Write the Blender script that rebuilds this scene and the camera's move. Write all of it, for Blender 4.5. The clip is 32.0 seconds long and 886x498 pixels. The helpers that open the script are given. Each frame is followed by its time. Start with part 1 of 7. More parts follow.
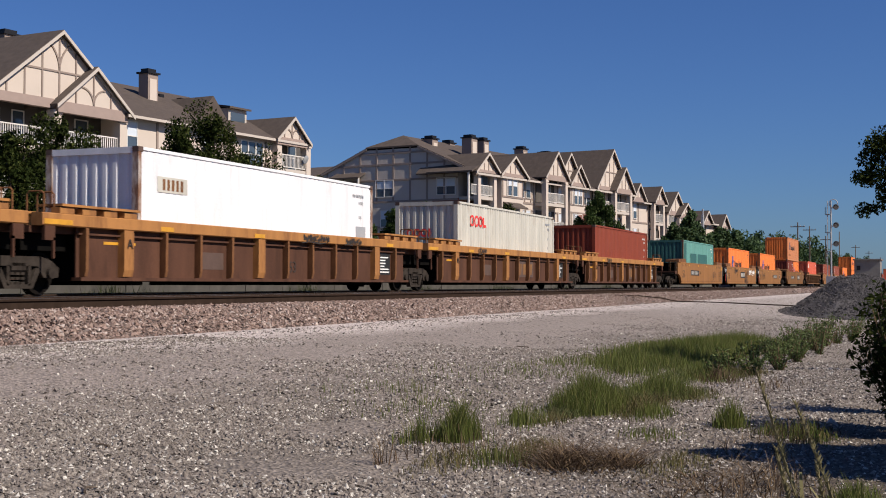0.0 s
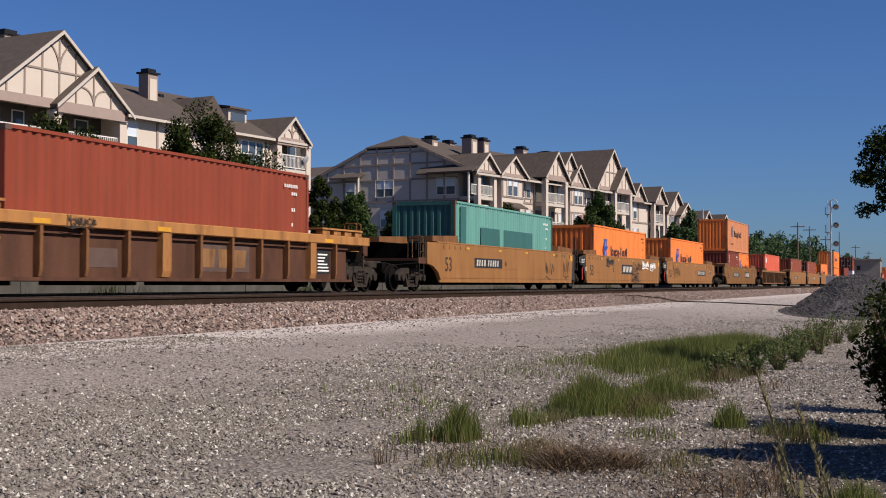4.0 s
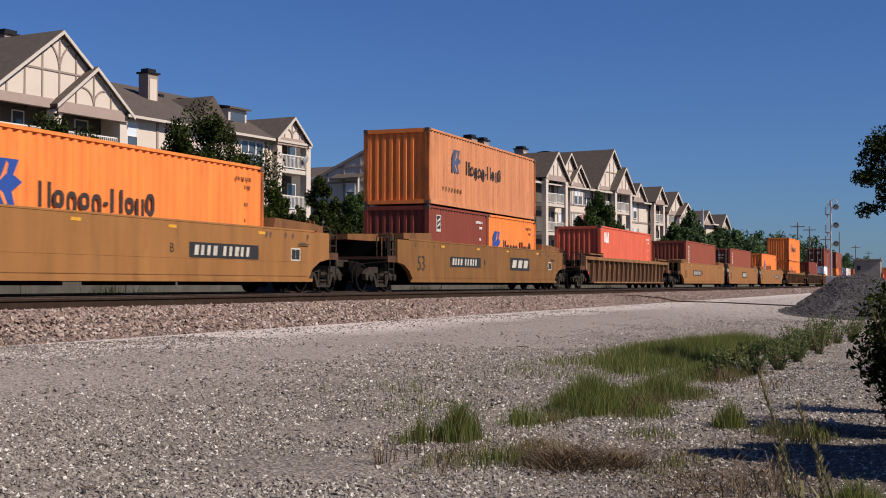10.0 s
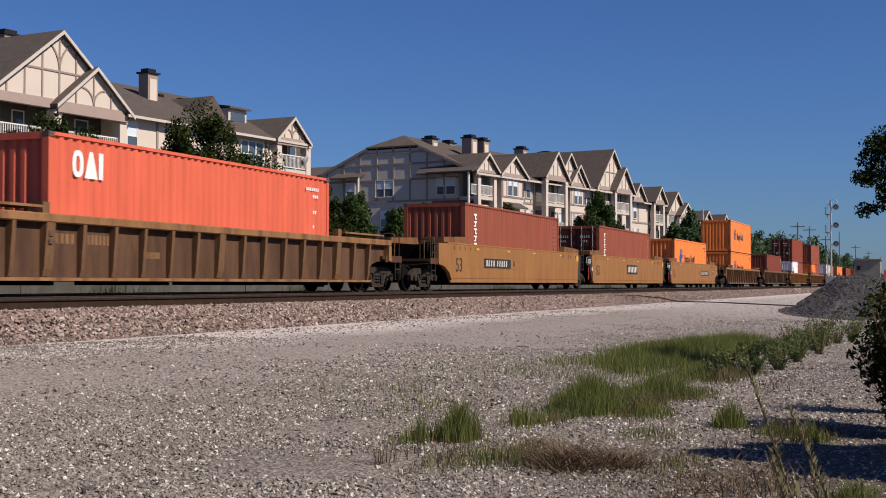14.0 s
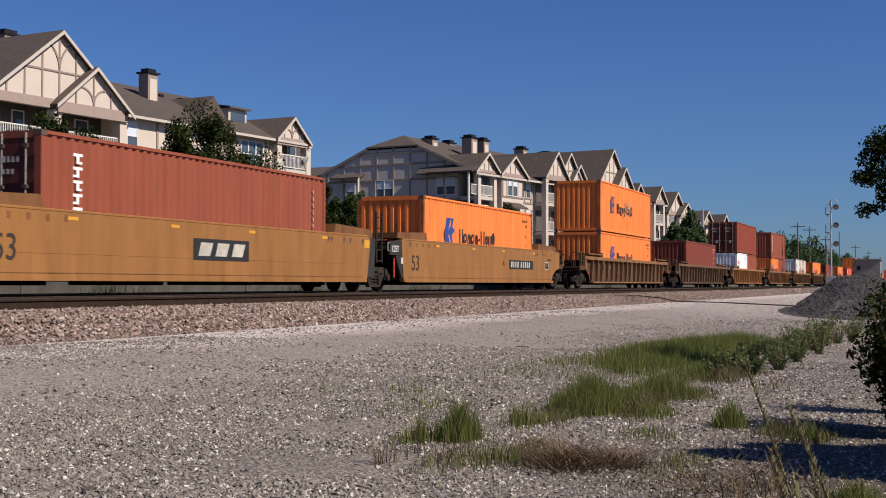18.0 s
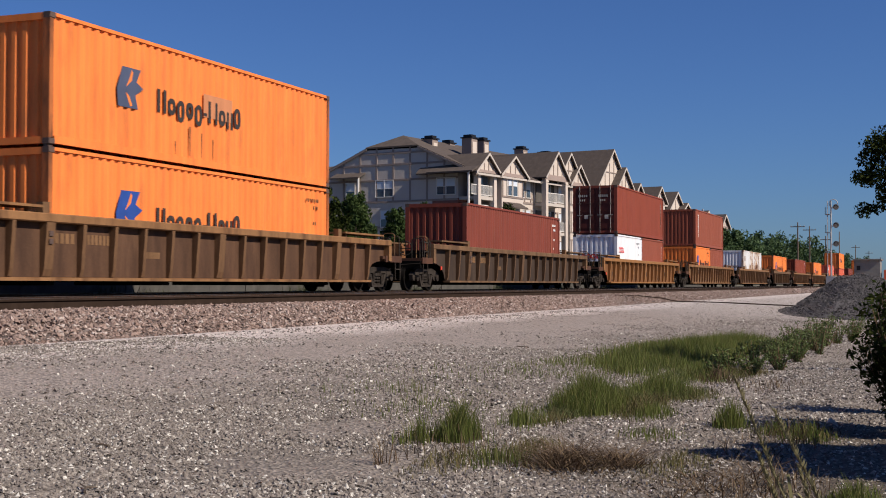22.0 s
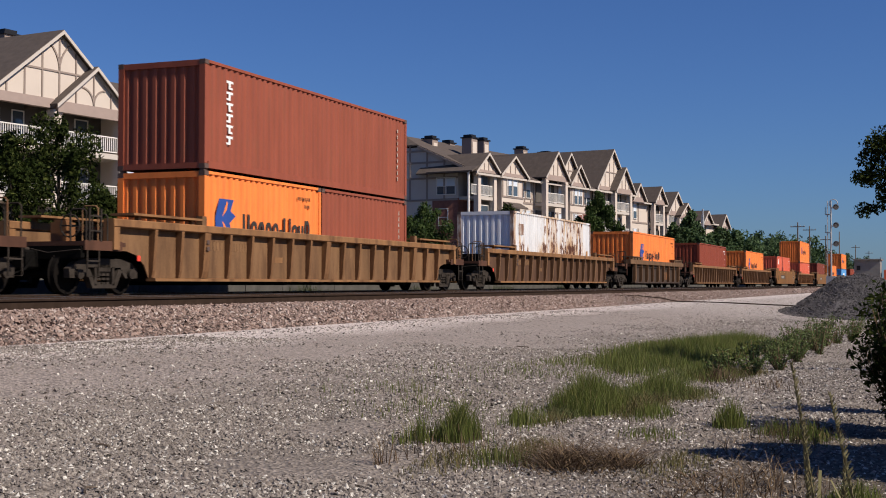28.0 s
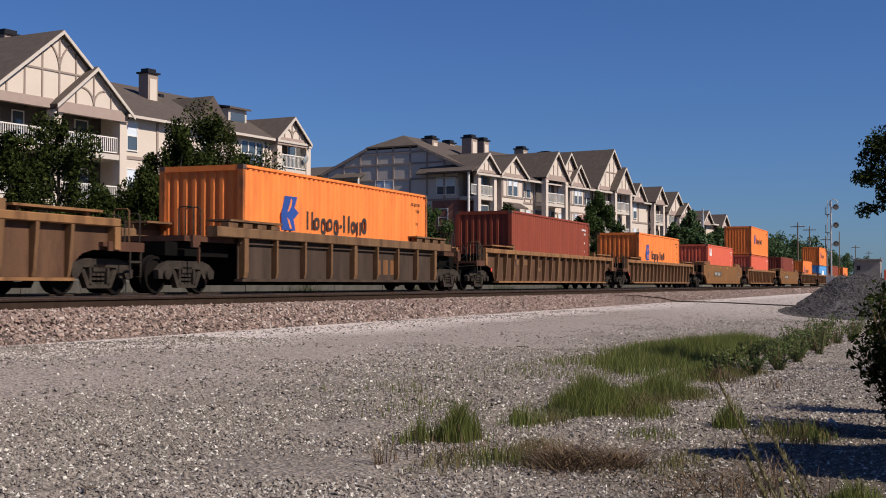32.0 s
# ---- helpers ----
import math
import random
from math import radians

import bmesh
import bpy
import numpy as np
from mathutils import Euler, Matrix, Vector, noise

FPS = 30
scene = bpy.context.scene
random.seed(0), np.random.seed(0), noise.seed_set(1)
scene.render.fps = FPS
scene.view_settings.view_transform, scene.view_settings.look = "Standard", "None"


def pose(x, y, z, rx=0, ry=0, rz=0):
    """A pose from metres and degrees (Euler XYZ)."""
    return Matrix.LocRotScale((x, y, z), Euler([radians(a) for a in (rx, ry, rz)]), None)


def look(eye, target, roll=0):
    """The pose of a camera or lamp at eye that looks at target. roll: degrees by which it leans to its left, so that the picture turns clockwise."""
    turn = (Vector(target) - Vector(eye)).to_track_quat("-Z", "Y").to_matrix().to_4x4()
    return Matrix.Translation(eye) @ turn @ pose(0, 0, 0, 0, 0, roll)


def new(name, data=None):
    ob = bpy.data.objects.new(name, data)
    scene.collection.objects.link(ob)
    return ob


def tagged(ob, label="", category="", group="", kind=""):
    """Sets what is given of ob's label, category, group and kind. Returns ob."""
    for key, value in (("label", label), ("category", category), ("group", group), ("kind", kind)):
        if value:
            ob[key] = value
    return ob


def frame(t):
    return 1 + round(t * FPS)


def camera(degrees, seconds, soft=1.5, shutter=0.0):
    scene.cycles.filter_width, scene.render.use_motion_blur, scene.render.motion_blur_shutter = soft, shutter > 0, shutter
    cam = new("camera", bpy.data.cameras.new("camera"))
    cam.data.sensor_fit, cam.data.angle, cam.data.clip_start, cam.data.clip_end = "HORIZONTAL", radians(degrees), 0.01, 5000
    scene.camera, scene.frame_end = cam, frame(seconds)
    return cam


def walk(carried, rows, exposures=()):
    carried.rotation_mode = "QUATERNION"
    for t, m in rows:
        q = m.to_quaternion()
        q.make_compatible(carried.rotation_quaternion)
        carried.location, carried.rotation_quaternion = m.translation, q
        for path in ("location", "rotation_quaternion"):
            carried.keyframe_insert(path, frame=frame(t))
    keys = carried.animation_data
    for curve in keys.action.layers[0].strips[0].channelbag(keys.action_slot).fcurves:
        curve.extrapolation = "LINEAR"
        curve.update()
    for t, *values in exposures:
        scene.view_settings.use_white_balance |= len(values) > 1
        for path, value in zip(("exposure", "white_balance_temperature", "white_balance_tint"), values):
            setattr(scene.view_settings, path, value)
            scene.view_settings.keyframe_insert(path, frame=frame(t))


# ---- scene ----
EYE = (0.0, 0.0, 1.0)
cam = camera(38.26, 32.0, soft=1.0, shutter=0.15)
TURN, TILT = radians(21.312), radians(1.56)
AIM = (EYE[0] + math.cos(TURN) * math.cos(TILT), EYE[1] + math.sin(TURN) * math.cos(TILT), EYE[2] + math.sin(TILT))
CAM_POSE = look(EYE, AIM, 0.074)
walk(cam, [(0.0, CAM_POSE), (32.0, CAM_POSE)], exposures=[(0.0, 0.22), (32.0, 0.22)])

# ---- sky and sun ----
SUN_EL, SUN_AZ = 40.0, -6.5
world = bpy.data.worlds.new("sky")
scene.world = world
world.use_nodes = True
wn = world.node_tree
sky = wn.nodes.new("ShaderNodeTexSky")
sky.sky_type = "NISHITA"
sky.sun_disc = False
sky.sun_elevation = radians(SUN_EL)
sky.sun_rotation = radians(180.0 - SUN_AZ)
sky.air_density, sky.dust_density, sky.ozone_density = 1.0, 0.3, 2.0
wn.nodes["Background"].inputs["Strength"].default_value = 0.037
tint = wn.nodes.new("ShaderNodeVectorMath")
tint.operation = "MULTIPLY"
tint.inputs[1].default_value = (0.65, 1.02, 1.80)
wn.links.new(sky.outputs["Color"], tint.inputs[0])
wn.links.new(tint.outputs[0], wn.nodes["Background"].inputs["Color"])
sun_data = bpy.data.lights.new("sun", "SUN")
sun_data.energy, sun_data.angle, sun_data.color = 5.0, radians(0.53), (1.0, 0.90, 0.79)
sun = new("sun", sun_data)
_e, _a = radians(SUN_EL), radians(SUN_AZ)
sun.matrix_world = look((200 * math.sin(_a) * math.cos(_e), -200 * math.cos(_a) * math.cos(_e), 200 * math.sin(_e)), (0, 0, 0))


# ---- materials ----
def shade(name, color, rough=0.7, metal=0.0, var=0.18, scale=3.0, fine=40.0, bump=0.15, dirt=None, dirt_amt=0.0,
          dirt_scale=1.2, stretch=(1, 1, 1), spec=0.4, obj_var=0.0, thresh=(0.5, 0.68), streak=0.0):
    """A surface with two scales of variation, optional patches of dirt or rust, and a fine relief."""
    m = bpy.data.materials.new(name)
    m.use_nodes = True
    nt = m.node_tree
    n, l = nt.nodes, nt.links
    b = n["Principled BSDF"]
    b.inputs["Roughness"].default_value = rough
    b.inputs["Metallic"].default_value = metal
    b.inputs["Specular IOR Level"].default_value = spec
    tc = n.new("ShaderNodeTexCoord")
    mp = n.new("ShaderNodeMapping")
    mp.inputs["Scale"].default_value = stretch
    l.new(tc.outputs["Object"], mp.inputs["Vector"])
    n1, n2 = n.new("ShaderNodeTexNoise"), n.new("ShaderNodeTexNoise")
    n1.inputs["Scale"].default_value, n2.inputs["Scale"].default_value = scale, fine
    n1.inputs["Detail"].default_value, n2.inputs["Detail"].default_value = 5, 3
    l.new(mp.outputs[0], n1.inputs["Vector"])
    l.new(tc.outputs["Object"], n2.inputs["Vector"])
    add = n.new("ShaderNodeMath")
    add.operation = "MULTIPLY_ADD"
    add.inputs[1].default_value = 0.45
    l.new(n2.outputs["Fac"], add.inputs[0])
    l.new(n1.outputs["Fac"], add.inputs[2])
    rng = n.new("ShaderNodeMapRange")
    rng.inputs["From Min"].default_value, rng.inputs["From Max"].default_value = 0.4, 1.05
    rng.inputs["To Min"].default_value, rng.inputs["To Max"].default_value = 1 - var, 1 + var
    l.new(add.outputs[0], rng.inputs["Value"])
    mul = n.new("ShaderNodeVectorMath")
    mul.operation = "SCALE"
    mul.inputs[0].default_value = color
    l.new(rng.outputs[0], mul.inputs["Scale"])
    out = mul.outputs[0]
    if obj_var:
        oi = n.new("ShaderNodeObjectInfo")
        r2 = n.new("ShaderNodeMapRange")
        r2.inputs["To Min"].default_value, r2.inputs["To Max"].default_value = 1 - obj_var, 1 + obj_var
        l.new(oi.outputs["Random"], r2.inputs["Value"])
        m2 = n.new("ShaderNodeVectorMath")
        m2.operation = "SCALE"
        l.new(out, m2.inputs[0])
        l.new(r2.outputs[0], m2.inputs["Scale"])
        out = m2.outputs[0]
    if streak:
        ms, n4, r4 = n.new("ShaderNodeMapping"), n.new("ShaderNodeTexNoise"), n.new("ShaderNodeMapRange")
        ms.inputs["Scale"].default_value = (3.6, 3.6, 0.28)
        n4.inputs["Scale"].default_value, n4.inputs["Detail"].default_value = 1.0, 5
        r4.inputs["From Min"].default_value, r4.inputs["From Max"].default_value = 0.3, 0.7
        r4.inputs["To Min"].default_value, r4.inputs["To Max"].default_value = 1 - streak, 1 + streak
        l.new(tc.outputs["Object"], ms.inputs["Vector"])
        l.new(ms.outputs[0], n4.inputs["Vector"])
        l.new(n4.outputs["Fac"], r4.inputs["Value"])
        m4 = n.new("ShaderNodeVectorMath")
        m4.operation = "SCALE"
        l.new(out, m4.inputs[0])
        l.new(r4.outputs[0], m4.inputs["Scale"])
        out = m4.outputs[0]
    if dirt:
        n3 = n.new("ShaderNodeTexNoise")
        n3.inputs["Scale"].default_value, n3.inputs["Detail"].default_value = dirt_scale, 8
        n3.inputs["Roughness"].default_value = 0.62
        l.new(mp.outputs[0], n3.inputs["Vector"])
        r3 = n.new("ShaderNodeMapRange")
        r3.inputs["From Min"].default_value, r3.inputs["From Max"].default_value = thresh
        r3.inputs["To Max"].default_value = dirt_amt
        l.new(n3.outputs["Fac"], r3.inputs["Value"])
        mx = n.new("ShaderNodeMix")
        mx.data_type = "RGBA"
        l.new(r3.outputs[0], mx.inputs["Factor"])
        l.new(out, mx.inputs["A"])
        mx.inputs["B"].default_value = (*dirt, 1)
        out = mx.outputs["Result"]
    l.new(out, b.inputs["Base Color"])
    if bump:
        bp = n.new("ShaderNodeBump")
        bp.inputs["Strength"].default_value = bump
        bp.inputs["Distance"].default_value = 0.02
        l.new(n2.outputs["Fac"], bp.inputs["Height"])
        l.new(bp.outputs[0], b.inputs["Normal"])
    return m


def island_shade(name, cols, rough=0.85, trans=0.0, spec=0.3):
    """Colour picked for each separate piece of a mesh out of a ramp."""
    m = bpy.data.materials.new(name)
    m.use_nodes = True
    n, l = m.node_tree.nodes, m.node_tree.links
    b = n["Principled BSDF"]
    b.inputs["Roughness"].default_value = rough
    b.inputs["Specular IOR Level"].default_value = spec
    g = n.new("ShaderNodeNewGeometry")
    r = n.new("ShaderNodeValToRGB")
    while len(r.color_ramp.elements) < len(cols):
        r.color_ramp.elements.new(0.5)
    for i, c in enumerate(cols):
        r.color_ramp.elements[i].position = i / max(1, len(cols) - 1)
        r.color_ramp.elements[i].color = (*c, 1)
    l.new(g.outputs["Random Per Island"], r.inputs["Fac"])
    l.new(r.outputs["Color"], b.inputs["Base Color"])
    if trans:
        t = n.new("ShaderNodeBsdfTranslucent")
        l.new(r.outputs["Color"], t.inputs["Color"])
        mix = n.new("ShaderNodeMixShader")
        mix.inputs["Fac"].default_value = trans
        l.new(b.outputs[0], mix.inputs[1])
        l.new(t.outputs[0], mix.inputs[2])
        l.new(mix.outputs[0], n["Material Output"].inputs["Surface"])
    return m


def paint(name, color, rust=(0.16, 0.07, 0.035), amt=0.35, rough=0.58, var=0.14, thresh=(0.56, 0.72), dscale=1.6, streak=0.07):
    return shade(name, color, rough=rough, var=var, scale=1.1, fine=25, bump=0.05, dirt=rust, dirt_amt=amt, dirt_scale=dscale,
                 stretch=(1.6, 1.6, 0.4), spec=0.22, thresh=thresh, streak=streak)


M_ORANGE = paint("orange container paint", (0.78, 0.208, 0.046), rust=(0.36, 0.12, 0.04), amt=0.6, thresh=(0.52, 0.74), streak=0.09)
M_ORANGE_POST = paint("rust-darkened orange post paint", (0.42, 0.125, 0.035), rust=(0.10, 0.042, 0.02), amt=0.9, thresh=(0.42, 0.62), dscale=2.4, streak=0.12)
M_FADED = paint("faded orange paint", (0.50, 0.202, 0.092), amt=0.45, thresh=(0.54, 0.74), streak=0.12)
M_BROWN = paint("red-brown container paint", (0.222, 0.046, 0.023), amt=0.25)
M_MAROON = paint("brown-red container paint", (0.19, 0.043, 0.026), amt=0.25)
M_RUST_RED = paint("oxide red container paint", (0.25, 0.066, 0.036), amt=0.3)
M_CORAL = paint("coral red container paint", (0.58, 0.115, 0.062), amt=0.12)
M_TEAL = paint("teal container paint", (0.115, 0.285, 0.245), amt=0.15)
M_TEAL_DARK = paint("dark teal panel paint", (0.035, 0.115, 0.105), amt=0.05)
M_WHITE = paint("white container paint", (0.72, 0.72, 0.73), amt=0.15, streak=0.04)
M_RUST_POST = paint("rust-streaked white post paint", (0.50, 0.45, 0.40), rust=(0.17, 0.075, 0.035), amt=0.95, thresh=(0.40, 0.56), dscale=3.0, streak=0.12)
M_CREAM = paint("cream container paint", (0.50, 0.482, 0.42), amt=0.3, streak=0.1)


def rusted_white():
    """White paint with rust run down from the seams: pale orange stains, then brown scabs, most of all over the lower half."""
    m = paint("rusted white container paint", (0.60, 0.60, 0.60), rust=(0.42, 0.31, 0.2), amt=0.3, thresh=(0.54, 0.76), streak=0.06)
    n, l = m.node_tree.nodes, m.node_tree.links
    b = n["Principled BSDF"]
    base = b.inputs["Base Color"].links[0].from_socket
    tc, sep = n.new("ShaderNodeTexCoord"), n.new("ShaderNodeSeparateXYZ")
    l.new(tc.outputs["Object"], sep.inputs[0])

    def ramp(socket, lo, hi, stops):
        rng, cr = n.new("ShaderNodeMapRange"), n.new("ShaderNodeValToRGB")
        rng.inputs["From Min"].default_value, rng.inputs["From Max"].default_value = lo, hi
        l.new(socket, rng.inputs["Value"])
        l.new(rng.outputs[0], cr.inputs["Fac"])
        while len(cr.color_ramp.elements) < len(stops):
            cr.color_ramp.elements.new(0.5)
        for e, (pos, v) in zip(cr.color_ramp.elements, stops):
            e.position, e.color = pos, (v, v, v, 1)
        return cr.outputs["Color"]

    def total(*socks):
        out = socks[0]
        for k in socks[1:]:
            a = n.new("ShaderNodeMath")
            a.operation = "ADD"
            l.new(out, a.inputs[0])
            l.new(k, a.inputs[1])
            out = a.outputs[0]
        return out

    def grain(scale, sx, sz, rough=0.6):
        mp, t = n.new("ShaderNodeMapping"), n.new("ShaderNodeTexNoise")
        mp.inputs["Scale"].default_value = (sx, 0.6, sz)
        t.inputs["Scale"].default_value, t.inputs["Detail"].default_value, t.inputs["Roughness"].default_value = scale, 6, rough
        l.new(tc.outputs["Object"], mp.inputs["Vector"])
        l.new(mp.outputs[0], t.inputs["Vector"])
        return t.outputs["Fac"]

    # how much rust along the wall, and by height
    along = ramp(sep.outputs["X"], -6.0, 6.0, ((0.0, 0.34), (0.04, 0.16), (0.28, 0.1), (0.38, 0.24), (0.5, 0.28), (0.55, 0.15), (0.62, 0.27), (0.88, 0.26), (0.95, 0.05)))
    scab_z = ramp(sep.outputs["Z"], 0.1, 2.9, ((0.0, 0.13), (0.3, 0.2), (0.52, 0.23), (0.66, 0.14), (0.85, 0.15), (1.0, 0.22)))
    stain_z = ramp(sep.outputs["Z"], 0.1, 2.9, ((0.0, 0.26), (0.4, 0.24), (0.7, 0.15), (1.0, 0.16)))
    for field, lo, hi, col, amt in ((total(grain(1.0, 4.4, 0.45), along, stain_z), 0.86, 1.0, (0.47, 0.28, 0.115), 0.78),
                                    (total(grain(1.0, 3.4, 1.1, 0.68), along, scab_z), 0.925, 0.98, (0.21, 0.078, 0.028), 0.9),
                                    (total(grain(1.0, 3.4, 1.1, 0.68), along, scab_z), 0.965, 1.0, (0.075, 0.028, 0.015), 0.95)):
        r = n.new("ShaderNodeMapRange")
        r.inputs["From Min"].default_value, r.inputs["From Max"].default_value, r.inputs["To Max"].default_value = lo, hi, amt
        l.new(field, r.inputs["Value"])
        mx = n.new("ShaderNodeMix")
        mx.data_type = "RGBA"
        l.new(r.outputs[0], mx.inputs["Factor"])
        l.new(base, mx.inputs["A"])
        mx.inputs["B"].default_value = (*col, 1)
        base = mx.outputs["Result"]
    l.new(base, b.inputs["Base Color"])
    return m


M_RUSTY = rusted_white()
M_BLUE = paint("blue container paint", (0.10, 0.30, 0.58), amt=0.15)
M_LOGO_BLUE = shade("dark blue lettering", (0.02, 0.06, 0.25), rough=0.5, bump=0)
M_DULL_BLUE = shade("weathered blue-grey lettering", (0.055, 0.07, 0.12), rough=0.7, bump=0)
M_LOGO_DARK = shade("dark brown lettering", (0.034, 0.026, 0.020), rough=0.6, bump=0)
M_LOGO_RED = shade("red lettering", (0.72, 0.05, 0.04), rough=0.5, bump=0)
M_LOGO_WHITE = shade("white lettering", (0.75, 0.74, 0.70), rough=0.6, bump=0)
M_WORN_WHITE = shade("worn white paint", (0.44, 0.405, 0.345), rough=0.7, bump=0, var=0.3, scale=5)
M_PLATE = shade("black number panel paint", (0.02, 0.02, 0.02), rough=0.6, bump=0)
M_YELLOW = shade("yellow reflector", (0.56, 0.27, 0.025), rough=0.5, bump=0, var=0.3)
M_WARN = shade("red reflector", (0.7, 0.06, 0.03), rough=0.4, bump=0)
M_CASTING = shade("worn steel casting", (0.09, 0.055, 0.042), rough=0.7, var=0.3)
# dark red, deepened further for the little sun on the end faces
M_DOOR = paint("dark red door paint with end shade", (0.085, 0.021, 0.015), rust=(0.04, 0.016, 0.01), amt=0.5)
M_LOCKROD = shade("pale lock rod paint", (0.33, 0.30, 0.27), rough=0.6, metal=0.1, var=0.25)
M_CAR_YELLOW = paint("yellow well car paint", (0.265, 0.121, 0.038), rust=(0.155, 0.065, 0.025), amt=0.55, rough=0.6, var=0.16, streak=0.07, thresh=(0.52, 0.74))
M_CAR_DULL = paint("grimy yellow-brown well car paint", (0.185, 0.086, 0.026), rust=(0.10, 0.043, 0.017), amt=0.6, rough=0.65, var=0.2, streak=0.08, thresh=(0.5, 0.72))
M_CAR_SILL = paint("weathered tan sill paint", (0.36, 0.165, 0.052), rust=(0.15, 0.06, 0.025), amt=0.75, rough=0.7, streak=0.08, thresh=(0.5, 0.68))
M_CAR_PANEL = paint("brown well car panel paint", (0.082, 0.036, 0.021), rust=(0.045, 0.02, 0.012), amt=0.7, rough=0.8, var=0.3, streak=0.09, thresh=(0.48, 0.66))
M_CAR_TAN = paint("rusted tan well car paint", (0.165, 0.073, 0.029), rust=(0.075, 0.03, 0.015), amt=0.75, rough=0.8, var=0.3, streak=0.09)
M_RIB_SILL = paint("worn brown-tan sill paint", (0.225, 0.113, 0.047), rust=(0.085, 0.038, 0.018), amt=0.75, rough=0.75, var=0.25, streak=0.09, thresh=(0.48, 0.66))
M_RIB_PANEL = paint("dark brown well car panel paint", (0.092, 0.047, 0.026), rust=(0.045, 0.022, 0.013), amt=0.7, rough=0.8, var=0.35, streak=0.08, thresh=(0.46, 0.66))
M_RIB_POST = paint("brown rib paint", (0.175, 0.094, 0.044), rust=(0.075, 0.036, 0.018), amt=0.7, rough=0.8, var=0.3, streak=0.08, thresh=(0.46, 0.66))
M_GRIME_SILL = paint("grime-blackened sill paint", (0.15, 0.084, 0.042), rust=(0.06, 0.03, 0.017), amt=0.75, rough=0.8, var=0.3, streak=0.1, thresh=(0.44, 0.66))
M_GRIME_PANEL = paint("grime-blackened panel paint", (0.052, 0.034, 0.024), rust=(0.028, 0.017, 0.012), amt=0.7, rough=0.85, var=0.35, streak=0.1, thresh=(0.44, 0.66))
# near-black: the shade under the cars is put into this colour
M_CAR_DARK = shade("underframe paint, near-black with shade", (0.005, 0.0045, 0.004), spec=0.06, rough=0.95, var=0.3)
M_END_GREY = shade("dark grey end plate paint", (0.034, 0.031, 0.029), spec=0.2, rough=0.75, var=0.25)
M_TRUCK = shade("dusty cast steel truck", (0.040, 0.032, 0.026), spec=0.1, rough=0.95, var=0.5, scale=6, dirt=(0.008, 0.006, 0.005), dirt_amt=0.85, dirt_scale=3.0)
# wheel colour holds the shade beneath the car body
M_WHEEL = shade("steel wheel, near-black with shade", (0.007, 0.0056, 0.0048), spec=0.08, rough=0.9, var=0.35)
M_TREAD = shade("polished steel tread", (0.35, 0.33, 0.31), rough=0.35, metal=0.9)
M_RAIL = shade("rusty rail steel", (0.034, 0.022, 0.016), spec=0.05, rough=1.0, var=0.3, scale=6)
M_TIE = shade("creosoted timber sleeper", (0.075, 0.06, 0.05), rough=0.9, var=0.35, scale=4, obj_var=0.3)
# bed colour kept dark to give the shade in gaps between stones
M_BED = shade("ballast bed", (0.102, 0.0765, 0.0638), rough=0.95, var=0.3, scale=5, fine=30, bump=0.6)
M_STONE = island_shade("crushed ballast stones", [(0.08, 0.052, 0.041), (0.235, 0.158, 0.126), (0.33, 0.24, 0.198), (0.16, 0.115, 0.096), (0.27, 0.19, 0.152), (0.48, 0.405, 0.355)])
M_PEBBLE = island_shade("grey gravel stones", [(0.082, 0.068, 0.057), (0.215, 0.184, 0.158), (0.148, 0.125, 0.106), (0.28, 0.245, 0.21), (0.148, 0.125, 0.107), (0.23, 0.198, 0.17), (0.61, 0.575, 0.51)])
M_PILE_STONE = island_shade("dark gravel", [(0.035, 0.032, 0.032), (0.075, 0.068, 0.068), (0.12, 0.11, 0.108), (0.055, 0.05, 0.05)])
M_PILE = shade("dark gravel heap", (0.07, 0.064, 0.064), rough=0.95, var=0.4, scale=6, fine=45, bump=0.9)
M_STUCCO = shade("cream stucco", (0.54, 0.462, 0.392), rough=0.9, var=0.06, scale=0.8, fine=60, bump=0.2)
# darker copy of the stucco for the end that faces away from the sun
M_SHADE_WALL = shade("stucco toned down for shade", (0.49, 0.43, 0.375), rough=0.9, var=0.06, scale=0.8, fine=60, bump=0.2)
M_TIMBER = shade("taupe trim boards", (0.255, 0.2, 0.168), rough=0.75, var=0.1, scale=2)
M_BEAM = shade("pinkish taupe beam boards", (0.31, 0.235, 0.20), rough=0.75, var=0.08, scale=2)
M_TRIM = shade("pale trim boards", (0.48, 0.424, 0.368), rough=0.7, var=0.06)
M_ROOF = shade("brown-grey asphalt shingles", (0.082, 0.063, 0.052), rough=0.95, var=0.25, scale=2.5, fine=18, bump=0.5)
M_BRICK = shade("red-brown brick", (0.196, 0.0808, 0.0595), rough=0.9, var=0.3, scale=3, fine=30, bump=0.4)
# far darker than the stucco: the shade of the recesses is in this colour
M_BALC = shade("balcony recess colour with shade in it", (0.085, 0.075, 0.066), rough=0.9, var=0.12)
M_CAP = shade("black chimney cap", (0.02, 0.02, 0.022), rough=0.5, metal=0.5)
M_WHITE_TRIM = shade("white painted rail", (0.629, 0.595, 0.544), rough=0.6, var=0.05, bump=0.03)
M_GLASS = shade("window glass", (0.06, 0.08, 0.10), rough=0.06, var=0.2, scale=0.6, bump=0, spec=0.8)
M_BLIND = shade("white window blind", (0.55, 0.60, 0.66), rough=0.7, var=0.05)
M_CONCRETE = shade("weathered concrete", (0.189, 0.182, 0.168), rough=0.9, var=0.2, scale=2)
M_GALV = shade("galvanised steel", (0.36, 0.37, 0.38), rough=0.5, metal=0.15, var=0.12)
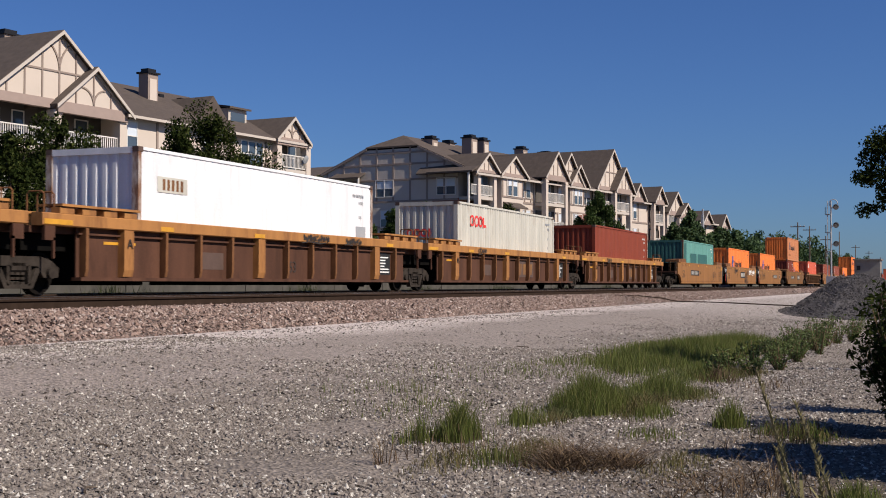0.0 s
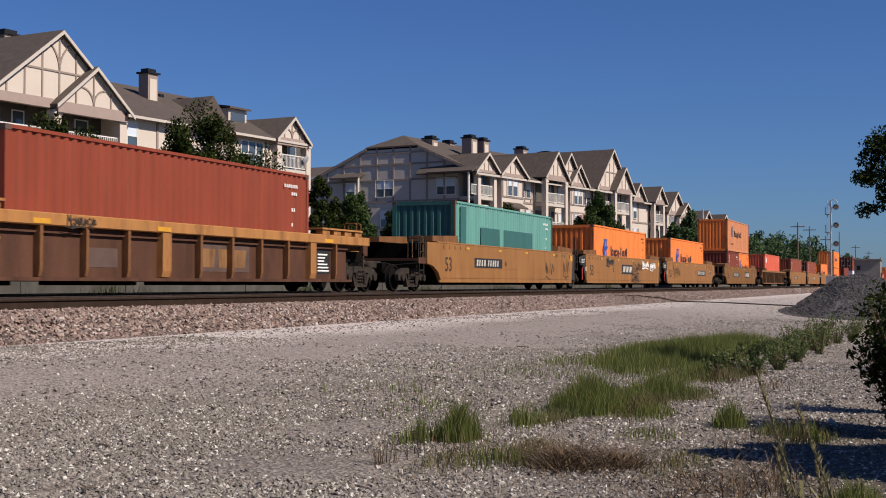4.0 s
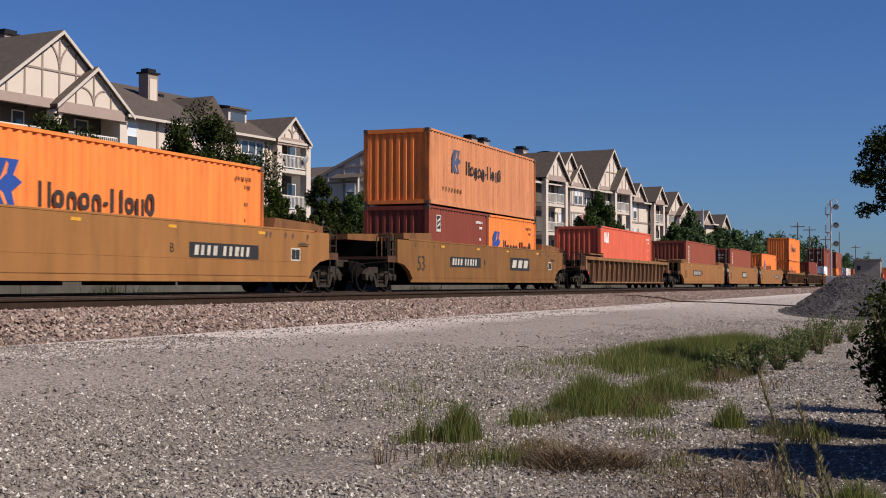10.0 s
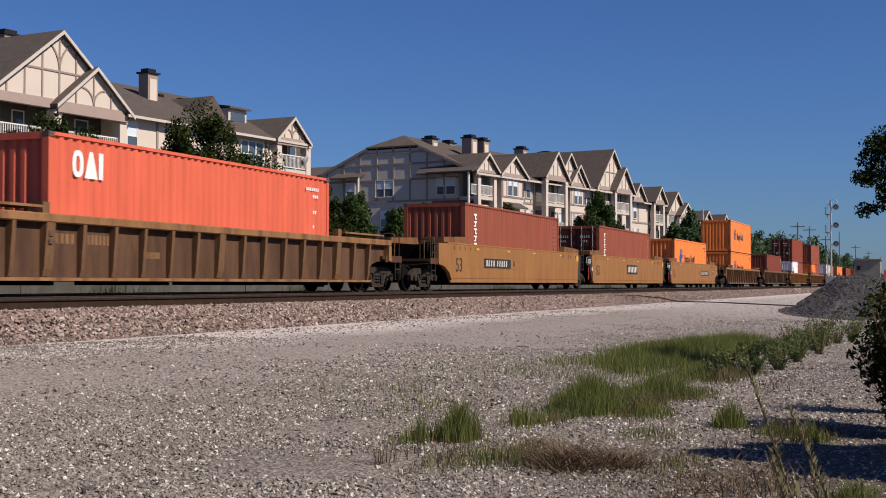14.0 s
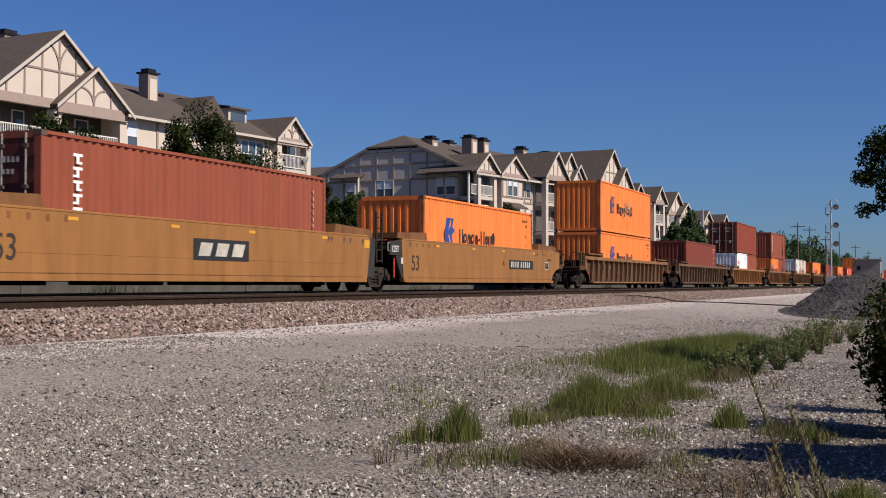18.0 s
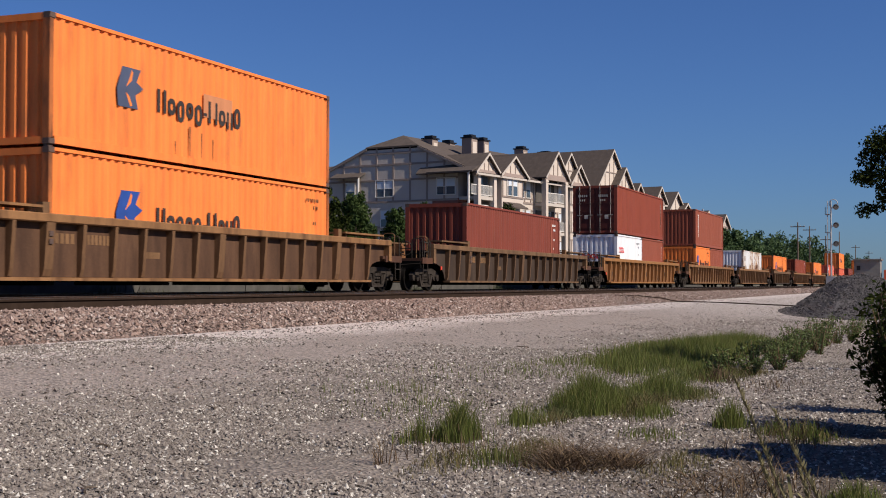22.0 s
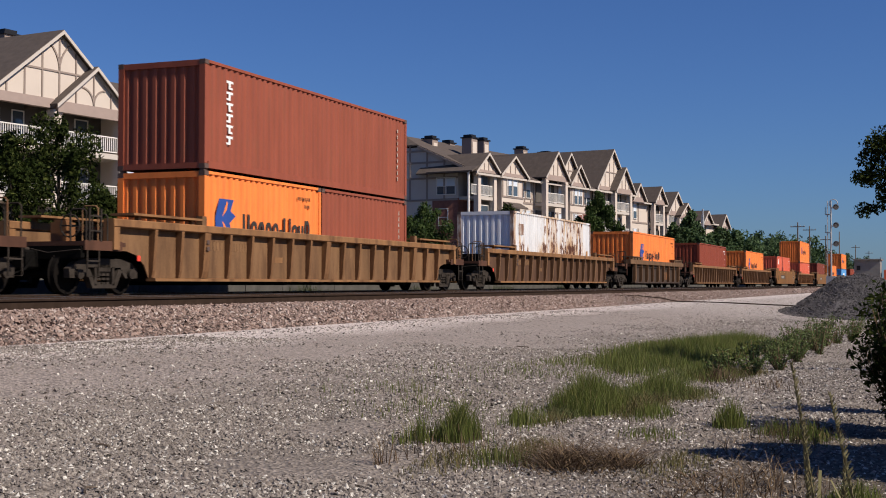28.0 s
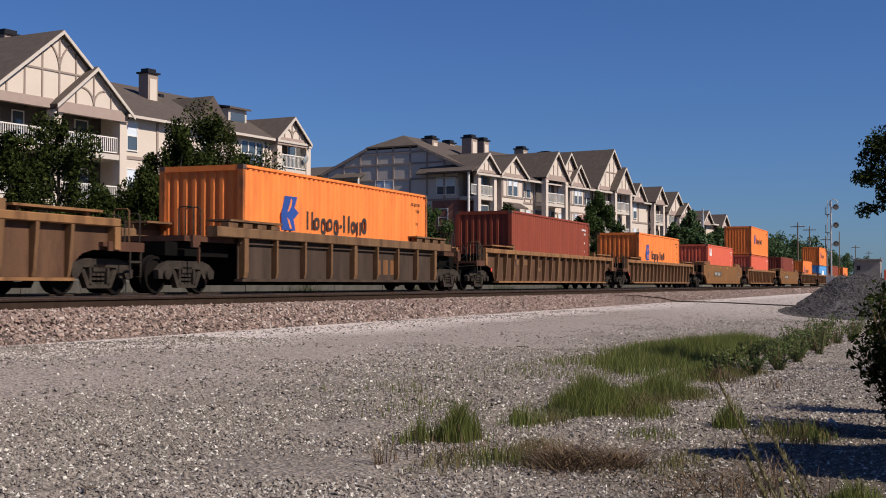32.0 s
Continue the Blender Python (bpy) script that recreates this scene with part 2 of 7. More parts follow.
M_POLE = shade("weathered timber pole", (0.13, 0.095, 0.07), rough=0.9, var=0.25)
M_BARK = shade("grey-brown bark", (0.10, 0.075, 0.055), rough=0.95, var=0.35, scale=8, bump=0.7)
M_LEAF = island_shade("dark green leaves", [(0.008, 0.014, 0.003), (0.026, 0.037, 0.008), (0.013, 0.021, 0.0045), (0.075, 0.088, 0.022)], 0.75, 0.15, 0.05)
M_LEAF_LIGHT = island_shade("fresh green leaves", [(0.022, 0.04, 0.011), (0.05, 0.082, 0.022), (0.034, 0.058, 0.016), (0.085, 0.115, 0.036)], 0.7, 0.25, 0.1)
M_LEAF_FAR = island_shade("far woodland leaves", [(0.022, 0.045, 0.016), (0.05, 0.088, 0.026), (0.034, 0.064, 0.02), (0.07, 0.11, 0.035)], 0.7, 0.15)
M_GRASS = island_shade("green grass", [(0.10, 0.128, 0.03), (0.13, 0.152, 0.042), (0.155, 0.168, 0.055), (0.105, 0.14, 0.035), (0.205, 0.17, 0.078)], 0.85, 0.38, 0.06)
M_BANK_GRASS = island_shade("dull bank grass", [(0.03, 0.04, 0.016), (0.06, 0.065, 0.03), (0.045, 0.055, 0.022)], 0.9, 0.0)
M_WEED = island_shade("grey-green weed leaves", [(0.06, 0.085, 0.028), (0.1, 0.135, 0.046), (0.15, 0.18, 0.07), (0.08, 0.11, 0.038)], 0.75, 0.3, 0.1)
M_DRY = island_shade("dry brown grass", [(0.032, 0.019, 0.012), (0.10, 0.062, 0.034), (0.23, 0.16, 0.09), (0.045, 0.028, 0.018)], 0.85, 0.1)
M_UNDER = island_shade("pale green undergrowth", [(0.12, 0.14, 0.055), (0.15, 0.165, 0.07), (0.1, 0.125, 0.042), (0.19, 0.17, 0.085)], 0.9, 0.3, 0.05)
M_STUBBLE = island_shade("yellow-green stubble", [(0.10, 0.085, 0.035), (0.15, 0.12, 0.055), (0.09, 0.1, 0.035), (0.2, 0.16, 0.085)], 0.9, 0.2, 0.1)
M_SEED = island_shade("ripening seed heads", [(0.15, 0.14, 0.065), (0.24, 0.205, 0.105), (0.17, 0.155, 0.07)], 0.85, 0.2)


# ---- mesh helpers ----
class Build:
    """Collects vertices and faces for one mesh."""

    def __init__(self):
        self.v, self.f = [], []

    def poly(self, pts):
        k = len(self.v)
        self.v += [tuple(p) for p in pts]
        self.f.append(tuple(range(k, k + len(pts))))
        return self

    def box(self, x0, x1, y0, y1, z0, z1):
        k = len(self.v)
        self.v += [(x0, y0, z0), (x1, y0, z0), (x1, y1, z0), (x0, y1, z0), (x0, y0, z1), (x1, y0, z1), (x1, y1, z1), (x0, y1, z1)]
        self.f += [tuple(k + i for i in q) for q in ((3, 2, 1, 0), (4, 5, 6, 7), (0, 1, 5, 4), (1, 2, 6, 5), (2, 3, 7, 6), (3, 0, 4, 7))]
        return self

    def chamfer(self, x0, x1, y0, y1, z0, z1, c=0.02):
        """A box with its four long edges (along x) bevelled."""
        ring = [(y0 + c, z0), (y1 - c, z0), (y1, z0 + c), (y1, z1 - c), (y1 - c, z1), (y0 + c, z1), (y0, z1 - c), (y0, z0 + c)]
        return self.loft([[(x, y, z) for y, z in ring] for x in (x0, x1)])

    def loft(self, rings, cap=True, closed=True):
        k, n = len(self.v), len(rings[0])
        for r in rings:
            self.v += [tuple(p) for p in r]
        for i in range(len(rings) - 1):
            for j in range(n if closed else n - 1):
                a, b = k + i * n + j, k + i * n + (j + 1) % n
                self.f.append((a, b, b + n, a + n))
        if cap:
            self.f.append(tuple(k + j for j in reversed(range(n))))
            self.f.append(tuple(k + (len(rings) - 1) * n + j for j in range(n)))
        return self

    def prism(self, pts, axis, a, b):
        """A polygon given in the two other axes, drawn out along axis from a to b."""
        put = {"x": lambda p, t: (t, p[0], p[1]), "y": lambda p, t: (p[0], t, p[1]), "z": lambda p, t: (p[0], p[1], t)}[axis]
        return self.loft([[put(p, a) for p in pts], [put(p, b) for p in pts]])

    def rod(self, p, q, r0, r1=None, n=8):
        p, q = Vector(p), Vector(q)
        r1 = r0 if r1 is None else r1
        d = (q - p).normalized()
        s = d.orthogonal().normalized()
        t = d.cross(s)
        ring = lambda c, r: [c + (s * math.cos(6.28319 * i / n) + t * math.sin(6.28319 * i / n)) * r for i in range(n)]
        return self.loft([ring(p, r0), ring(q, r1)])

    def tube(self, pts, r, n=6):
        """One bent round rail through all the points."""
        pts = [Vector(p) for p in pts]
        rings = []
        for i, p in enumerate(pts):
            d = (pts[min(i + 1, len(pts) - 1)] - pts[max(i - 1, 0)]).normalized()
            s = Vector((1, 0, 0)) if abs(d.x) < 0.9 else Vector((0, 0, 1))
            s = (s - d * s.dot(d)).normalized()
            t = d.cross(s)
            rings.append([p + (s * math.cos(6.28319 * k / n) + t * math.sin(6.28319 * k / n)) * r for k in range(n)])
        return self.loft(rings)

    def bar(self, p, q, w, d):
        """A square bar from p to q."""
        p, q = Vector(p), Vector(q)
        t = (q - p).normalized()
        s = Vector((0, 1, 0)) if abs(t.y) < 0.9 else Vector((1, 0, 0))
        u = t.cross(s).normalized()
        s = u.cross(t)
        ring = lambda c: [c + u * w / 2 + s * d / 2, c - u * w / 2 + s * d / 2, c - u * w / 2 - s * d / 2, c + u * w / 2 - s * d / 2]
        return self.loft([ring(p), ring(q)])

    def mesh(self, name, material=None):
        me = bpy.data.meshes.new(name)
        me.from_pydata(self.v, [], self.f)
        bm = bmesh.new()
        bm.from_mesh(me)
        bmesh.ops.recalc_face_normals(bm, faces=bm.faces)
        bm.to_mesh(me)
        bm.free()
        if material:
            me.materials.append(material)
        return me


def part(name, built, material, parent, label="", at=None):
    me = built if isinstance(built, bpy.types.Mesh) else built.mesh(name, material)
    ob = new(name, me)
    ob.parent = parent
    if at is not None:
        ob.matrix_basis = at
    if label:
        ob["label"] = label
    return ob


def thing(name, label, category, m=None, group="", kind=""):
    ob = new(name)
    if m is not None:
        ob.matrix_basis = m
    return tagged(ob, label, category, group, kind)


def solid(name, built, material, label, category, m=None, group="", kind=""):
    ob = new(name, built.mesh(name, material))
    if m is not None:
        ob.matrix_basis = m
    return tagged(ob, label, category, group, kind)


def raw_mesh(name, verts, faces, material, flat=False):
    """Fast mesh from arrays; faces is an (n, 3) or (n, 4) array."""
    me = bpy.data.meshes.new(name)
    verts, faces = np.asarray(verts, dtype=np.float32), np.asarray(faces, dtype=np.int32)
    k = faces.shape[1]
    me.vertices.add(len(verts))
    me.vertices.foreach_set("co", verts.ravel())
    me.loops.add(faces.size)
    me.loops.foreach_set("vertex_index", faces.ravel())
    me.polygons.add(len(faces))
    me.polygons.foreach_set("loop_start", np.arange(0, faces.size, k, dtype=np.int32))
    me.update(calc_edges=True)
    me.validate()
    if flat:
        me.shade_flat()
    me.materials.append(material)
    return me


def lettering(name, words, size, material, parent, at, label=""):
    """Raised letters in the built-in font, standing in the x-z plane and facing -y."""
    cu = bpy.data.curves.new(name, "FONT")
    cu.body, cu.size, cu.extrude = words, size, 0.004
    tmp = bpy.data.objects.new(name, cu)
    scene.collection.objects.link(tmp)
    bpy.context.view_layer.update()
    me = bpy.data.meshes.new_from_object(tmp)
    bpy.data.objects.remove(tmp)
    me.materials.append(material)
    return part(name, me, None, parent, label, at @ pose(0, 0, 0, 90, 0, 0))

# ---- ground ----
RAIL_Z, NEAR_Y, TRAIN_Y = 0.7775, 13.03, 17.35


def smooth(a, b, t):
    t = min(1.0, max(0.0, (t - a) / (b - a)))
    return t * t * (3 - 2 * t)


def ground_z(x, y):
    z = 0.30 * smooth(0.5, 9.6, y) + 0.85 * smooth(23.4, 25.0, y)
    if 0 < x < 90 and -6 < y < 9.5:
        z += 0.018 * noise.noise(Vector((x * 0.9, y * 0.9, 0))) + 0.03 * noise.noise(Vector((x * 0.25, y * 0.25, 3)))
    return z


def ground_material():
    m = shade("gravel yard", (0.192, 0.162, 0.136), rough=0.95, var=0.3, scale=0.7, fine=55, bump=0.8, dirt=(0.26, 0.22, 0.188), dirt_amt=0.6, dirt_scale=0.45, thresh=(0.48, 0.62))
    n, l = m.node_tree.nodes, m.node_tree.links
    b = n["Principled BSDF"]
    base = b.inputs["Base Color"].links[0].from_socket
    tc = n.new("ShaderNodeTexCoord")
    sep = n.new("ShaderNodeSeparateXYZ")
    l.new(tc.outputs["Object"], sep.inputs[0])
    wob = n.new("ShaderNodeTexNoise")
    wob.inputs["Scale"].default_value, wob.inputs["Detail"].default_value = 0.35, 6
    l.new(tc.outputs["Object"], wob.inputs["Vector"])

    def zone(socket, lo, hi, soft, wobble, col, amount, base):
        """Tint a strip lo..hi of one coordinate, with a ragged edge."""
        ad = n.new("ShaderNodeMath")
        ad.operation = "MULTIPLY_ADD"
        ad.inputs[1].default_value = wobble
        l.new(wob.outputs["Fac"], ad.inputs[0])
        l.new(socket, ad.inputs[2])
        r1, r2 = n.new("ShaderNodeMapRange"), n.new("ShaderNodeMapRange")
        off = wobble * 0.5
        r1.inputs["From Min"].default_value, r1.inputs["From Max"].default_value = lo + off - soft, lo + off + soft
        r2.inputs["From Min"].default_value, r2.inputs["From Max"].default_value = hi + off + soft, hi + off - soft
        l.new(ad.outputs[0], r1.inputs["Value"])
        l.new(ad.outputs[0], r2.inputs["Value"])
        mu = n.new("ShaderNodeMath")
        mu.operation = "MULTIPLY"
        l.new(r1.outputs[0], mu.inputs[0])
        l.new(r2.outputs[0], mu.inputs[1])
        mu2 = n.new("ShaderNodeMath")
        mu2.operation = "MULTIPLY"
        mu2.inputs[1].default_value = amount
        l.new(mu.outputs[0], mu2.inputs[0])
        mx = n.new("ShaderNodeMix")
        mx.data_type = "RGBA"
        l.new(mu2.outputs[0], mx.inputs["Factor"])
        l.new(base, mx.inputs["A"])
        mx.inputs["B"].default_value = (*col, 1)
        return mx.outputs["Result"]

    base = zone(sep.outputs["Y"], 4.9, 8.6, 0.8, 3.0, (0.285, 0.240, 0.209), 0.8, base)
    base = zone(sep.outputs["Y"], 8.1, 9.95, 0.55, 1.6, (0.56, 0.485, 0.44), 0.9, base)
    base = zone(sep.outputs["X"], 36.0, 130.0, 6.0, 8.0, (0.43, 0.38, 0.345), 0.5, base)
    base = zone(sep.outputs["Y"], 23.2, 4000.0, 0.6, 1.0, (0.085, 0.08, 0.06), 0.95, base)
    # brown leaf litter and soil under the bushes, darkened to deepen their shade
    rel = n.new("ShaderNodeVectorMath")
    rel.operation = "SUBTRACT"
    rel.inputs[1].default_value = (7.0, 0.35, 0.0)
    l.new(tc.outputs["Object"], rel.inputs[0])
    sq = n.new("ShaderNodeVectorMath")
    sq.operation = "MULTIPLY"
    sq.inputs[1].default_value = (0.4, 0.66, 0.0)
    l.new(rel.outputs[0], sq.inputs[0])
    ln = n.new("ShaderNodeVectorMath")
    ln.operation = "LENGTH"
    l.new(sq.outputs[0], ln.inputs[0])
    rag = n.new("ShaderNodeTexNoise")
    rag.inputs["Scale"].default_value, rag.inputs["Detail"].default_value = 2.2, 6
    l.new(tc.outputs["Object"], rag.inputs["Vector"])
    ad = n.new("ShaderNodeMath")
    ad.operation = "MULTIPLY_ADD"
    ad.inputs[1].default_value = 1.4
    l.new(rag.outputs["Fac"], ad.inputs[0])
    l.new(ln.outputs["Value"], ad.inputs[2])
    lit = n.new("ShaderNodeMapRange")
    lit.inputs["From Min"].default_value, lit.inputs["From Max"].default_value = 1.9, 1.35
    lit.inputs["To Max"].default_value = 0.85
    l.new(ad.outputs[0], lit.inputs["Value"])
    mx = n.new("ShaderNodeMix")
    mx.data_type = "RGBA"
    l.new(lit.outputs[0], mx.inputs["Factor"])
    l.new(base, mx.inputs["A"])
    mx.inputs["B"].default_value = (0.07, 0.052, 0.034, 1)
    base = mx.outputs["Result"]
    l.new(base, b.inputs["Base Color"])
    # dusty path close to the verge, and speckle of single stones
    vor = n.new("ShaderNodeTexVoronoi")
    vor.inputs["Scale"].default_value = 45
    l.new(tc.outputs["Object"], vor.inputs["Vector"])
    hsv = n.new("ShaderNodeMapRange")
    hsv.inputs["To Min"].default_value, hsv.inputs["To Max"].default_value = 0.55, 1.5
    sc = n.new("ShaderNodeSeparateColor")
    l.new(vor.outputs["Color"], sc.inputs[0])
    l.new(sc.outputs[0], hsv.inputs["Value"])
    mu = n.new("ShaderNodeVectorMath")
    mu.operation = "SCALE"
    l.new(base, mu.inputs[0])
    l.new(hsv.outputs[0], mu.inputs["Scale"])
    l.new(mu.outputs[0], b.inputs["Base Color"])
    bp = n.new("ShaderNodeBump")
    bp.inputs["Strength"].default_value, bp.inputs["Distance"].default_value = 0.9, 0.015
    l.new(vor.outputs["Distance"], bp.inputs["Height"])
    l.new(bp.outputs[0], b.inputs["Normal"])
    return m


def build_ground():
    xs = [-4000, -1500, -500, -150, -50, -20, -8] + [i * 0.5 for i in range(-8, 61)] + [31 + i for i in range(60)] + [95, 105, 120, 140, 170, 210, 260, 340, 450, 600, 900, 1500, 2500, 4500]
    ys = [-4000, -1200, -300, -80, -30, -12] + [-6 + i * 0.4 for i in range(41)] + [11, 12, 14, 16, 18, 19, 20, 20.6, 21.5, 22.4, 23.2, 23.6, 24, 24.5, 25, 26, 29, 32, 36, 40, 60, 120, 300, 900, 2500, 4500]
    v = [(x, y, ground_z(x, y)) for x in xs for y in ys]
    k = len(ys)
    f = [(i * k + j, (i + 1) * k + j, (i + 1) * k + j + 1, i * k + j + 1) for i in range(len(xs) - 1) for j in range(k - 1)]
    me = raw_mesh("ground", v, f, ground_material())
    me.polygons.foreach_set("use_smooth", [True] * len(me.polygons))
    return tagged(new("ground", me), "grey crushed gravel yard with pale dusty strip beside tracks", "ground", kind="structure")


build_ground()


def scatter(name, pts, sizes, material, seed, flat=0.7, lying=False):
    """Angular stones: one deformed octahedron for each point, joined in a single mesh."""
    rng = np.random.default_rng(seed)
    n = len(pts)
    base = np.array([(1, 0, 0), (-1, 0, 0), (0, 1, 0), (0, -1, 0), (0, 0, 1), (0, 0, -1)], dtype=float)
    tri = np.array([(0, 2, 4), (2, 1, 4), (1, 3, 4), (3, 0, 4), (2, 0, 5), (1, 2, 5), (3, 1, 5), (0, 3, 5)])
    s = sizes[:, None, None] * (0.6 + 0.8 * rng.random((n, 6, 1))) * base[None]
    s[:, :, 2] *= flat
    s += sizes[:, None, None] * rng.normal(0, 0.18, (n, 6, 3))
    a = rng.random(n) * 6.283
    ca, sa = np.cos(a), np.sin(a)
    t = rng.normal(0, 0.5, n)
    x, y, z = s[..., 0], s[..., 1], s[..., 2]
    x, z = x * np.cos(t)[:, None] - z * np.sin(t)[:, None], x * np.sin(t)[:, None] + z * np.cos(t)[:, None]
    v = np.stack([x * ca[:, None] - y * sa[:, None], x * sa[:, None] + y * ca[:, None], z], -1) + np.asarray(pts)[:, None, :]
    f = (tri[:4] if lying else tri)[None] + (np.arange(n) * 6)[:, None, None]
    return raw_mesh(name, v.reshape(-1, 3), f.reshape(-1, 3), material, True)


# ---- railway ----
SHOULDER = [(9.7, 0.27), (9.95, 0.36), (10.6, 0.52), (11.15, 0.60), (11.5, 0.61), (12.0, 0.60), (14.2, 0.60), (15.2, 0.54), (15.9, 0.60), (19.0, 0.60), (19.5, 0.58), (20.8, 0.40)]


def build_bed():
    rows = []
    xs = [-60, -20, 0] + [6 + 1.5 * i for i in range(60)] + [100, 110, 130, 160, 200, 300, 500, 900]
    for x in xs:
        rows.append([(x, y + 0.10 * noise.noise(Vector((x * 0.7, y, 7))), z + 0.03 * noise.noise(Vector((x * 1.1, y * 2, 1)))) for y, z in SHOULDER])
    b = Build().loft(rows, cap=False, closed=False)
    return tagged(new("ballast_bed", b.mesh("ballast_bed", M_BED)), "raised bed of pinkish-brown crushed rock ballast", "ballast", kind="structure")


build_bed()
rng = np.random.default_rng(11)


def ballast_points(n, x0, x1, y0, y1):
    x, y = x0 + (x1 - x0) * rng.random(n), y0 + (y1 - y0) * rng.random(n)
    z = np.interp(y, [p[0] for p in SHOULDER], [p[1] for p in SHOULDER])
    return np.stack([x, y, z + 0.012 * rng.random(n)], -1)


bp_ = np.concatenate([ballast_points(46000, 11, 42, 9.72, 11.95), ballast_points(17000, 42, 95, 9.72, 11.95), ballast_points(6000, 95, 170, 9.72, 11.95),
                      ballast_points(3000, 14, 60, 19.2, 20.8)])
bs_ = np.concatenate([0.014 + 0.030 * rng.random(46000) ** 1.6, 0.02 + 0.026 * rng.random(17000), 0.04 + 0.05 * rng.random(6000), 0.03 + 0.02 * rng.random(3000)])
tagged(new("ballast_stones", scatter("ballast_stones", bp_, bs_, M_STONE, 3, 0.8, True)), "angular pinkish-grey crushed ballast stones", "ballast", kind="stuff")


def track(y, name, label):
    t = thing(name, label, "railway track", pose(0, y, 0), kind="structure")
    prof = [(-0.075, 0), (0.075, 0), (0.075, 0.012), (0.012, 0.03), (0.009, 0.135), (0.036, 0.15), (0.036, 0.178), (0.028, 0.186), (-0.028, 0.186), (-0.036, 0.178), (-0.036, 0.15), (-0.009, 0.135), (-0.012, 0.03), (-0.075, 0.012)]
    for s in (-0.7535, 0.7535):
        rail = part("rail", Build().prism([(s + p, RAIL_Z - 0.186 + q) for p, q in prof], "x", -80, 900), M_RAIL, t)
        part("rail_head", Build().box(-80, 900, s - 0.026, s + 0.026, RAIL_Z - 0.001, RAIL_Z + 0.002), M_TREAD, rail, "polished steel running surface")
    return t


near_track = track(NEAR_Y, "near_track", "rusty brown rails on timber sleepers in ballast")
train_track = track(TRAIN_Y, "train_track", "rusty brown rails under the container train")

rng = np.random.default_rng(21)


# smooth dusty spots without loose stones: centre and reach
DUST = ((5.8, 3.0, 0.5, 0.55), (6.3, 2.75, 0.4, 0.3), (7.3, 3.6, 0.7, 0.35), (6.7, 2.05, 0.25, 0.3))


def yard_points(n, d0, d1):
    a = TURN + np.radians(-21 + 42 * rng.random(n))
    d = np.sqrt(d0 * d0 + (d1 * d1 - d0 * d0) * rng.random(n))
    x, y = d * np.cos(a), d * np.sin(a)
    keep = (y < 9.4) & (y > -0.5)
    x, y = x[keep], y[keep]
    z = np.array([ground_z(p, q) for p, q in zip(x, y)])
    road = np.exp(-((y - 6.9) / 1.9) ** 2) * 0.9
    for cx, cy, rx, ry in DUST:
        road = np.maximum(road, 0.97 * np.exp(-(((x - cx) / rx) ** 2 + ((y - cy) / ry) ** 2) ** 2))
    road = np.maximum(road, 0.85 * np.exp(-(((x - 7.0) / 2.3) ** 2 + ((y - 0.3) / 1.25) ** 2) ** 2))
    road += np.array([0.35 * noise.noise(Vector((p * 0.5, q * 0.8, 4))) for p, q in zip(x, y)])
    keep = rng.random(len(x)) > road
    return np.stack([x, y, z], -1)[keep]


gp = [yard_points(105000, 4.8, 9.5), yard_points(100000, 9.5, 17), yard_points(52000, 17, 34), yard_points(22000, 34, 62)]
gs = [0.0042 + 0.0125 * np.random.default_rng(i).random(len(p)) ** 1.6 * (1 + i * 0.22) + 0.001 * i for i, p in enumerate(gp)]
tagged(new("gravel_stones", scatter("gravel_stones", np.concatenate(gp), np.concatenate(gs), M_PEBBLE, 5, 0.75, True)), "loose grey and white crushed gravel", "gravel", kind="stuff")


# ---- train: containers ----
MESHES = {}
AXLES = []      # (wheelset, place on its truck)


def cached(key, material, make):
    k = (key, material.name)
    if k not in MESHES:
        MESHES[k] = make().mesh(key[0], material)
    return MESHES[k]


def corrugated(length, z0, z1, pitch, depth, slope=0.24):
    """A folded sheet along x in the plane y = 0, folds set back to y = depth, with small slopes at top and bottom."""
    n = max(2, round(length / pitch))
    p = length / n
    prof = []
    for i in range(n):
        x = -length / 2 + i * p
        prof += [(x, 0), (x + (0.5 - slope) * p, 0), (x + 0.5 * p, depth), (x + (1 - slope) * p, depth)]
    prof.append((length / 2, 0))
    b = Build()
    rings = [[(x, d, z0) for x, d in prof], [(x, d, z1) for x, d in prof]]
    return b.loft(rings, cap=False, closed=False)


BODY_L = {40: 12.192, 20: 6.058}


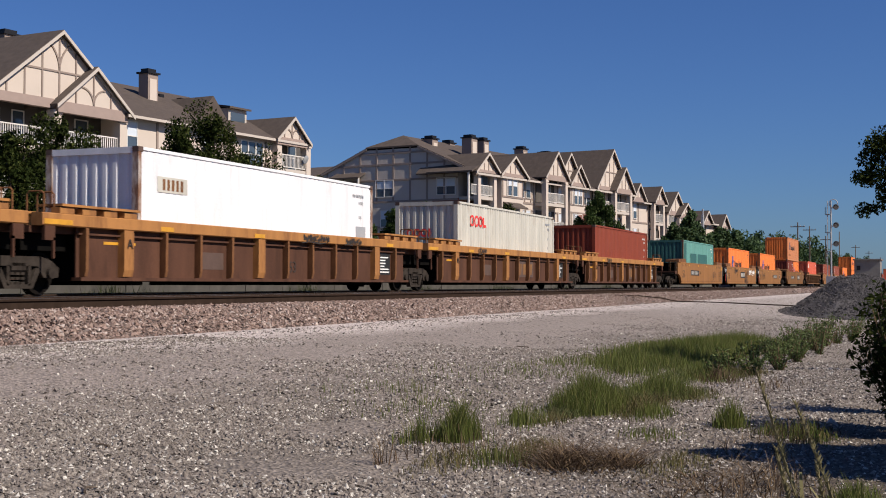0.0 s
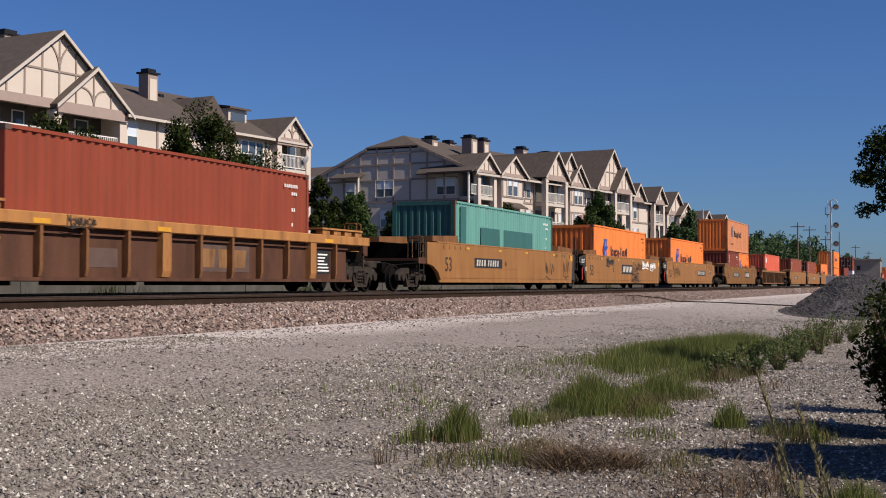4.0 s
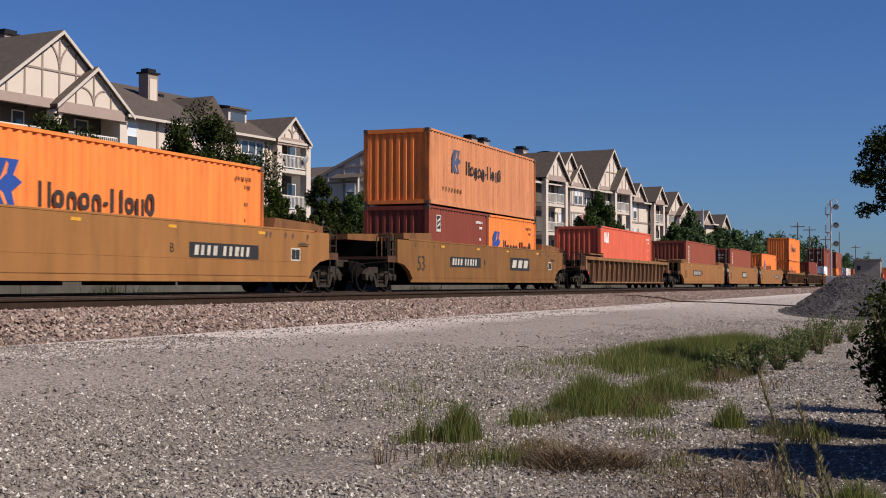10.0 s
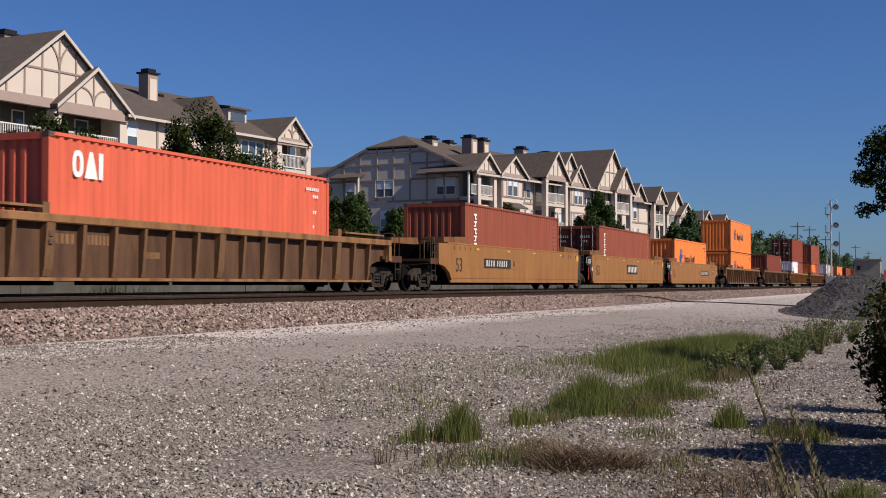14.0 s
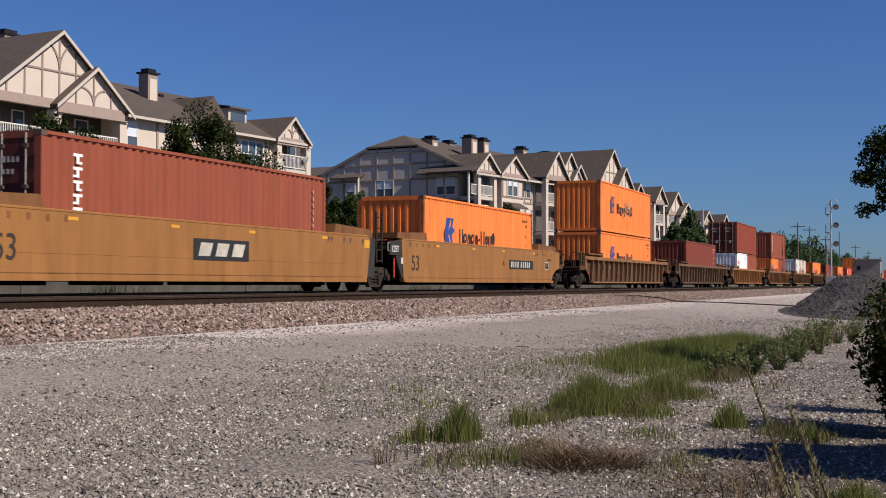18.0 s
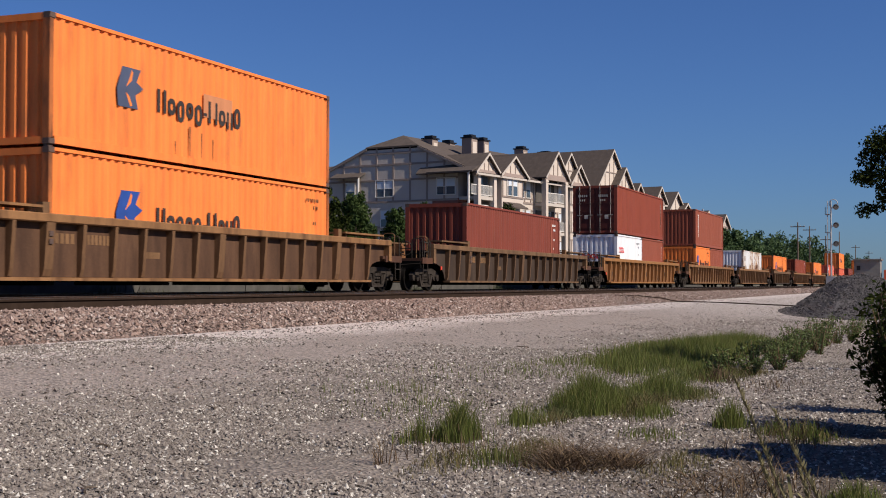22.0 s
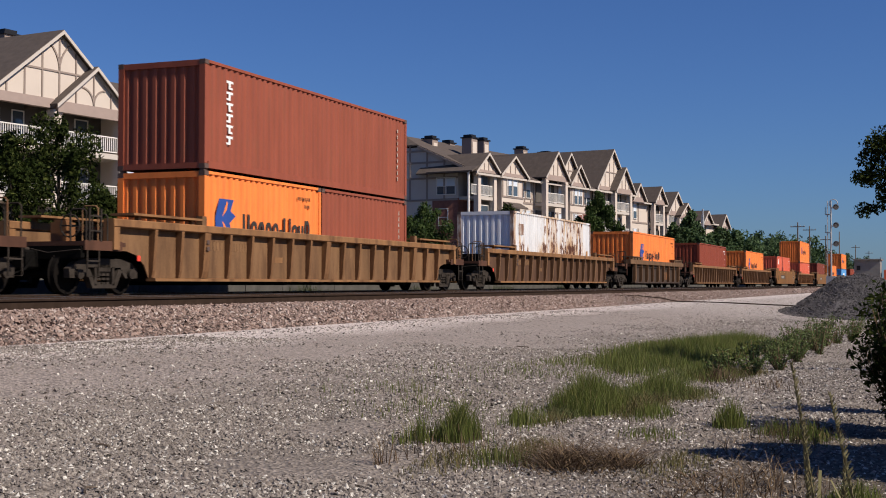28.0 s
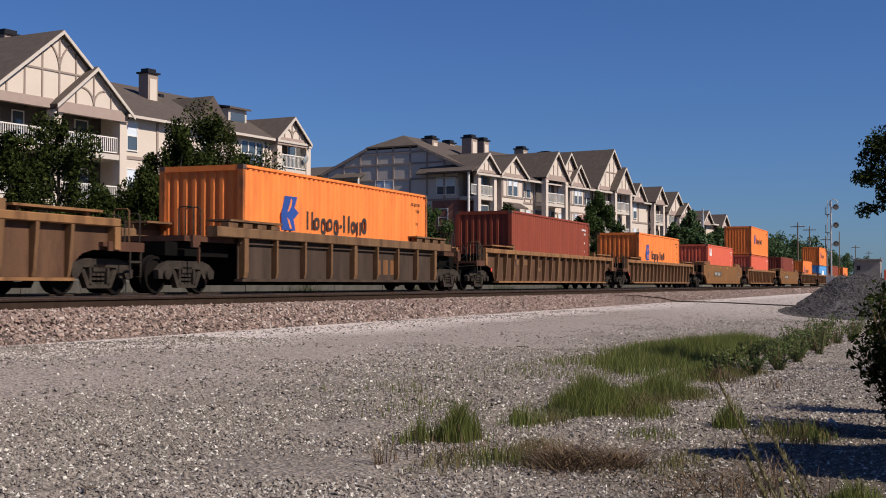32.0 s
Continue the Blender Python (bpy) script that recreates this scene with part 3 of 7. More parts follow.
def container(feet, height, mat, label, marks=(), doors=False, flat=False, end_mat=None, locks=True, post_mat=None):
    """A freight container; base centre at the origin, near side towards -y."""
    L, h = BODY_L[feet], height
    c = thing("shipping_container", label, "container", group="containers on the train")
    em = end_mat or mat
    side = cached(("side_wall", feet, h, flat), mat, lambda: corrugated(L - 0.24, 0.16, h - 0.06, 0.278, 0.01 if flat else 0.042, 0.06 if flat else 0.17))
    part("side_wall", side, None, c, at=pose(0, -1.195, 0))
    part("side_wall", side, None, c, at=pose(0, 1.195, 0, 0, 0, 180))
    endm = cached(("end_wall", h), em, lambda: corrugated(2.12, 0.14, h - 0.1, 0.262, 0.046, 0.12))
    if not doors:
        part("end_wall", endm, None, c, at=pose(-L / 2 + 0.03, 0, 0, 0, 0, -90))
    else:
        for s in (-1, 1):
            dm = cached(("door", h), M_DOOR, lambda: Build().box(-0.02, 0.02, -0.55, 0.55, 0.14, h - 0.1))
            d = part("door", dm, None, c, "dark door panel with pale lock rods", at=pose(-L / 2 + 0.05, s * 0.56, 0))
            for o in (-0.3, 0.28):
                part("lock_rod", cached(("lock_rod", h), M_LOCKROD, lambda: Build().rod((0, 0, 0.06), (0, 0, h - 0.05), 0.016)), None, d, "pale galvanised lock rod", at=pose(-0.06, o, 0))
            for k in range(5):
                part("door_rib", cached(("door_rib", h), M_DOOR, lambda: Build().chamfer(-0.045, 0.0, -0.5, 0.5, -0.13, 0.13, 0.04)), None, d, at=pose(-0.01, 0, 0.42 + k * (h - 0.8) / 4))
            for o in (-0.3, 0.28):
                for zz in (0.25, h * 0.36, h * 0.62, h - 0.3):
                    part("rod_bracket", cached(("rod_bracket",), M_CASTING, lambda: Build().box(-0.075, -0.02, -0.06, 0.06, -0.035, 0.035)), None, d, at=pose(-0.02, o, zz))
                part("door_handle", cached(("door_handle",), M_LOCKROD, lambda: Build().box(-0.09, -0.075, -0.04, 0.24, -0.015, 0.015)), None, d, "pale locking handle", at=pose(-0.02, o - 0.1, h * 0.36 + 0.06))
            b = Build()
            for k in range(5):
                b.box(-0.068, -0.064, 0.3 - 0.11 * k, 0.36 - 0.11 * k, h - 0.62, h - 0.5)
            for k in range(3):
                b.box(-0.068, -0.064, 0.2 - 0.11 * k, 0.26 - 0.11 * k, h - 0.85, h - 0.75)
            b.box(-0.068, -0.064, -0.18, 0.02, 0.78, 1.0)
            part("door_stencil", b, M_WORN_WHITE, d, "small rows of white painted bars")
    part("end_wall", endm, None, c, at=pose(L / 2 - 0.03, 0, 0, 0, 0, 90))
    part("roof", cached(("roof", feet), mat, lambda: Build().box(-L / 2 + 0.1, L / 2 - 0.1, -1.17, 1.17, -0.05, -0.02)), None, c, at=pose(0, 0, h))
    for sx in (-1, 1):
        for sy in (-1, 1):
            part("corner_post", cached(("corner_post", h), post_mat or em, lambda: Build().chamfer(-0.06, 0.06, -0.08, 0.08, 0.118, h - 0.118, 0.012)), None, c, at=pose(sx * (L / 2 - 0.06), sy * 1.138, 0))
            for z in (0.0, h - 0.118):
                part("corner_casting", cached(("corner_casting",), M_CASTING, lambda: Build().chamfer(-0.089, 0.089, -0.081, 0.081, 0, 0.118, 0.012)), None, c, "dark worn steel corner casting", at=pose(sx * (L / 2 - 0.087), sy * 1.141, z))
        part("end_rail", cached(("end_rail",), em, lambda: Build().box(-0.085, 0.085, -1.06, 1.06, -0.09, 0.05)), None, c, at=pose(sx * (L / 2 - 0.09), 0, h - 0.06))
        part("end_sill", cached(("end_sill",), em, lambda: Build().box(-0.04, 0.04, -1.06, 1.06, 0.0, 0.14)), None, c, at=pose(sx * (L / 2 - 0.045), 0, 0.01))
    for sy in (-1, 1):
        part("top_rail", cached(("top_rail", feet), mat, lambda: Build().box(-L / 2 + 0.17, L / 2 - 0.17, -0.03, 0.03, -0.07, 0)), None, c, at=pose(0, sy * 1.187, h - 0.004))
        part("bottom_rail", cached(("bottom_rail", feet), mat, lambda: Build().box(-L / 2 + 0.17, L / 2 - 0.17, -0.025, 0.025, 0, 0.16)), None, c, at=pose(0, sy * 1.19, 0.02))
    if locks:
        for sx in (-1, 1):
            for sy in (-1, 1):
                part("twist_lock", cached(("twist_lock",), M_CASTING, lambda: Build().chamfer(-0.07, 0.07, -0.06, 0.06, -0.052, 0.0, 0.015)), None, c, "dark steel twist lock", at=pose(sx * (L / 2 - 0.1), sy * 1.12, 0))
    for name, m, x0, x1, z0, z1, lab in marks:
        part(name, Build().box(x0 - L / 2, x1 - L / 2, -1.206, -1.198, z0, z1), m, c, lab)
    return c


def emblem(c, L, x, z, s, m=None, ground=None):
    """A plain many-cornered blue shape with two slits in the colour of the wall."""
    shape = lambda b, pts, y0, y1: b.prism([(x + p * s, z + q * s * 0.72) for p, q in pts], "y", y0, y1)
    b = shape(Build(), [(0.2, 1.34), (0.9, 1.34), (0.74, 0.93), (1.0, 0.76), (0.7, 0.5), (0.8, 0.08), (0.05, 0.08), (0.0, 0.62)], -1.207, -1.199)
    e = part("emblem", b, m or M_LOGO_BLUE, c, "plain blue painted emblem shape")
    b = shape(Build(), [(0.55, 1.28), (0.6, 1.2), (0.55, 0.95), (0.34, 0.72), (0.46, 1.0)], -1.211, -1.2075)
    shape(b, [(0.32, 0.56), (0.46, 0.44), (0.58, 0.16), (0.5, 0.13), (0.4, 0.36)], -1.211, -1.2075)
    part("emblem_slit", b, ground or M_ORANGE, e, "thin slit in the emblem")
    return e


def ring_shape(b, x0, x1, z0, z1, t, y=-1.206, n=14):
    """A flat upright oval ring in the x-z plane."""
    cx, cz, rx, rz = (x0 + x1) / 2, (z0 + z1) / 2, (x1 - x0) / 2, (z1 - z0) / 2
    at = lambda k, d: (cx + (rx - d) * math.copysign(abs(math.cos(k)) ** 0.75, math.cos(k)), y, cz + (rz - d) * math.copysign(abs(math.sin(k)) ** 0.75, math.sin(k)))
    for i in range(n):
        a0, a1 = 6.28319 * i / n, 6.28319 * (i + 1) / n
        b.poly([at(a0, 0), at(a1, 0), at(a1, t), at(a0, t)])
    return b


def name_blocks(c, x, z, w, h, m, count=10, name="letter_block", lab="dark painted block"):
    """A row of plain shapes where a painted name stands: ovals and bars of the rhythm of the name."""
    if count == 11:
        row = [("pair", 0.62, 0, 1), ("oval", 0.56, 0, 0.72), ("oval", 0.56, -0.24, 0.72), ("oval", 0.56, 0, 0.72), ("oval", 0.56, -0.24, 0.72), ("bar", 0.26, 0.28, 0.42),
               ("bar", 0.2, 0, 1), ("gap", 0.14, 0, 0), ("bar", 0.17, 0, 1), ("oval", 0.56, 0, 0.72), ("pair", 0.5, -0.1, 0.7), ("oval", 0.56, 0, 0.98)]
    elif count == 4:
        row = [("oval", 0.72, 0, 1), ("oval", 0.72, 0, 1), ("oval", 0.66, 0, 1), ("bar", 0.26, 0, 0.9), ("bar", 0.3, 0, 0.25)]
    elif count == 3:
        row = [("oval", 0.5, 0, 1), ("wedge", 0.6, 0, 1), ("bar", 0.2, 0, 1)]
    else:
        row = [("bar", 0.5, 0, 1)] * count
    gap = 0.06 if count in (3, 4) else 0.55 if count == 7 else 0.11
    k = w / (sum(r[1] for r in row) + gap * (len(row) - 1))
    for what, wide, lo, hi in row:
        x1, z0, z1, t = x + wide * k, z + lo * h, z + hi * h, min(0.2 * h, 0.34 * wide * k)
        b = Build()
        if what == "oval":
            ring_shape(b, x, x1, z0, z1, t)
        elif what == "pair":
            b.box(x, x + t, -1.206, -1.199, z0, z1).box(x1 - t, x1, -1.206, -1.199, z0, z1)
        elif what == "wedge":
            b.prism([(x, z0), (x1, z0), (x + 0.62 * (x1 - x), z1), (x + 0.38 * (x1 - x), z1)], "y", -1.206, -1.199)
        elif what == "bar":
            b.box(x, x1, -1.206, -1.199, z0, z1)
        if what != "gap":
            part(name, b, m, c, lab)
        x = x1 + gap * k


def small_print(c, L, h, m):
    """Rows of unreadable small writing near the far end."""
    b = Build()
    for r_, (zz, n) in enumerate(((h - 0.42, 7), (h - 0.62, 3), (h - 1.05, 2), (h - 1.45, 1))):
        for i in range(n):
            b.box(L / 2 - 1.35 + i * 0.11 + (0.4 if r_ else 0), L / 2 - 1.29 + i * 0.11 + (0.4 if r_ else 0), -1.205, -1.199, zz, zz + 0.09)
    return tagged(part("code_stencil", b, m, c, "rows of small painted bars"), kind="stuff")


HI, STD = 2.896, 2.591


def end_marks(c, L, z, h):
    """Red painted ovals across the folds of the end wall."""
    b = Build()
    for k in range(3):
        ring_shape(b, -0.62 + 0.27 * k, -0.36 + 0.27 * k, z, z + h, 0.065, 0.0)
    b.box(0.22, 0.3, -0.004, 0.0, z, z + h)
    return part("wordmark", b, M_LOGO_RED, c, "red painted ovals on the end wall", at=pose(-L / 2 + 0.022, 0.15, 0, 0, 0, -90))



def freight(kind):
    """One container of the named livery."""
    L = 12.192
    if kind == "orange":
        c = container(40, HI, M_ORANGE, "bright orange corrugated freight container with blue emblem", post_mat=M_ORANGE_POST)
        emblem(c, L, -L / 2 + 2.0, 1.28, 1.0)
        name_blocks(c, -L / 2 + 3.46, 1.4, 3.9, 0.5, M_LOGO_DARK, 11)
        small_print(c, L, HI, M_CAR_TAN)
    elif kind == "orange_std":
        c = container(40, STD, M_ORANGE, "orange corrugated container stacked on a rail car", post_mat=M_ORANGE_POST)
        emblem(c, L, -L / 2 + 2.2, 0.98, 0.95)
        name_blocks(c, -L / 2 + 3.7, 1.08, 3.6, 0.52, M_LOGO_DARK, 11)
        small_print(c, L, STD, M_CAR_TAN)
    elif kind == "orange_worn":
        c = container(40, STD, M_ORANGE, "weathered orange container stacked on another", post_mat=M_ORANGE_POST)
        emblem(c, L, -L / 2 + 2.2, 0.98, 0.95, M_DULL_BLUE)
        part("faded_patch", Build().box(-L / 2 + 5.6, -L / 2 + 6.9, -1.203, -1.199, 1.2, 1.75), M_FADED, c, "faded rubbed patch")
        name_blocks(c, -L / 2 + 3.7, 1.08, 3.6, 0.52, M_LOGO_DARK, 11)
        for k, (x, z) in enumerate(((5.0, 0.9), (5.5, 0.8), (6.0, 0.7), (4.4, 0.5))):
            part("rust_run", Build().prism([(x - L / 2, z), (x + 0.05 - L / 2, z), (x + 0.035 - L / 2, 0.22), (x + 0.015 - L / 2, 0.22)], "y", -1.203, -1.199), M_CAR_TAN, c, "thin brown rust run")
    elif kind == "faded":
        c = container(40, STD, M_FADED, "sun-faded pinkish orange container with blue emblem", end_mat=M_ORANGE, post_mat=M_ORANGE_POST)
        emblem(c, L, -L / 2 + 2.2, 1.2, 0.9, M_DULL_BLUE, M_FADED)
        name_blocks(c, -L / 2 + 3.7, 1.26, 3.9, 0.5, M_LOGO_DARK, 11)
        name_blocks(c, -L / 2 + 1.3, 0.55, 1.9, 0.13, M_CAR_TAN, 7, "stencil", "small faint bar")
    elif kind == "orange20":
        L = 6.058
        c = container(20, STD, M_ORANGE, "short orange container beneath a stacked container", end_mat=M_ORANGE)
        emblem(c, L, -L / 2 + 0.5, 1.05, 0.95)
        name_blocks(c, -L / 2 + 1.8, 1.1, 3.6, 0.55, M_LOGO_DARK, 11)
        small_print(c, L, STD, M_CAR_TAN)
    elif kind == "white20":
        L = 6.058
        c = container(20, STD, M_WHITE, "short white container with red lettering bars")
        name_blocks(c, -L / 2 + 0.55, 1.62, 1.1, 0.3, M_LOGO_RED, 4, lab="red painted oval")
        small_print(c, L, STD, M_GALV)
        end_marks(c, L, 1.28, 0.26)
    elif kind == "brown20":
        L = 6.058
        c = container(20, STD, M_MAROON, "short red-brown container beneath a stacked container")
        k_ = part("sticker", Build().box(-L / 2 + 0.72, -L / 2 + 1.14, -1.204, -1.199, 1.72, 2.3), M_WORN_WHITE, c, "pale-edged sign panel")
        part("sticker_field", Build().box(-L / 2 + 0.76, -L / 2 + 1.10, -1.207, -1.2045, 1.82, 2.26), M_PLATE, k_, "black field of the sign")
        b = Build()
        for q in (1.86, 2.02):
            b.prism([(-L / 2 + 0.8, q), (-L / 2 + 1.06, q + 0.12), (-L / 2 + 1.06, q + 0.19), (-L / 2 + 0.8, q + 0.07)], "y", -1.21, -1.2075)
        part("sticker_stripe", b, M_CREAM, k_, "pale slanting stripes")
        small_print(c, L, STD, M_LOGO_WHITE)
    elif kind == "oxide20":
        L = 6.058
        c = container(20, STD, M_RUST_RED, "short oxide red container beneath a stacked container")
        b = Build()
        for i in range(9):
            b.box(L / 2 - 0.61, L / 2 - 0.57, -1.206, -1.199, STD - 0.48 - i * 0.19, STD - 0.36 - i * 0.19)
        part("code_stencil", b, M_WORN_WHITE, c, "column of small worn white bars")
    elif kind == "white":
        c = container(40, HI, M_WHITE, "plain white freight container with rusty corner posts", flat=True, post_mat=M_RUST_POST)
        part("faded_panel", Build().box(-L / 2 + 0.75, -L / 2 + 1.95, -1.206, -1.199, 1.95, 2.3), M_CREAM, c, "faded yellowish panel")
        for i in range(5):
            part("faded_mark", Build().box(-L / 2 + 0.95 + i * 0.18, -L / 2 + 1.05 + i * 0.18, -1.209, -1.2065, 2.0, 2.25), M_CAR_TAN, c)
        part("vent_panel", Build().box(L / 2 - 1.15, L / 2 - 0.5, -1.206, -1.199, 1.3, 1.62), M_GALV, c, "grey rectangular panel")
        small_print(c, L, HI, M_GALV)
    elif kind == "cream":
        c = container(40, HI, M_CREAM, "cream-white container with red lettering bars", end_mat=M_CREAM)
        name_blocks(c, -L / 2 + 1.35, 2.05, 1.75, 0.42, M_LOGO_RED, 4, lab="red painted oval")
        small_print(c, L, HI, M_GALV)
        end_marks(c, L, 1.62, 0.3)
    elif kind == "brown":
        c = container(40, HI, M_BROWN, "red-brown corrugated freight container in a well car")
        small_print(c, L, HI, M_LOGO_WHITE)
    elif kind == "maroon":
        c = container(40, HI, M_MAROON, "dark red-brown corrugated freight container")
        small_print(c, L, HI, M_LOGO_WHITE)
        part("panel_line", Build().box(-L / 2 + 10.8, -L / 2 + 11.05, -1.206, -1.199, 1.0, 2.6), M_RUST_RED, c, "faint vertical marking")
    elif kind in ("oxide", "oxide_doors", "oxide_std"):
        h = STD if kind == "oxide_std" else HI
        c = container(40, h, M_RUST_RED, "oxide red container with white vertical lettering bars", doors=kind == "oxide_doors")
        b = Build()
        for i in range(6):
            zz = h - 0.58 - i * 0.27
            b.box(-L / 2 + 1.0, -L / 2 + 1.3, -1.206, -1.199, zz + 0.15, zz + 0.21).box(-L / 2 + 1.1, -L / 2 + 1.19, -1.206, -1.199, zz, zz + 0.15).box(-L / 2 + (1.0 if i % 2 else 1.19), -L / 2 + (1.1 if i % 2 else 1.28), -1.206, -1.199, zz, zz + 0.05)
        part("vertical_wordmark", b, M_LOGO_WHITE, c, "column of white painted bars")
        b = Build()
        for i in range(9):
            b.box(L / 2 - 0.74, L / 2 - 0.70, -1.206, -1.199, h - 0.5 - i * 0.19, h - 0.39 - i * 0.19)
        part("code_stencil", b, M_WORN_WHITE, c, "column of small worn white bars")
    elif kind == "red_doors":
        c = container(40, STD, M_BROWN, "dark red container showing its door end", doors=True, end_mat=M_MAROON)
        b = Build()
        for i in range(7):
            b.box(L / 2 - 0.72, L / 2 - 0.67, -1.206, -1.199, STD - 0.55 - i * 0.21, STD - 0.4 - i * 0.21)
        part("code_stencil", b, M_WORN_WHITE, c, "column of small worn white bars")
    elif kind == "coral":
        c = container(40, HI, M_CORAL, "coral red corrugated container with white marking")
        name_blocks(c, -L / 2 + 0.75, 2.05, 1.0, 0.55, M_LOGO_WHITE, 3, lab="white painted plain shape")
        small_print(c, L, HI, M_LOGO_WHITE)
    elif kind == "coral_std":
        c = container(40, STD, M_CORAL, "coral red container stacked on a rail car")
        small_print(c, L, STD, M_LOGO_WHITE)
    elif kind == "teal":
        c = container(40, HI, M_TEAL, "pale teal container with dark teal painted panels", end_mat=M_TEAL_DARK)
        for x0, x1, z0, z1 in ((0.6, 1.2, 1.3, 2.72), (2.8, 5.0, 1.2, 2.05), (5.5, 9.3, 1.2, 2.05)):
            part("painted_panel", Build().box(x0 - L / 2, x1 - L / 2, -1.206, -1.199, z0, z1), M_TEAL_DARK, c, "dark teal painted rectangle")
        small_print(c, L, HI, M_LOGO_WHITE)
        part("end_frame_band", Build().box(-L / 2 - 0.004, -L / 2 + 0.05, -1.224, -1.15, 0.12, HI - 0.12), M_CAR_TAN, c, "tan scuffed corner post")
    elif kind == "rusty":
        c = container(40, HI, M_RUSTY, "white container heavily streaked with brown rust", end_mat=M_WHITE, post_mat=M_RUST_POST)
        part("yellow_panel", Build().box(L / 2 - 0.75, L / 2 - 0.52, -1.206, -1.199, 1.3, 1.52), M_CAR_SILL, c, "small yellowed panel")
        part("faded_panel", Build().box(-L / 2 + 0.75, -L / 2 + 1.4, -1.206, -1.199, 1.95, 2.4), M_RUST_POST, c, "stained tan panel")
    elif kind == "blue":
        c = container(40, STD, M_BLUE, "light blue container beneath an orange one")
        part("white_panel", Build().box(-1.5, 1.5, -1.206, -1.199, 0.9, 1.9), M_LOGO_WHITE, c, "white painted panel")
    else:
        c = container(40, HI, M_ORANGE, "orange container far along the train")
    return c


# ---- train: well cars ----
def wheel_mesh(b, y, r=0.42, s=1):
    """A wheel about an axis along y; s: which side the flange is on."""
    prof = [(0.0, 0.05), (0.10, 0.07), (0.12, 0.03), (r - 0.09, 0.015), (r - 0.06, 0.06), (r, 0.06), (r, -0.05), (r + 0.03, -0.065), (r + 0.028, -0.085), (r - 0.06, -0.085), (r - 0.09, -0.03), (0.12, -0.02), (0.0, -0.03)]
    n = 28
    rings = [[(rr * math.cos(6.28319 * i / n), y - s * d, rr * math.sin(6.28319 * i / n)) for i in range(n)] for rr, d in prof]
    return b.loft(rings, cap=False)


def truck(parent, x):
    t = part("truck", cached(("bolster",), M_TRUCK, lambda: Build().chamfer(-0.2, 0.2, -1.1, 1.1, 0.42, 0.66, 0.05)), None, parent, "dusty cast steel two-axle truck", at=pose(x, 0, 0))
    for sx in (-0.89, 0.89):
        def wheelset():
            b = Build()
            wheel_mesh(b, -0.78, 0.42, 1)
            wheel_mesh(b, 0.78, 0.42, -1)
            return b.rod((0, -0.95, 0), (0, 0.95, 0), 0.08, n=10)
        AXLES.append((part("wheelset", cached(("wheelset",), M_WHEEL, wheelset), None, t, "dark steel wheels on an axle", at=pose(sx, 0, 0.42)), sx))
    for sy in (-1, 1):
        def side():
            b = Build()
            b.prism([(-1.15, 0.33), (-0.72, 0.33), (-0.62, 0.44), (-0.55, 0.55), (0.55, 0.55), (0.62, 0.44), (0.72, 0.33), (1.15, 0.33), (1.17, 0.52), (0.95, 0.66), (0.62, 0.74), (-0.62, 0.74), (-0.95, 0.66), (-1.17, 0.52)], "y", -0.07, 0.07)
            b.prism([(-0.62, 0.50), (-0.5, 0.52), (-0.3, 0.2), (0.3, 0.2), (0.5, 0.52), (0.62, 0.50), (0.4, 0.12), (-0.4, 0.12)], "y", -0.07, 0.07)
            b.box(-0.34, -0.26, -0.07, 0.07, 0.18, 0.56).box(0.26, 0.34, -0.07, 0.07, 0.18, 0.56)
            for q in (-0.15, 0.0, 0.15):
                for k in range(4):
                    b.rod((q, 0, 0.2 + k * 0.09), (q, 0, 0.25 + k * 0.09), 0.062, n=8)
            return b
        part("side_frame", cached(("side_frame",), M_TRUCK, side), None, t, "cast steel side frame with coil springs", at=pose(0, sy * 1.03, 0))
        for sx in (-0.89, 0.89):
            part("axle_cap", cached(("axle_cap",), M_TRUCK, lambda: Build().rod((0, -0.05, 0), (0, 0.05, 0), 0.11, n=12)), None, t, at=pose(sx, sy * 1.12, 0.42))
    return t


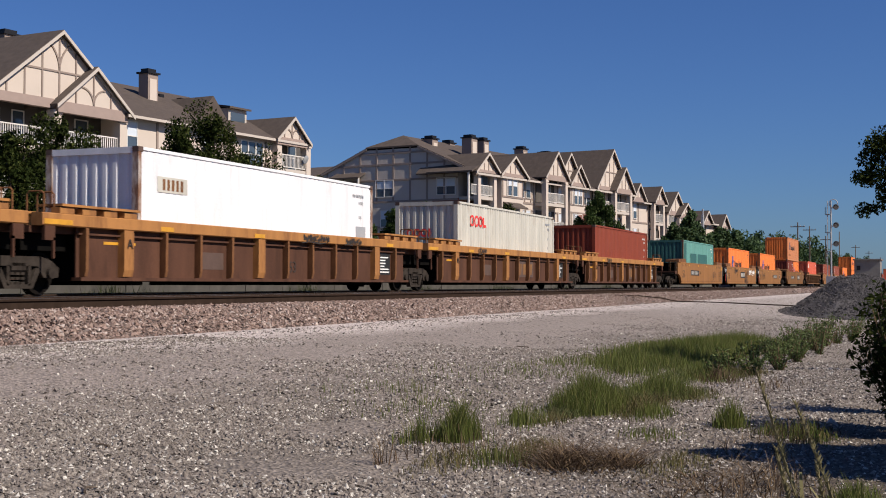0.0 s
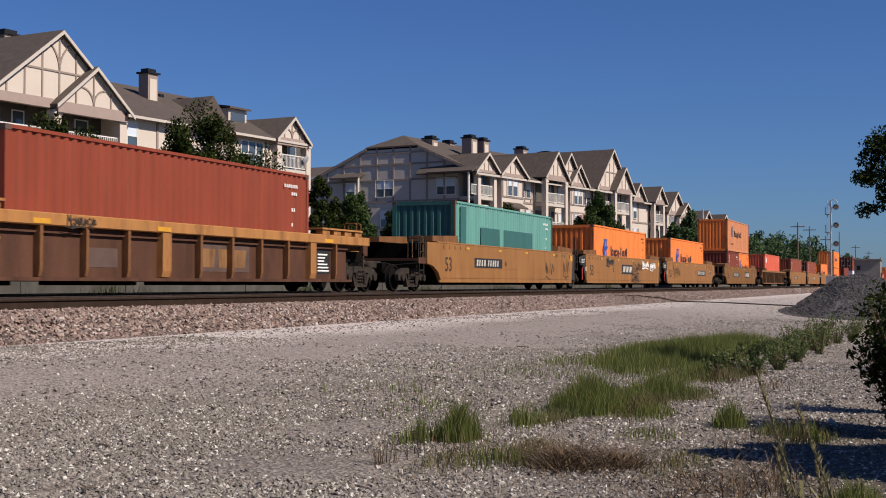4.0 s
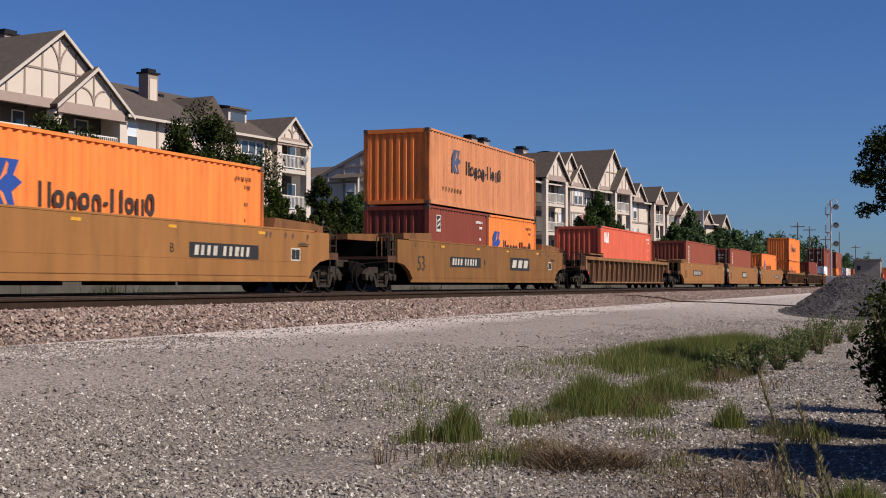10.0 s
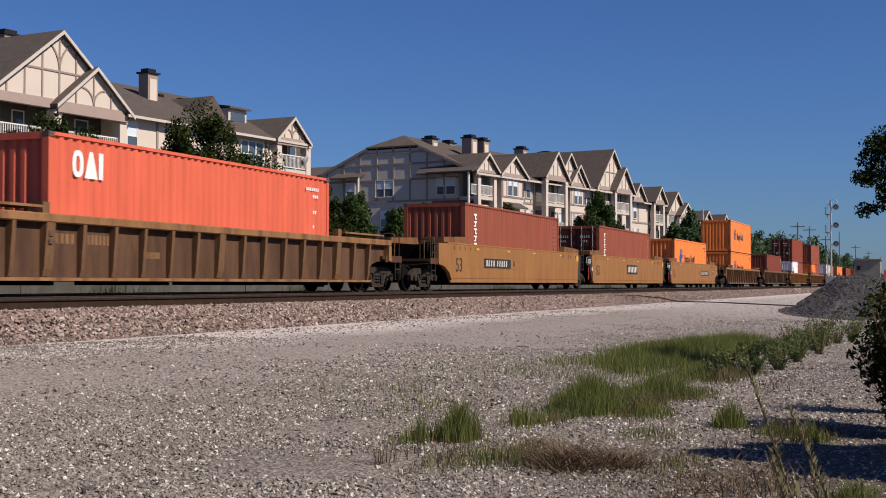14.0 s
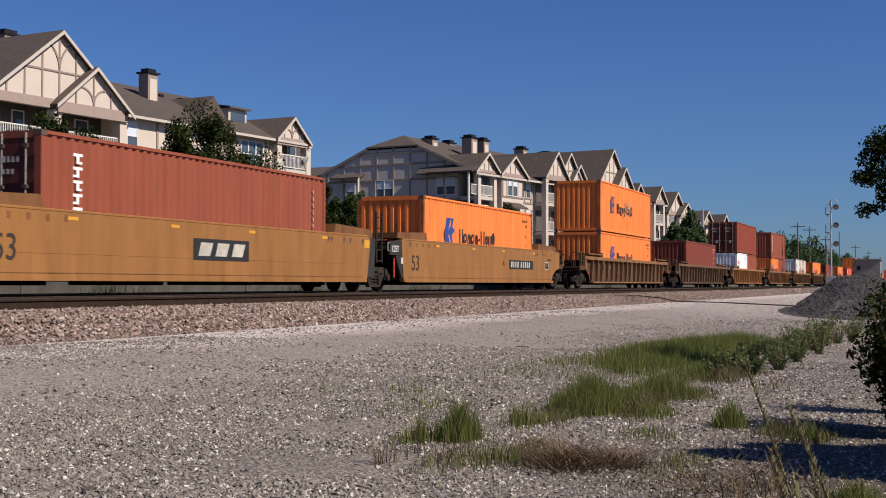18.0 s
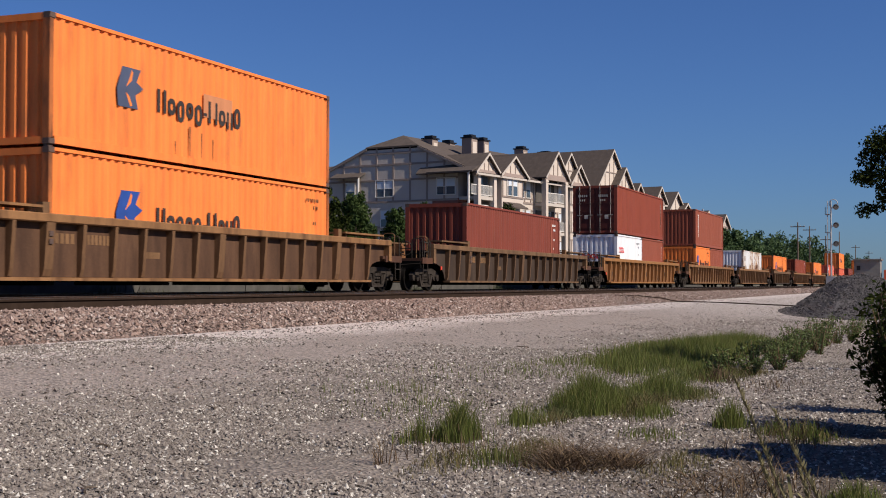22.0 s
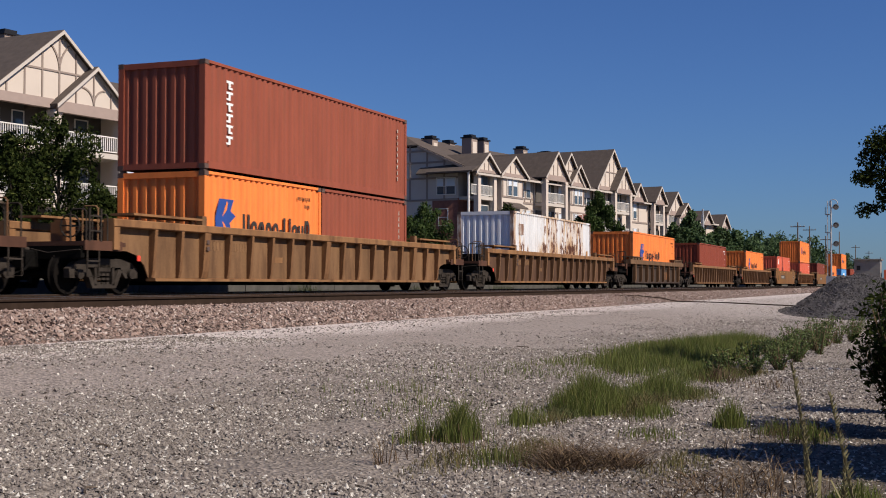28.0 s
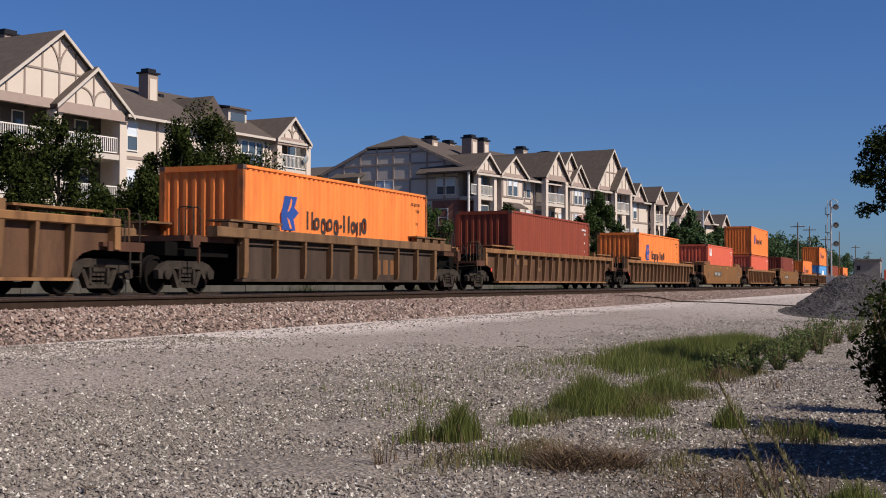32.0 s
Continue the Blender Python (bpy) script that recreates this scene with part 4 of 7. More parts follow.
def scribble(parent, x, z, w, h, m, seed, thick=0.03, y=-1.478):
    """A row of quick angular paint strokes, unreadable."""
    r = random.Random(seed)
    b = Build()
    depth = [y]

    def stroke(pts):
        for p, q in zip(pts, pts[1:]):
            d = Vector((q[0] - p[0], 0, q[1] - p[1]))
            if d.length < 1e-5:
                continue
            e = d.normalized() * thick * 0.35
            n_ = Vector((-d.z, 0, d.x)).normalized() * thick * (0.35 + 0.3 * r.random())
            depth[0] -= 0.0004
            p3, q3 = Vector((p[0], depth[0], p[1])) - e, Vector((q[0], depth[0], q[1])) + e
            b.poly([p3 - n_, q3 - n_, q3 + n_, p3 + n_])

    n = max(2, round(w / (h * 0.62)))
    step = w / n
    for k in range(n):
        x0, wide, z0, tall = x + k * step, step * (0.62 + 0.25 * r.random()), z + h * 0.16 * (r.random() - 0.3), h * (0.66 + 0.34 * r.random())
        at = lambda u, v: (x0 + u * wide, z0 + v * tall)
        kind = r.choice((0, 1, 1, 4, 4, 5))
        if kind == 0:
            stroke([at(0.5 + 0.5 * math.cos(a), 0.5 + 0.5 * math.sin(a)) for a in [0.6 + i * 0.6 for i in range(10)]])
            stroke([at(0.55, 0.5), at(1.1, -0.08)])
        elif kind == 1:
            stroke([at(0.0, 0.0), at(0.12, 1.0), at(0.55, 0.35), at(0.85, 1.0), at(1.0, -0.05)])
        elif kind == 4:
            stroke([at(-0.1, 0.2), at(0.3, 0.95), at(0.45, 0.1), at(0.8, 0.8), at(1.25, 0.3)])
        else:
            stroke([at(0.1 + 0.9 * i / 9, 0.5 + (0.48 - 0.02 * i) * math.sin(1.9 * i)) for i in range(10)])
    stroke([(x - 0.1 * w + 1.2 * w * i / 5, z + h * (-0.08 + 0.1 * math.sin(i * 2.1 + seed))) for i in range(3 + seed % 3)])
    return part("graffiti", b, m, parent, "quick spray paint tag strokes")


def end_hardware(car, sx, x_end, z_deck, ladder=True, rails=True):
    """Platform, end sill, grab rails, hanging step, ladder and hoses at one end of a car."""
    span = lambda p, q: sorted((sx * p, sx * q))
    part("end_platform", Build().box(*span(x_end - 0.9, x_end + 0.5), -1.40, 1.40, z_deck - 0.04, z_deck + 0.05).box(*span(x_end - 0.75, x_end + 0.5), -1.43, -1.39, z_deck - 0.13, z_deck + 0.07), M_CAR_PANEL, car, "weathered steel end platform")
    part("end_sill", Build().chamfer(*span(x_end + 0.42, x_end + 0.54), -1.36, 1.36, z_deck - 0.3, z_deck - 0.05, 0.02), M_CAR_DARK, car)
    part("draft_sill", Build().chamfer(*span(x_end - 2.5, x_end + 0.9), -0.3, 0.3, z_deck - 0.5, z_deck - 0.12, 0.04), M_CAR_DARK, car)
    # added black plate that stands in for the shade around the truck
    part("truck_shroud", Build().box(*span(x_end - 2.2, x_end + 0.35), -0.98, 0.98, z_deck - 0.22, z_deck - 0.06), M_CAR_DARK, car, "added black plate standing for shade over the truck")
    if rails:
        for k, (xx, up) in enumerate(((x_end - 0.3, 0.62), (x_end + 0.02, 0.78), (x_end + 0.40, 0.70))):
            b = Build().tube([(sx * xx, -1.38, z_deck), (sx * xx, -1.38, z_deck + up - 0.05), (sx * xx, -1.33, z_deck + up), (sx * xx, -1.05, z_deck + up), (sx * xx, -1.0, z_deck + up - 0.05), (sx * xx, -1.0, z_deck)], 0.017)
            part("grab_rail", b, M_RIB_POST if k == 1 else M_TRUCK, car, "bent steel grab rail")
        part("step", Build().tube([(sx * (x_end + 0.02), -1.41, z_deck), (sx * (x_end + 0.02), -1.41, 0.36), (sx * (x_end + 0.40), -1.41, 0.36), (sx * (x_end + 0.40), -1.41, z_deck)], 0.018).box(*span(x_end + 0.02, x_end + 0.40), -1.43, -1.39, 0.66, 0.69), M_TRUCK, car, "hanging steel stirrup step")
        b = Build().tube([(sx * (x_end + 0.56), -1.35, z_deck - 0.12), (sx * (x_end + 0.6), -0.6, z_deck - 0.18), (sx * (x_end + 0.62), -0.2, z_deck - 0.1)], 0.014)
        part("uncoupling_lever", b, M_TRUCK, car, "thin bent uncoupling lever")
        b = Build().tube([(sx * (x_end + 0.7), -0.35, 0.78), (sx * (x_end + 1.0), -0.36, 0.5), (sx * (x_end + 1.3), -0.34, 0.42)], 0.03)
        part("air_hose", b, M_CAR_DARK, car, "black rubber air hose")
    if ladder:
        b = Build()
        for xx in (x_end - 0.02, x_end + 0.36):
            b.box(*span(xx - 0.02, xx + 0.02), -1.44, -1.41, z_deck + 0.05, z_deck + 0.72)
        for k in range(2):
            b.box(*span(x_end - 0.02, x_end + 0.36), -1.435, -1.415, z_deck + 0.25 + k * 0.3, z_deck + 0.28 + k * 0.3)
        part("ladder", b, M_TRUCK, car, "narrow grimy steel ladder")


def coupler(car, sx, x0, x1):
    b = Build().chamfer(min(sx * x0, sx * x1), max(sx * x0, sx * x1), -0.1, 0.1, 0.72, 0.96, 0.03)
    b.chamfer(min(sx * (x1 - 0.25), sx * x1), max(sx * (x1 - 0.25), sx * x1), -0.2, 0.2, 0.66, 1.0, 0.05)
    part("coupler", b, M_TRUCK, car, "dusty cast coupler")


def well_floor(car, half):
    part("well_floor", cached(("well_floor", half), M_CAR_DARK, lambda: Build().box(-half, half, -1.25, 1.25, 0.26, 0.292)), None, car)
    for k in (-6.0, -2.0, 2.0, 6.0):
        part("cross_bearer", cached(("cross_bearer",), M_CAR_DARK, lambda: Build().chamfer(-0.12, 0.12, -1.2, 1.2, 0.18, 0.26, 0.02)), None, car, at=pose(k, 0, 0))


def smooth_car(left_end, right_end, letter, seed, plate=True, logo=True, coat=None):
    """A smooth-sided well car unit; left_end/right_end: True where that end has a coupler and its own truck."""
    car = thing("well_car", "yellow-tan smooth-sided rail well car with rust and graffiti", "rail car", group="well cars of the train")
    r = random.Random(seed)
    coat = coat or M_CAR_YELLOW
    for sy in (-1, 1):
        y0, y1 = sorted((sy * 1.47, sy * 1.33))
        xl, xr = (9.35 if left_end else 8.55), (9.35 if right_end else 8.55)
        pts = [(-8.05 if left_end else -8.35, 0.29)]
        pts += [(8.05 if right_end else 8.35, 0.29)]
        if right_end:
            pts += [(8.35, 0.62), (8.8, 0.82), (xr, 0.9)]
        pts += [(xr, 1.62), (6.3, 1.62)] if right_end else [(8.6, 1.5), (8.5, 1.62), (6.3, 1.62)]
        pts += [(-6.3, 1.62), (-xl, 1.62)]
        if left_end:
            pts += [(-xl, 0.9), (-8.8, 0.82), (-8.35, 0.62)]
        wall = part("side_wall", Build().prism(pts, "y", y0, y1), coat, car, "yellow-tan painted steel side")
        part("bottom_chord", Build().box(-8.3, 8.3, *sorted((sy * 1.495, sy * 1.46)), 0.27, 0.36), coat, wall)
        part("top_chord", Build().chamfer(-8.45, 8.45, *sorted((sy * 1.48, sy * 1.26)), 1.6, 1.66, 0.015), coat, wall)
        part("weld_seam", Build().box(-8.2, 8.2, *sorted((sy * 1.4755, sy * 1.468)), 0.795, 0.81), coat, wall)
        for sx in (-1, 1):
            part("end_cover", Build().prism([(sx * 6.25, 1.66), (sx * 8.75, 1.66), (sx * 8.75, 1.84), (sx * 6.35, 1.92)], "y", *sorted((sy * 1.42, sy * 0.55))), M_CAR_TAN, wall, "weathered tan end cover plate")
    well_floor(car, 8.2)
    for sx, is_end in ((-1, left_end), (1, right_end)):
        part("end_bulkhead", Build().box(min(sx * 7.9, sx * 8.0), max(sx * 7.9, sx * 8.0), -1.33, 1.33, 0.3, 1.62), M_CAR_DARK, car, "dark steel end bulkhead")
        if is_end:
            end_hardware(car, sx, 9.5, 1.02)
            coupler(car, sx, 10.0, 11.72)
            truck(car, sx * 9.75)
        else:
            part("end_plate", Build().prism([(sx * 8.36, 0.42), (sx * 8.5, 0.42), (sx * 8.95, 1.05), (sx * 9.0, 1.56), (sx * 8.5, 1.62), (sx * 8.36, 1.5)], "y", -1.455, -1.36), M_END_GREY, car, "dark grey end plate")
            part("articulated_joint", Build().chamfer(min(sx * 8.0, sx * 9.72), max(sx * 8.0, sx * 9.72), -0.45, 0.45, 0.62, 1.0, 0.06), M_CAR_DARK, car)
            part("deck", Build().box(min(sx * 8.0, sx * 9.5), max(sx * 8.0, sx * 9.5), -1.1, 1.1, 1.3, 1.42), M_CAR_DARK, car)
            if sx > 0:
                b = Build()
                for xx in (9.08, 9.48):
                    b.box(xx - 0.025, xx + 0.025, -1.46, -1.42, 0.85, 2.4)
                for k in range(5):
                    b.box(9.08, 9.48, -1.455, -1.425, 0.9 + k * 0.33, 0.93 + k * 0.33)
                part("ladder", b, M_TRUCK, car, "dusty grey steel ladder")
                part("end_strip", Build().box(8.36, 8.9, -1.465, -1.34, 0.42, 1.5), M_END_GREY, car, "blue-grey end strip")
                part("reflector", Build().box(8.15, 8.5, -1.478, -1.474, 1.28, 1.52), M_YELLOW, car, "orange reflective patch")
                part("deck", Build().box(8.9, 9.9, -1.4, 1.2, 1.44, 1.5), M_CAR_DARK, car, "dark crossover deck")
            else:
                part("grab_rail", Build().tube([(-9.5, -1.47, 1.25), (-9.62, -1.47, 1.25), (-9.62, -1.47, 1.5), (-9.5, -1.47, 1.5)], 0.018), M_LOCKROD, car, "pale bent grab iron")
                part("reflector_post", Build().box(-9.12, -9.02, -1.44, -1.38, 0.4, 1.12), M_CAR_DARK, car)
                part("sticker", Build().box(-8.6, -8.44, -1.478, -1.474, 0.85, 1.05), M_CREAM, car, "small pale sticker")
    if not left_end:
        truck(car, -9.75)
        part("red_reflector", Build().box(-9.10, -9.04, -1.445, -1.4405, 0.42, 1.02), M_WARN, car, "red reflective strip")
        lettering("capacity_lettering", "125T", 0.28, M_LOGO_WHITE, car, pose(-9.35, -1.475, 1.22), "white lettering on dark plate")
        part("lettering_plate", Build().box(-9.45, -8.6, -1.472, -1.4, 1.12, 1.55), M_END_GREY, car, "dark grey plate")
    if plate:
        lettering("size_lettering", "53", 0.70, M_LOGO_DARK, car, pose(-7.75, -1.476, 0.66), "large dark painted number")
        lettering("unit_letter", letter, 0.3, M_LOGO_DARK, car, pose(-1.25 if left_end else 1.45, -1.476, 0.92), "dark painted letter")
        px = -4.75 if left_end else 2.24
        part("number_plate", Build().box(px, px + 3.15, -1.478, -1.47, 0.82, 1.17), M_PLATE, car, "black panel with white bars")
        b = Build()
        for i in range(9):
            x0 = px + 0.2 + i * 0.27 + (0.17 if i > 3 else 0)
            wide = 0.13 if i % 3 else 0.17
            b.prism([(x0, 0.88), (x0 + wide, 0.88), (x0 + wide + 0.04, 1.11), (x0 + 0.04, 1.11)], "y", -1.482, -1.4785)
        part("plate_inscription", b, M_WORN_WHITE, car, "white bars on black")
    if logo:
        sx0 = 1.9 if plate else -1.1
        part("sign_panel", Build().box(sx0, sx0 + 2.5, -1.478, -1.47, 0.76, 1.26), M_PLATE, car, "black panel with white blocks")
        b = Build()
        for i in range(3):
            x0 = sx0 + 0.2 + i * 0.74
            b.prism([(x0, 0.86), (x0 + 0.5, 0.86), (x0 + 0.64, 1.17), (x0 + 0.12, 1.17)], "y", -1.482, -1.4785)
        part("sign_inscription", b, M_WORN_WHITE, car, "white blocks on black")
    for k in range(5):
        part("lift_mark", Build().box(-7.9 + k * 0.55, -7.8 + k * 0.55, -1.476, -1.468, 1.42, 1.55), M_CAR_TAN, car)
    for k, xx in enumerate((-5.6, -2.0, 1.4, 5.4)):
        part("reflector", Build().box(xx, xx + 0.32, -1.476, -1.468, 1.46, 1.53), M_YELLOW, car, "small yellow reflector")
    for k, xx in enumerate((5.75, 5.95, 6.75, 7.15, 8.0)):
        part("lift_mark", Build().box(xx, xx + 0.05, -1.476, -1.468, 1.38, 1.54).box(xx + 0.07, xx + 0.11, -1.476, -1.468, 1.43, 1.54), M_CASTING, car, "short dark painted tick marks")
    part("lower_seam", Build().box(-8.0, 8.0, -1.479, -1.468, 0.415, 0.43), M_CAR_TAN, car)
    if right_end:
        f = part("data_panel", Build().box(7.1, 7.62, -1.476, -1.469, 0.82, 1.16), M_WORN_WHITE, car, "white-framed black data panel")
        for k in (0, 1):
            part("data_field", Build().box(7.14 + 0.23 * k, 7.35 + 0.23 * k, -1.479, -1.4765, 0.86, 1.12), M_PLATE, f)
        # the flat dark box behind the bar stands for a shaded recess
        part("grab_handle", Build().tube([(7.5, -1.47, 1.27), (7.5, -1.53, 1.27), (8.05, -1.53, 1.27), (8.05, -1.47, 1.27)], 0.014).box(7.62, 7.95, -1.474, -1.469, 1.25, 1.32), M_CASTING, car, "dark grab handle over a patch painted as a shaded recess")
        part("tie_down", Build().box(8.3, 8.36, -1.4, -1.3, 1.66, 1.95).box(8.55, 8.61, -1.4, -1.3, 1.66, 1.93).box(8.8, 9.2, -1.35, -1.1, 1.62, 1.82), M_CAR_TAN, car, "weathered tie-down bracket")
    return car


def ribbed_car(style, seed):
    """A rib-sided single well car; style sets the paint: 'brown', 'tan' or 'yellow'."""
    sill, panel, rib = {"brown": (M_RIB_SILL, M_RIB_PANEL, M_RIB_POST), "tan": (M_RIB_SILL, M_RIB_POST, M_RIB_SILL), "yellow": (M_CAR_YELLOW, M_CAR_TAN, M_CAR_YELLOW), "grimy": (M_GRIME_SILL, M_GRIME_PANEL, M_GRIME_SILL)}[style]
    words = {"brown": "brown rib-sided rail well car with tan sills", "tan": "tan rib-sided rail well car with worn sills", "yellow": "yellow-tan rib-sided rail well car with graffiti", "grimy": "grime-darkened brown rib-sided rail well car"}[style]
    car = thing("well_car", words, "rail car", group="well cars of the train")
    r = random.Random(seed)
    for sy in (-1, 1):
        yy = lambda a, b: sorted((sy * a, sy * b))
        pts = [(-8.45, 0.34), (8.45, 0.34), (8.62, 0.62), (8.9, 0.82), (9.25, 0.9), (9.9, 0.92), (9.9, 1.4), (-9.9, 1.4), (-9.9, 0.92), (-9.25, 0.9), (-8.9, 0.82), (-8.62, 0.62)]
        wall = part("side_panel", cached(("side_panel",), panel, lambda: Build().prism(pts, "y", 1.26, 1.29)), None, car, "rust-stained side sheet", at=None if sy > 0 else pose(0, 0, 0, 0, 0, 180))
        part("top_sill", cached(("top_sill", sy), sill, lambda: Build().chamfer(-9.95, 9.95, *yy(1.47, 1.2), 1.39, 1.565, 0.02)), None, car, "tan steel top sill")
        part("bottom_sill", cached(("bottom_sill", sy), sill, lambda: Build().box(-8.45, 8.45, *yy(1.47, 1.22), 0.27, 0.335)), None, car)
        for k in range(17):
            wide = k in (2, 8, 14)
            w = 0.26 if wide else 0.1
            x = -8.4 + k * 1.05
            part("rib", cached(("rib", wide, sy), rib, lambda: Build().prism([(sy * 1.29, 0.34), (sy * 1.36, 0.35), (sy * 1.40, 0.5), (sy * 1.465, 1.39), (sy * 1.29, 1.39)], "x", -w / 2, w / 2)), None, car, at=pose(x, 0, 0))
        for sx in (-1, 1):
            part("end_post", cached(("end_post", sx, sy), sill, lambda: Build().box(*sorted((sx * 9.75, sx * 9.95)), *yy(1.475, 1.2), 0.92, 1.39)), None, car)
            part("walkway", cached(("walkway", sx, sy), sill, lambda: Build().box(*sorted((sx * 6.6, sx * 9.3)), *yy(1.5, 0.9), 1.66, 1.71).box(*sorted((sx * 6.8, sx * 6.9)), *yy(1.4, 1.3), 1.56, 1.66).box(*sorted((sx * 8.9, sx * 9.0)), *yy(1.4, 1.3), 1.56, 1.66)), None, car, "pale worn walkway plate")
            part("wheel_arch", cached(("wheel_arch", sx, sy), M_CAR_DARK, lambda: Build().box(*sorted((sx * 8.5, sx * 9.9)), *yy(1.2, 0.6), 0.9, 1.0)), None, car)
    well_floor(car, 8.3)
    for sx in (-1, 1):
        part("end_bulkhead", cached(("end_bulkhead", sx), M_CAR_DARK, lambda: Build().box(*sorted((sx * 8.2, sx * 8.3)), -1.26, 1.26, 0.3, 1.4)), None, car, "dark steel end bulkhead")
        end_hardware(car, sx, 10.35, 1.02, ladder=sx < 0)
        coupler(car, sx, 10.6, 11.72)
        truck(car, sx * 9.75)
        part("brake_box", Build().box(*sorted((sx * 9.75, sx * 10.05)), -0.35, 0.05, 1.03, 1.5).box(*sorted((sx * 9.8, sx * 10.0)), -0.3, 0.0, 1.5, 1.56), M_CAR_TAN, car, "rusty brake housing")
        part("brake_wheel", Build().tube([(sx * 10.12, -0.5 + 0.24 * math.cos(a), 1.42 + 0.24 * math.sin(a)) for a in [i * 0.5236 for i in range(13)]], 0.018).rod((sx * 9.9, -0.5, 1.42), (sx * 10.12, -0.5, 1.42), 0.025).bar((sx * 10.12, -0.74, 1.42), (sx * 10.12, -0.26, 1.42), 0.03, 0.02).bar((sx * 10.12, -0.5, 1.18), (sx * 10.12, -0.5, 1.66), 0.03, 0.02), M_TRUCK, car, "rusty spoked brake wheel")
    part("red_reflector", Build().box(-8.88, -8.76, -1.30, -1.292, 0.7, 0.82), M_WARN, car, "small red reflector")
    part("wide_rib_mark", Build().box(-6.36, -6.24, -1.468, -1.462, 0.98, 1.08).box(-6.36, -6.24, -1.468, -1.462, 1.13, 1.23), M_CASTING, car, "small dark painted marks")
    for sx in (-1, 1):
        part("tie_down", cached(("tie_down", sx), M_RIB_POST, lambda: Build().box(*sorted((sx * 6.3, sx * 6.5)), -1.42, -1.26, 1.565, 1.78)), None, car, "weathered tie-down bracket")
    b = Build()
    for i in range(4):
        b.box(-5.98 + i * 0.16, -5.87 + i * 0.16, -1.296, -1.2905, 1.0, 1.2)
    for i in range(6):
        b.box(-4.98 + i * 0.13, -4.89 + i * 0.13, -1.296, -1.2905, 1.0, 1.2)
    part("plate_inscription", b, M_RIB_POST, car, "worn pale painted bars")
    part("faded_stencil", Build().box(-3.2, -2.4, -1.296, -1.291, 0.76, 0.9), rib, car, "faded stencil panel")
    return car


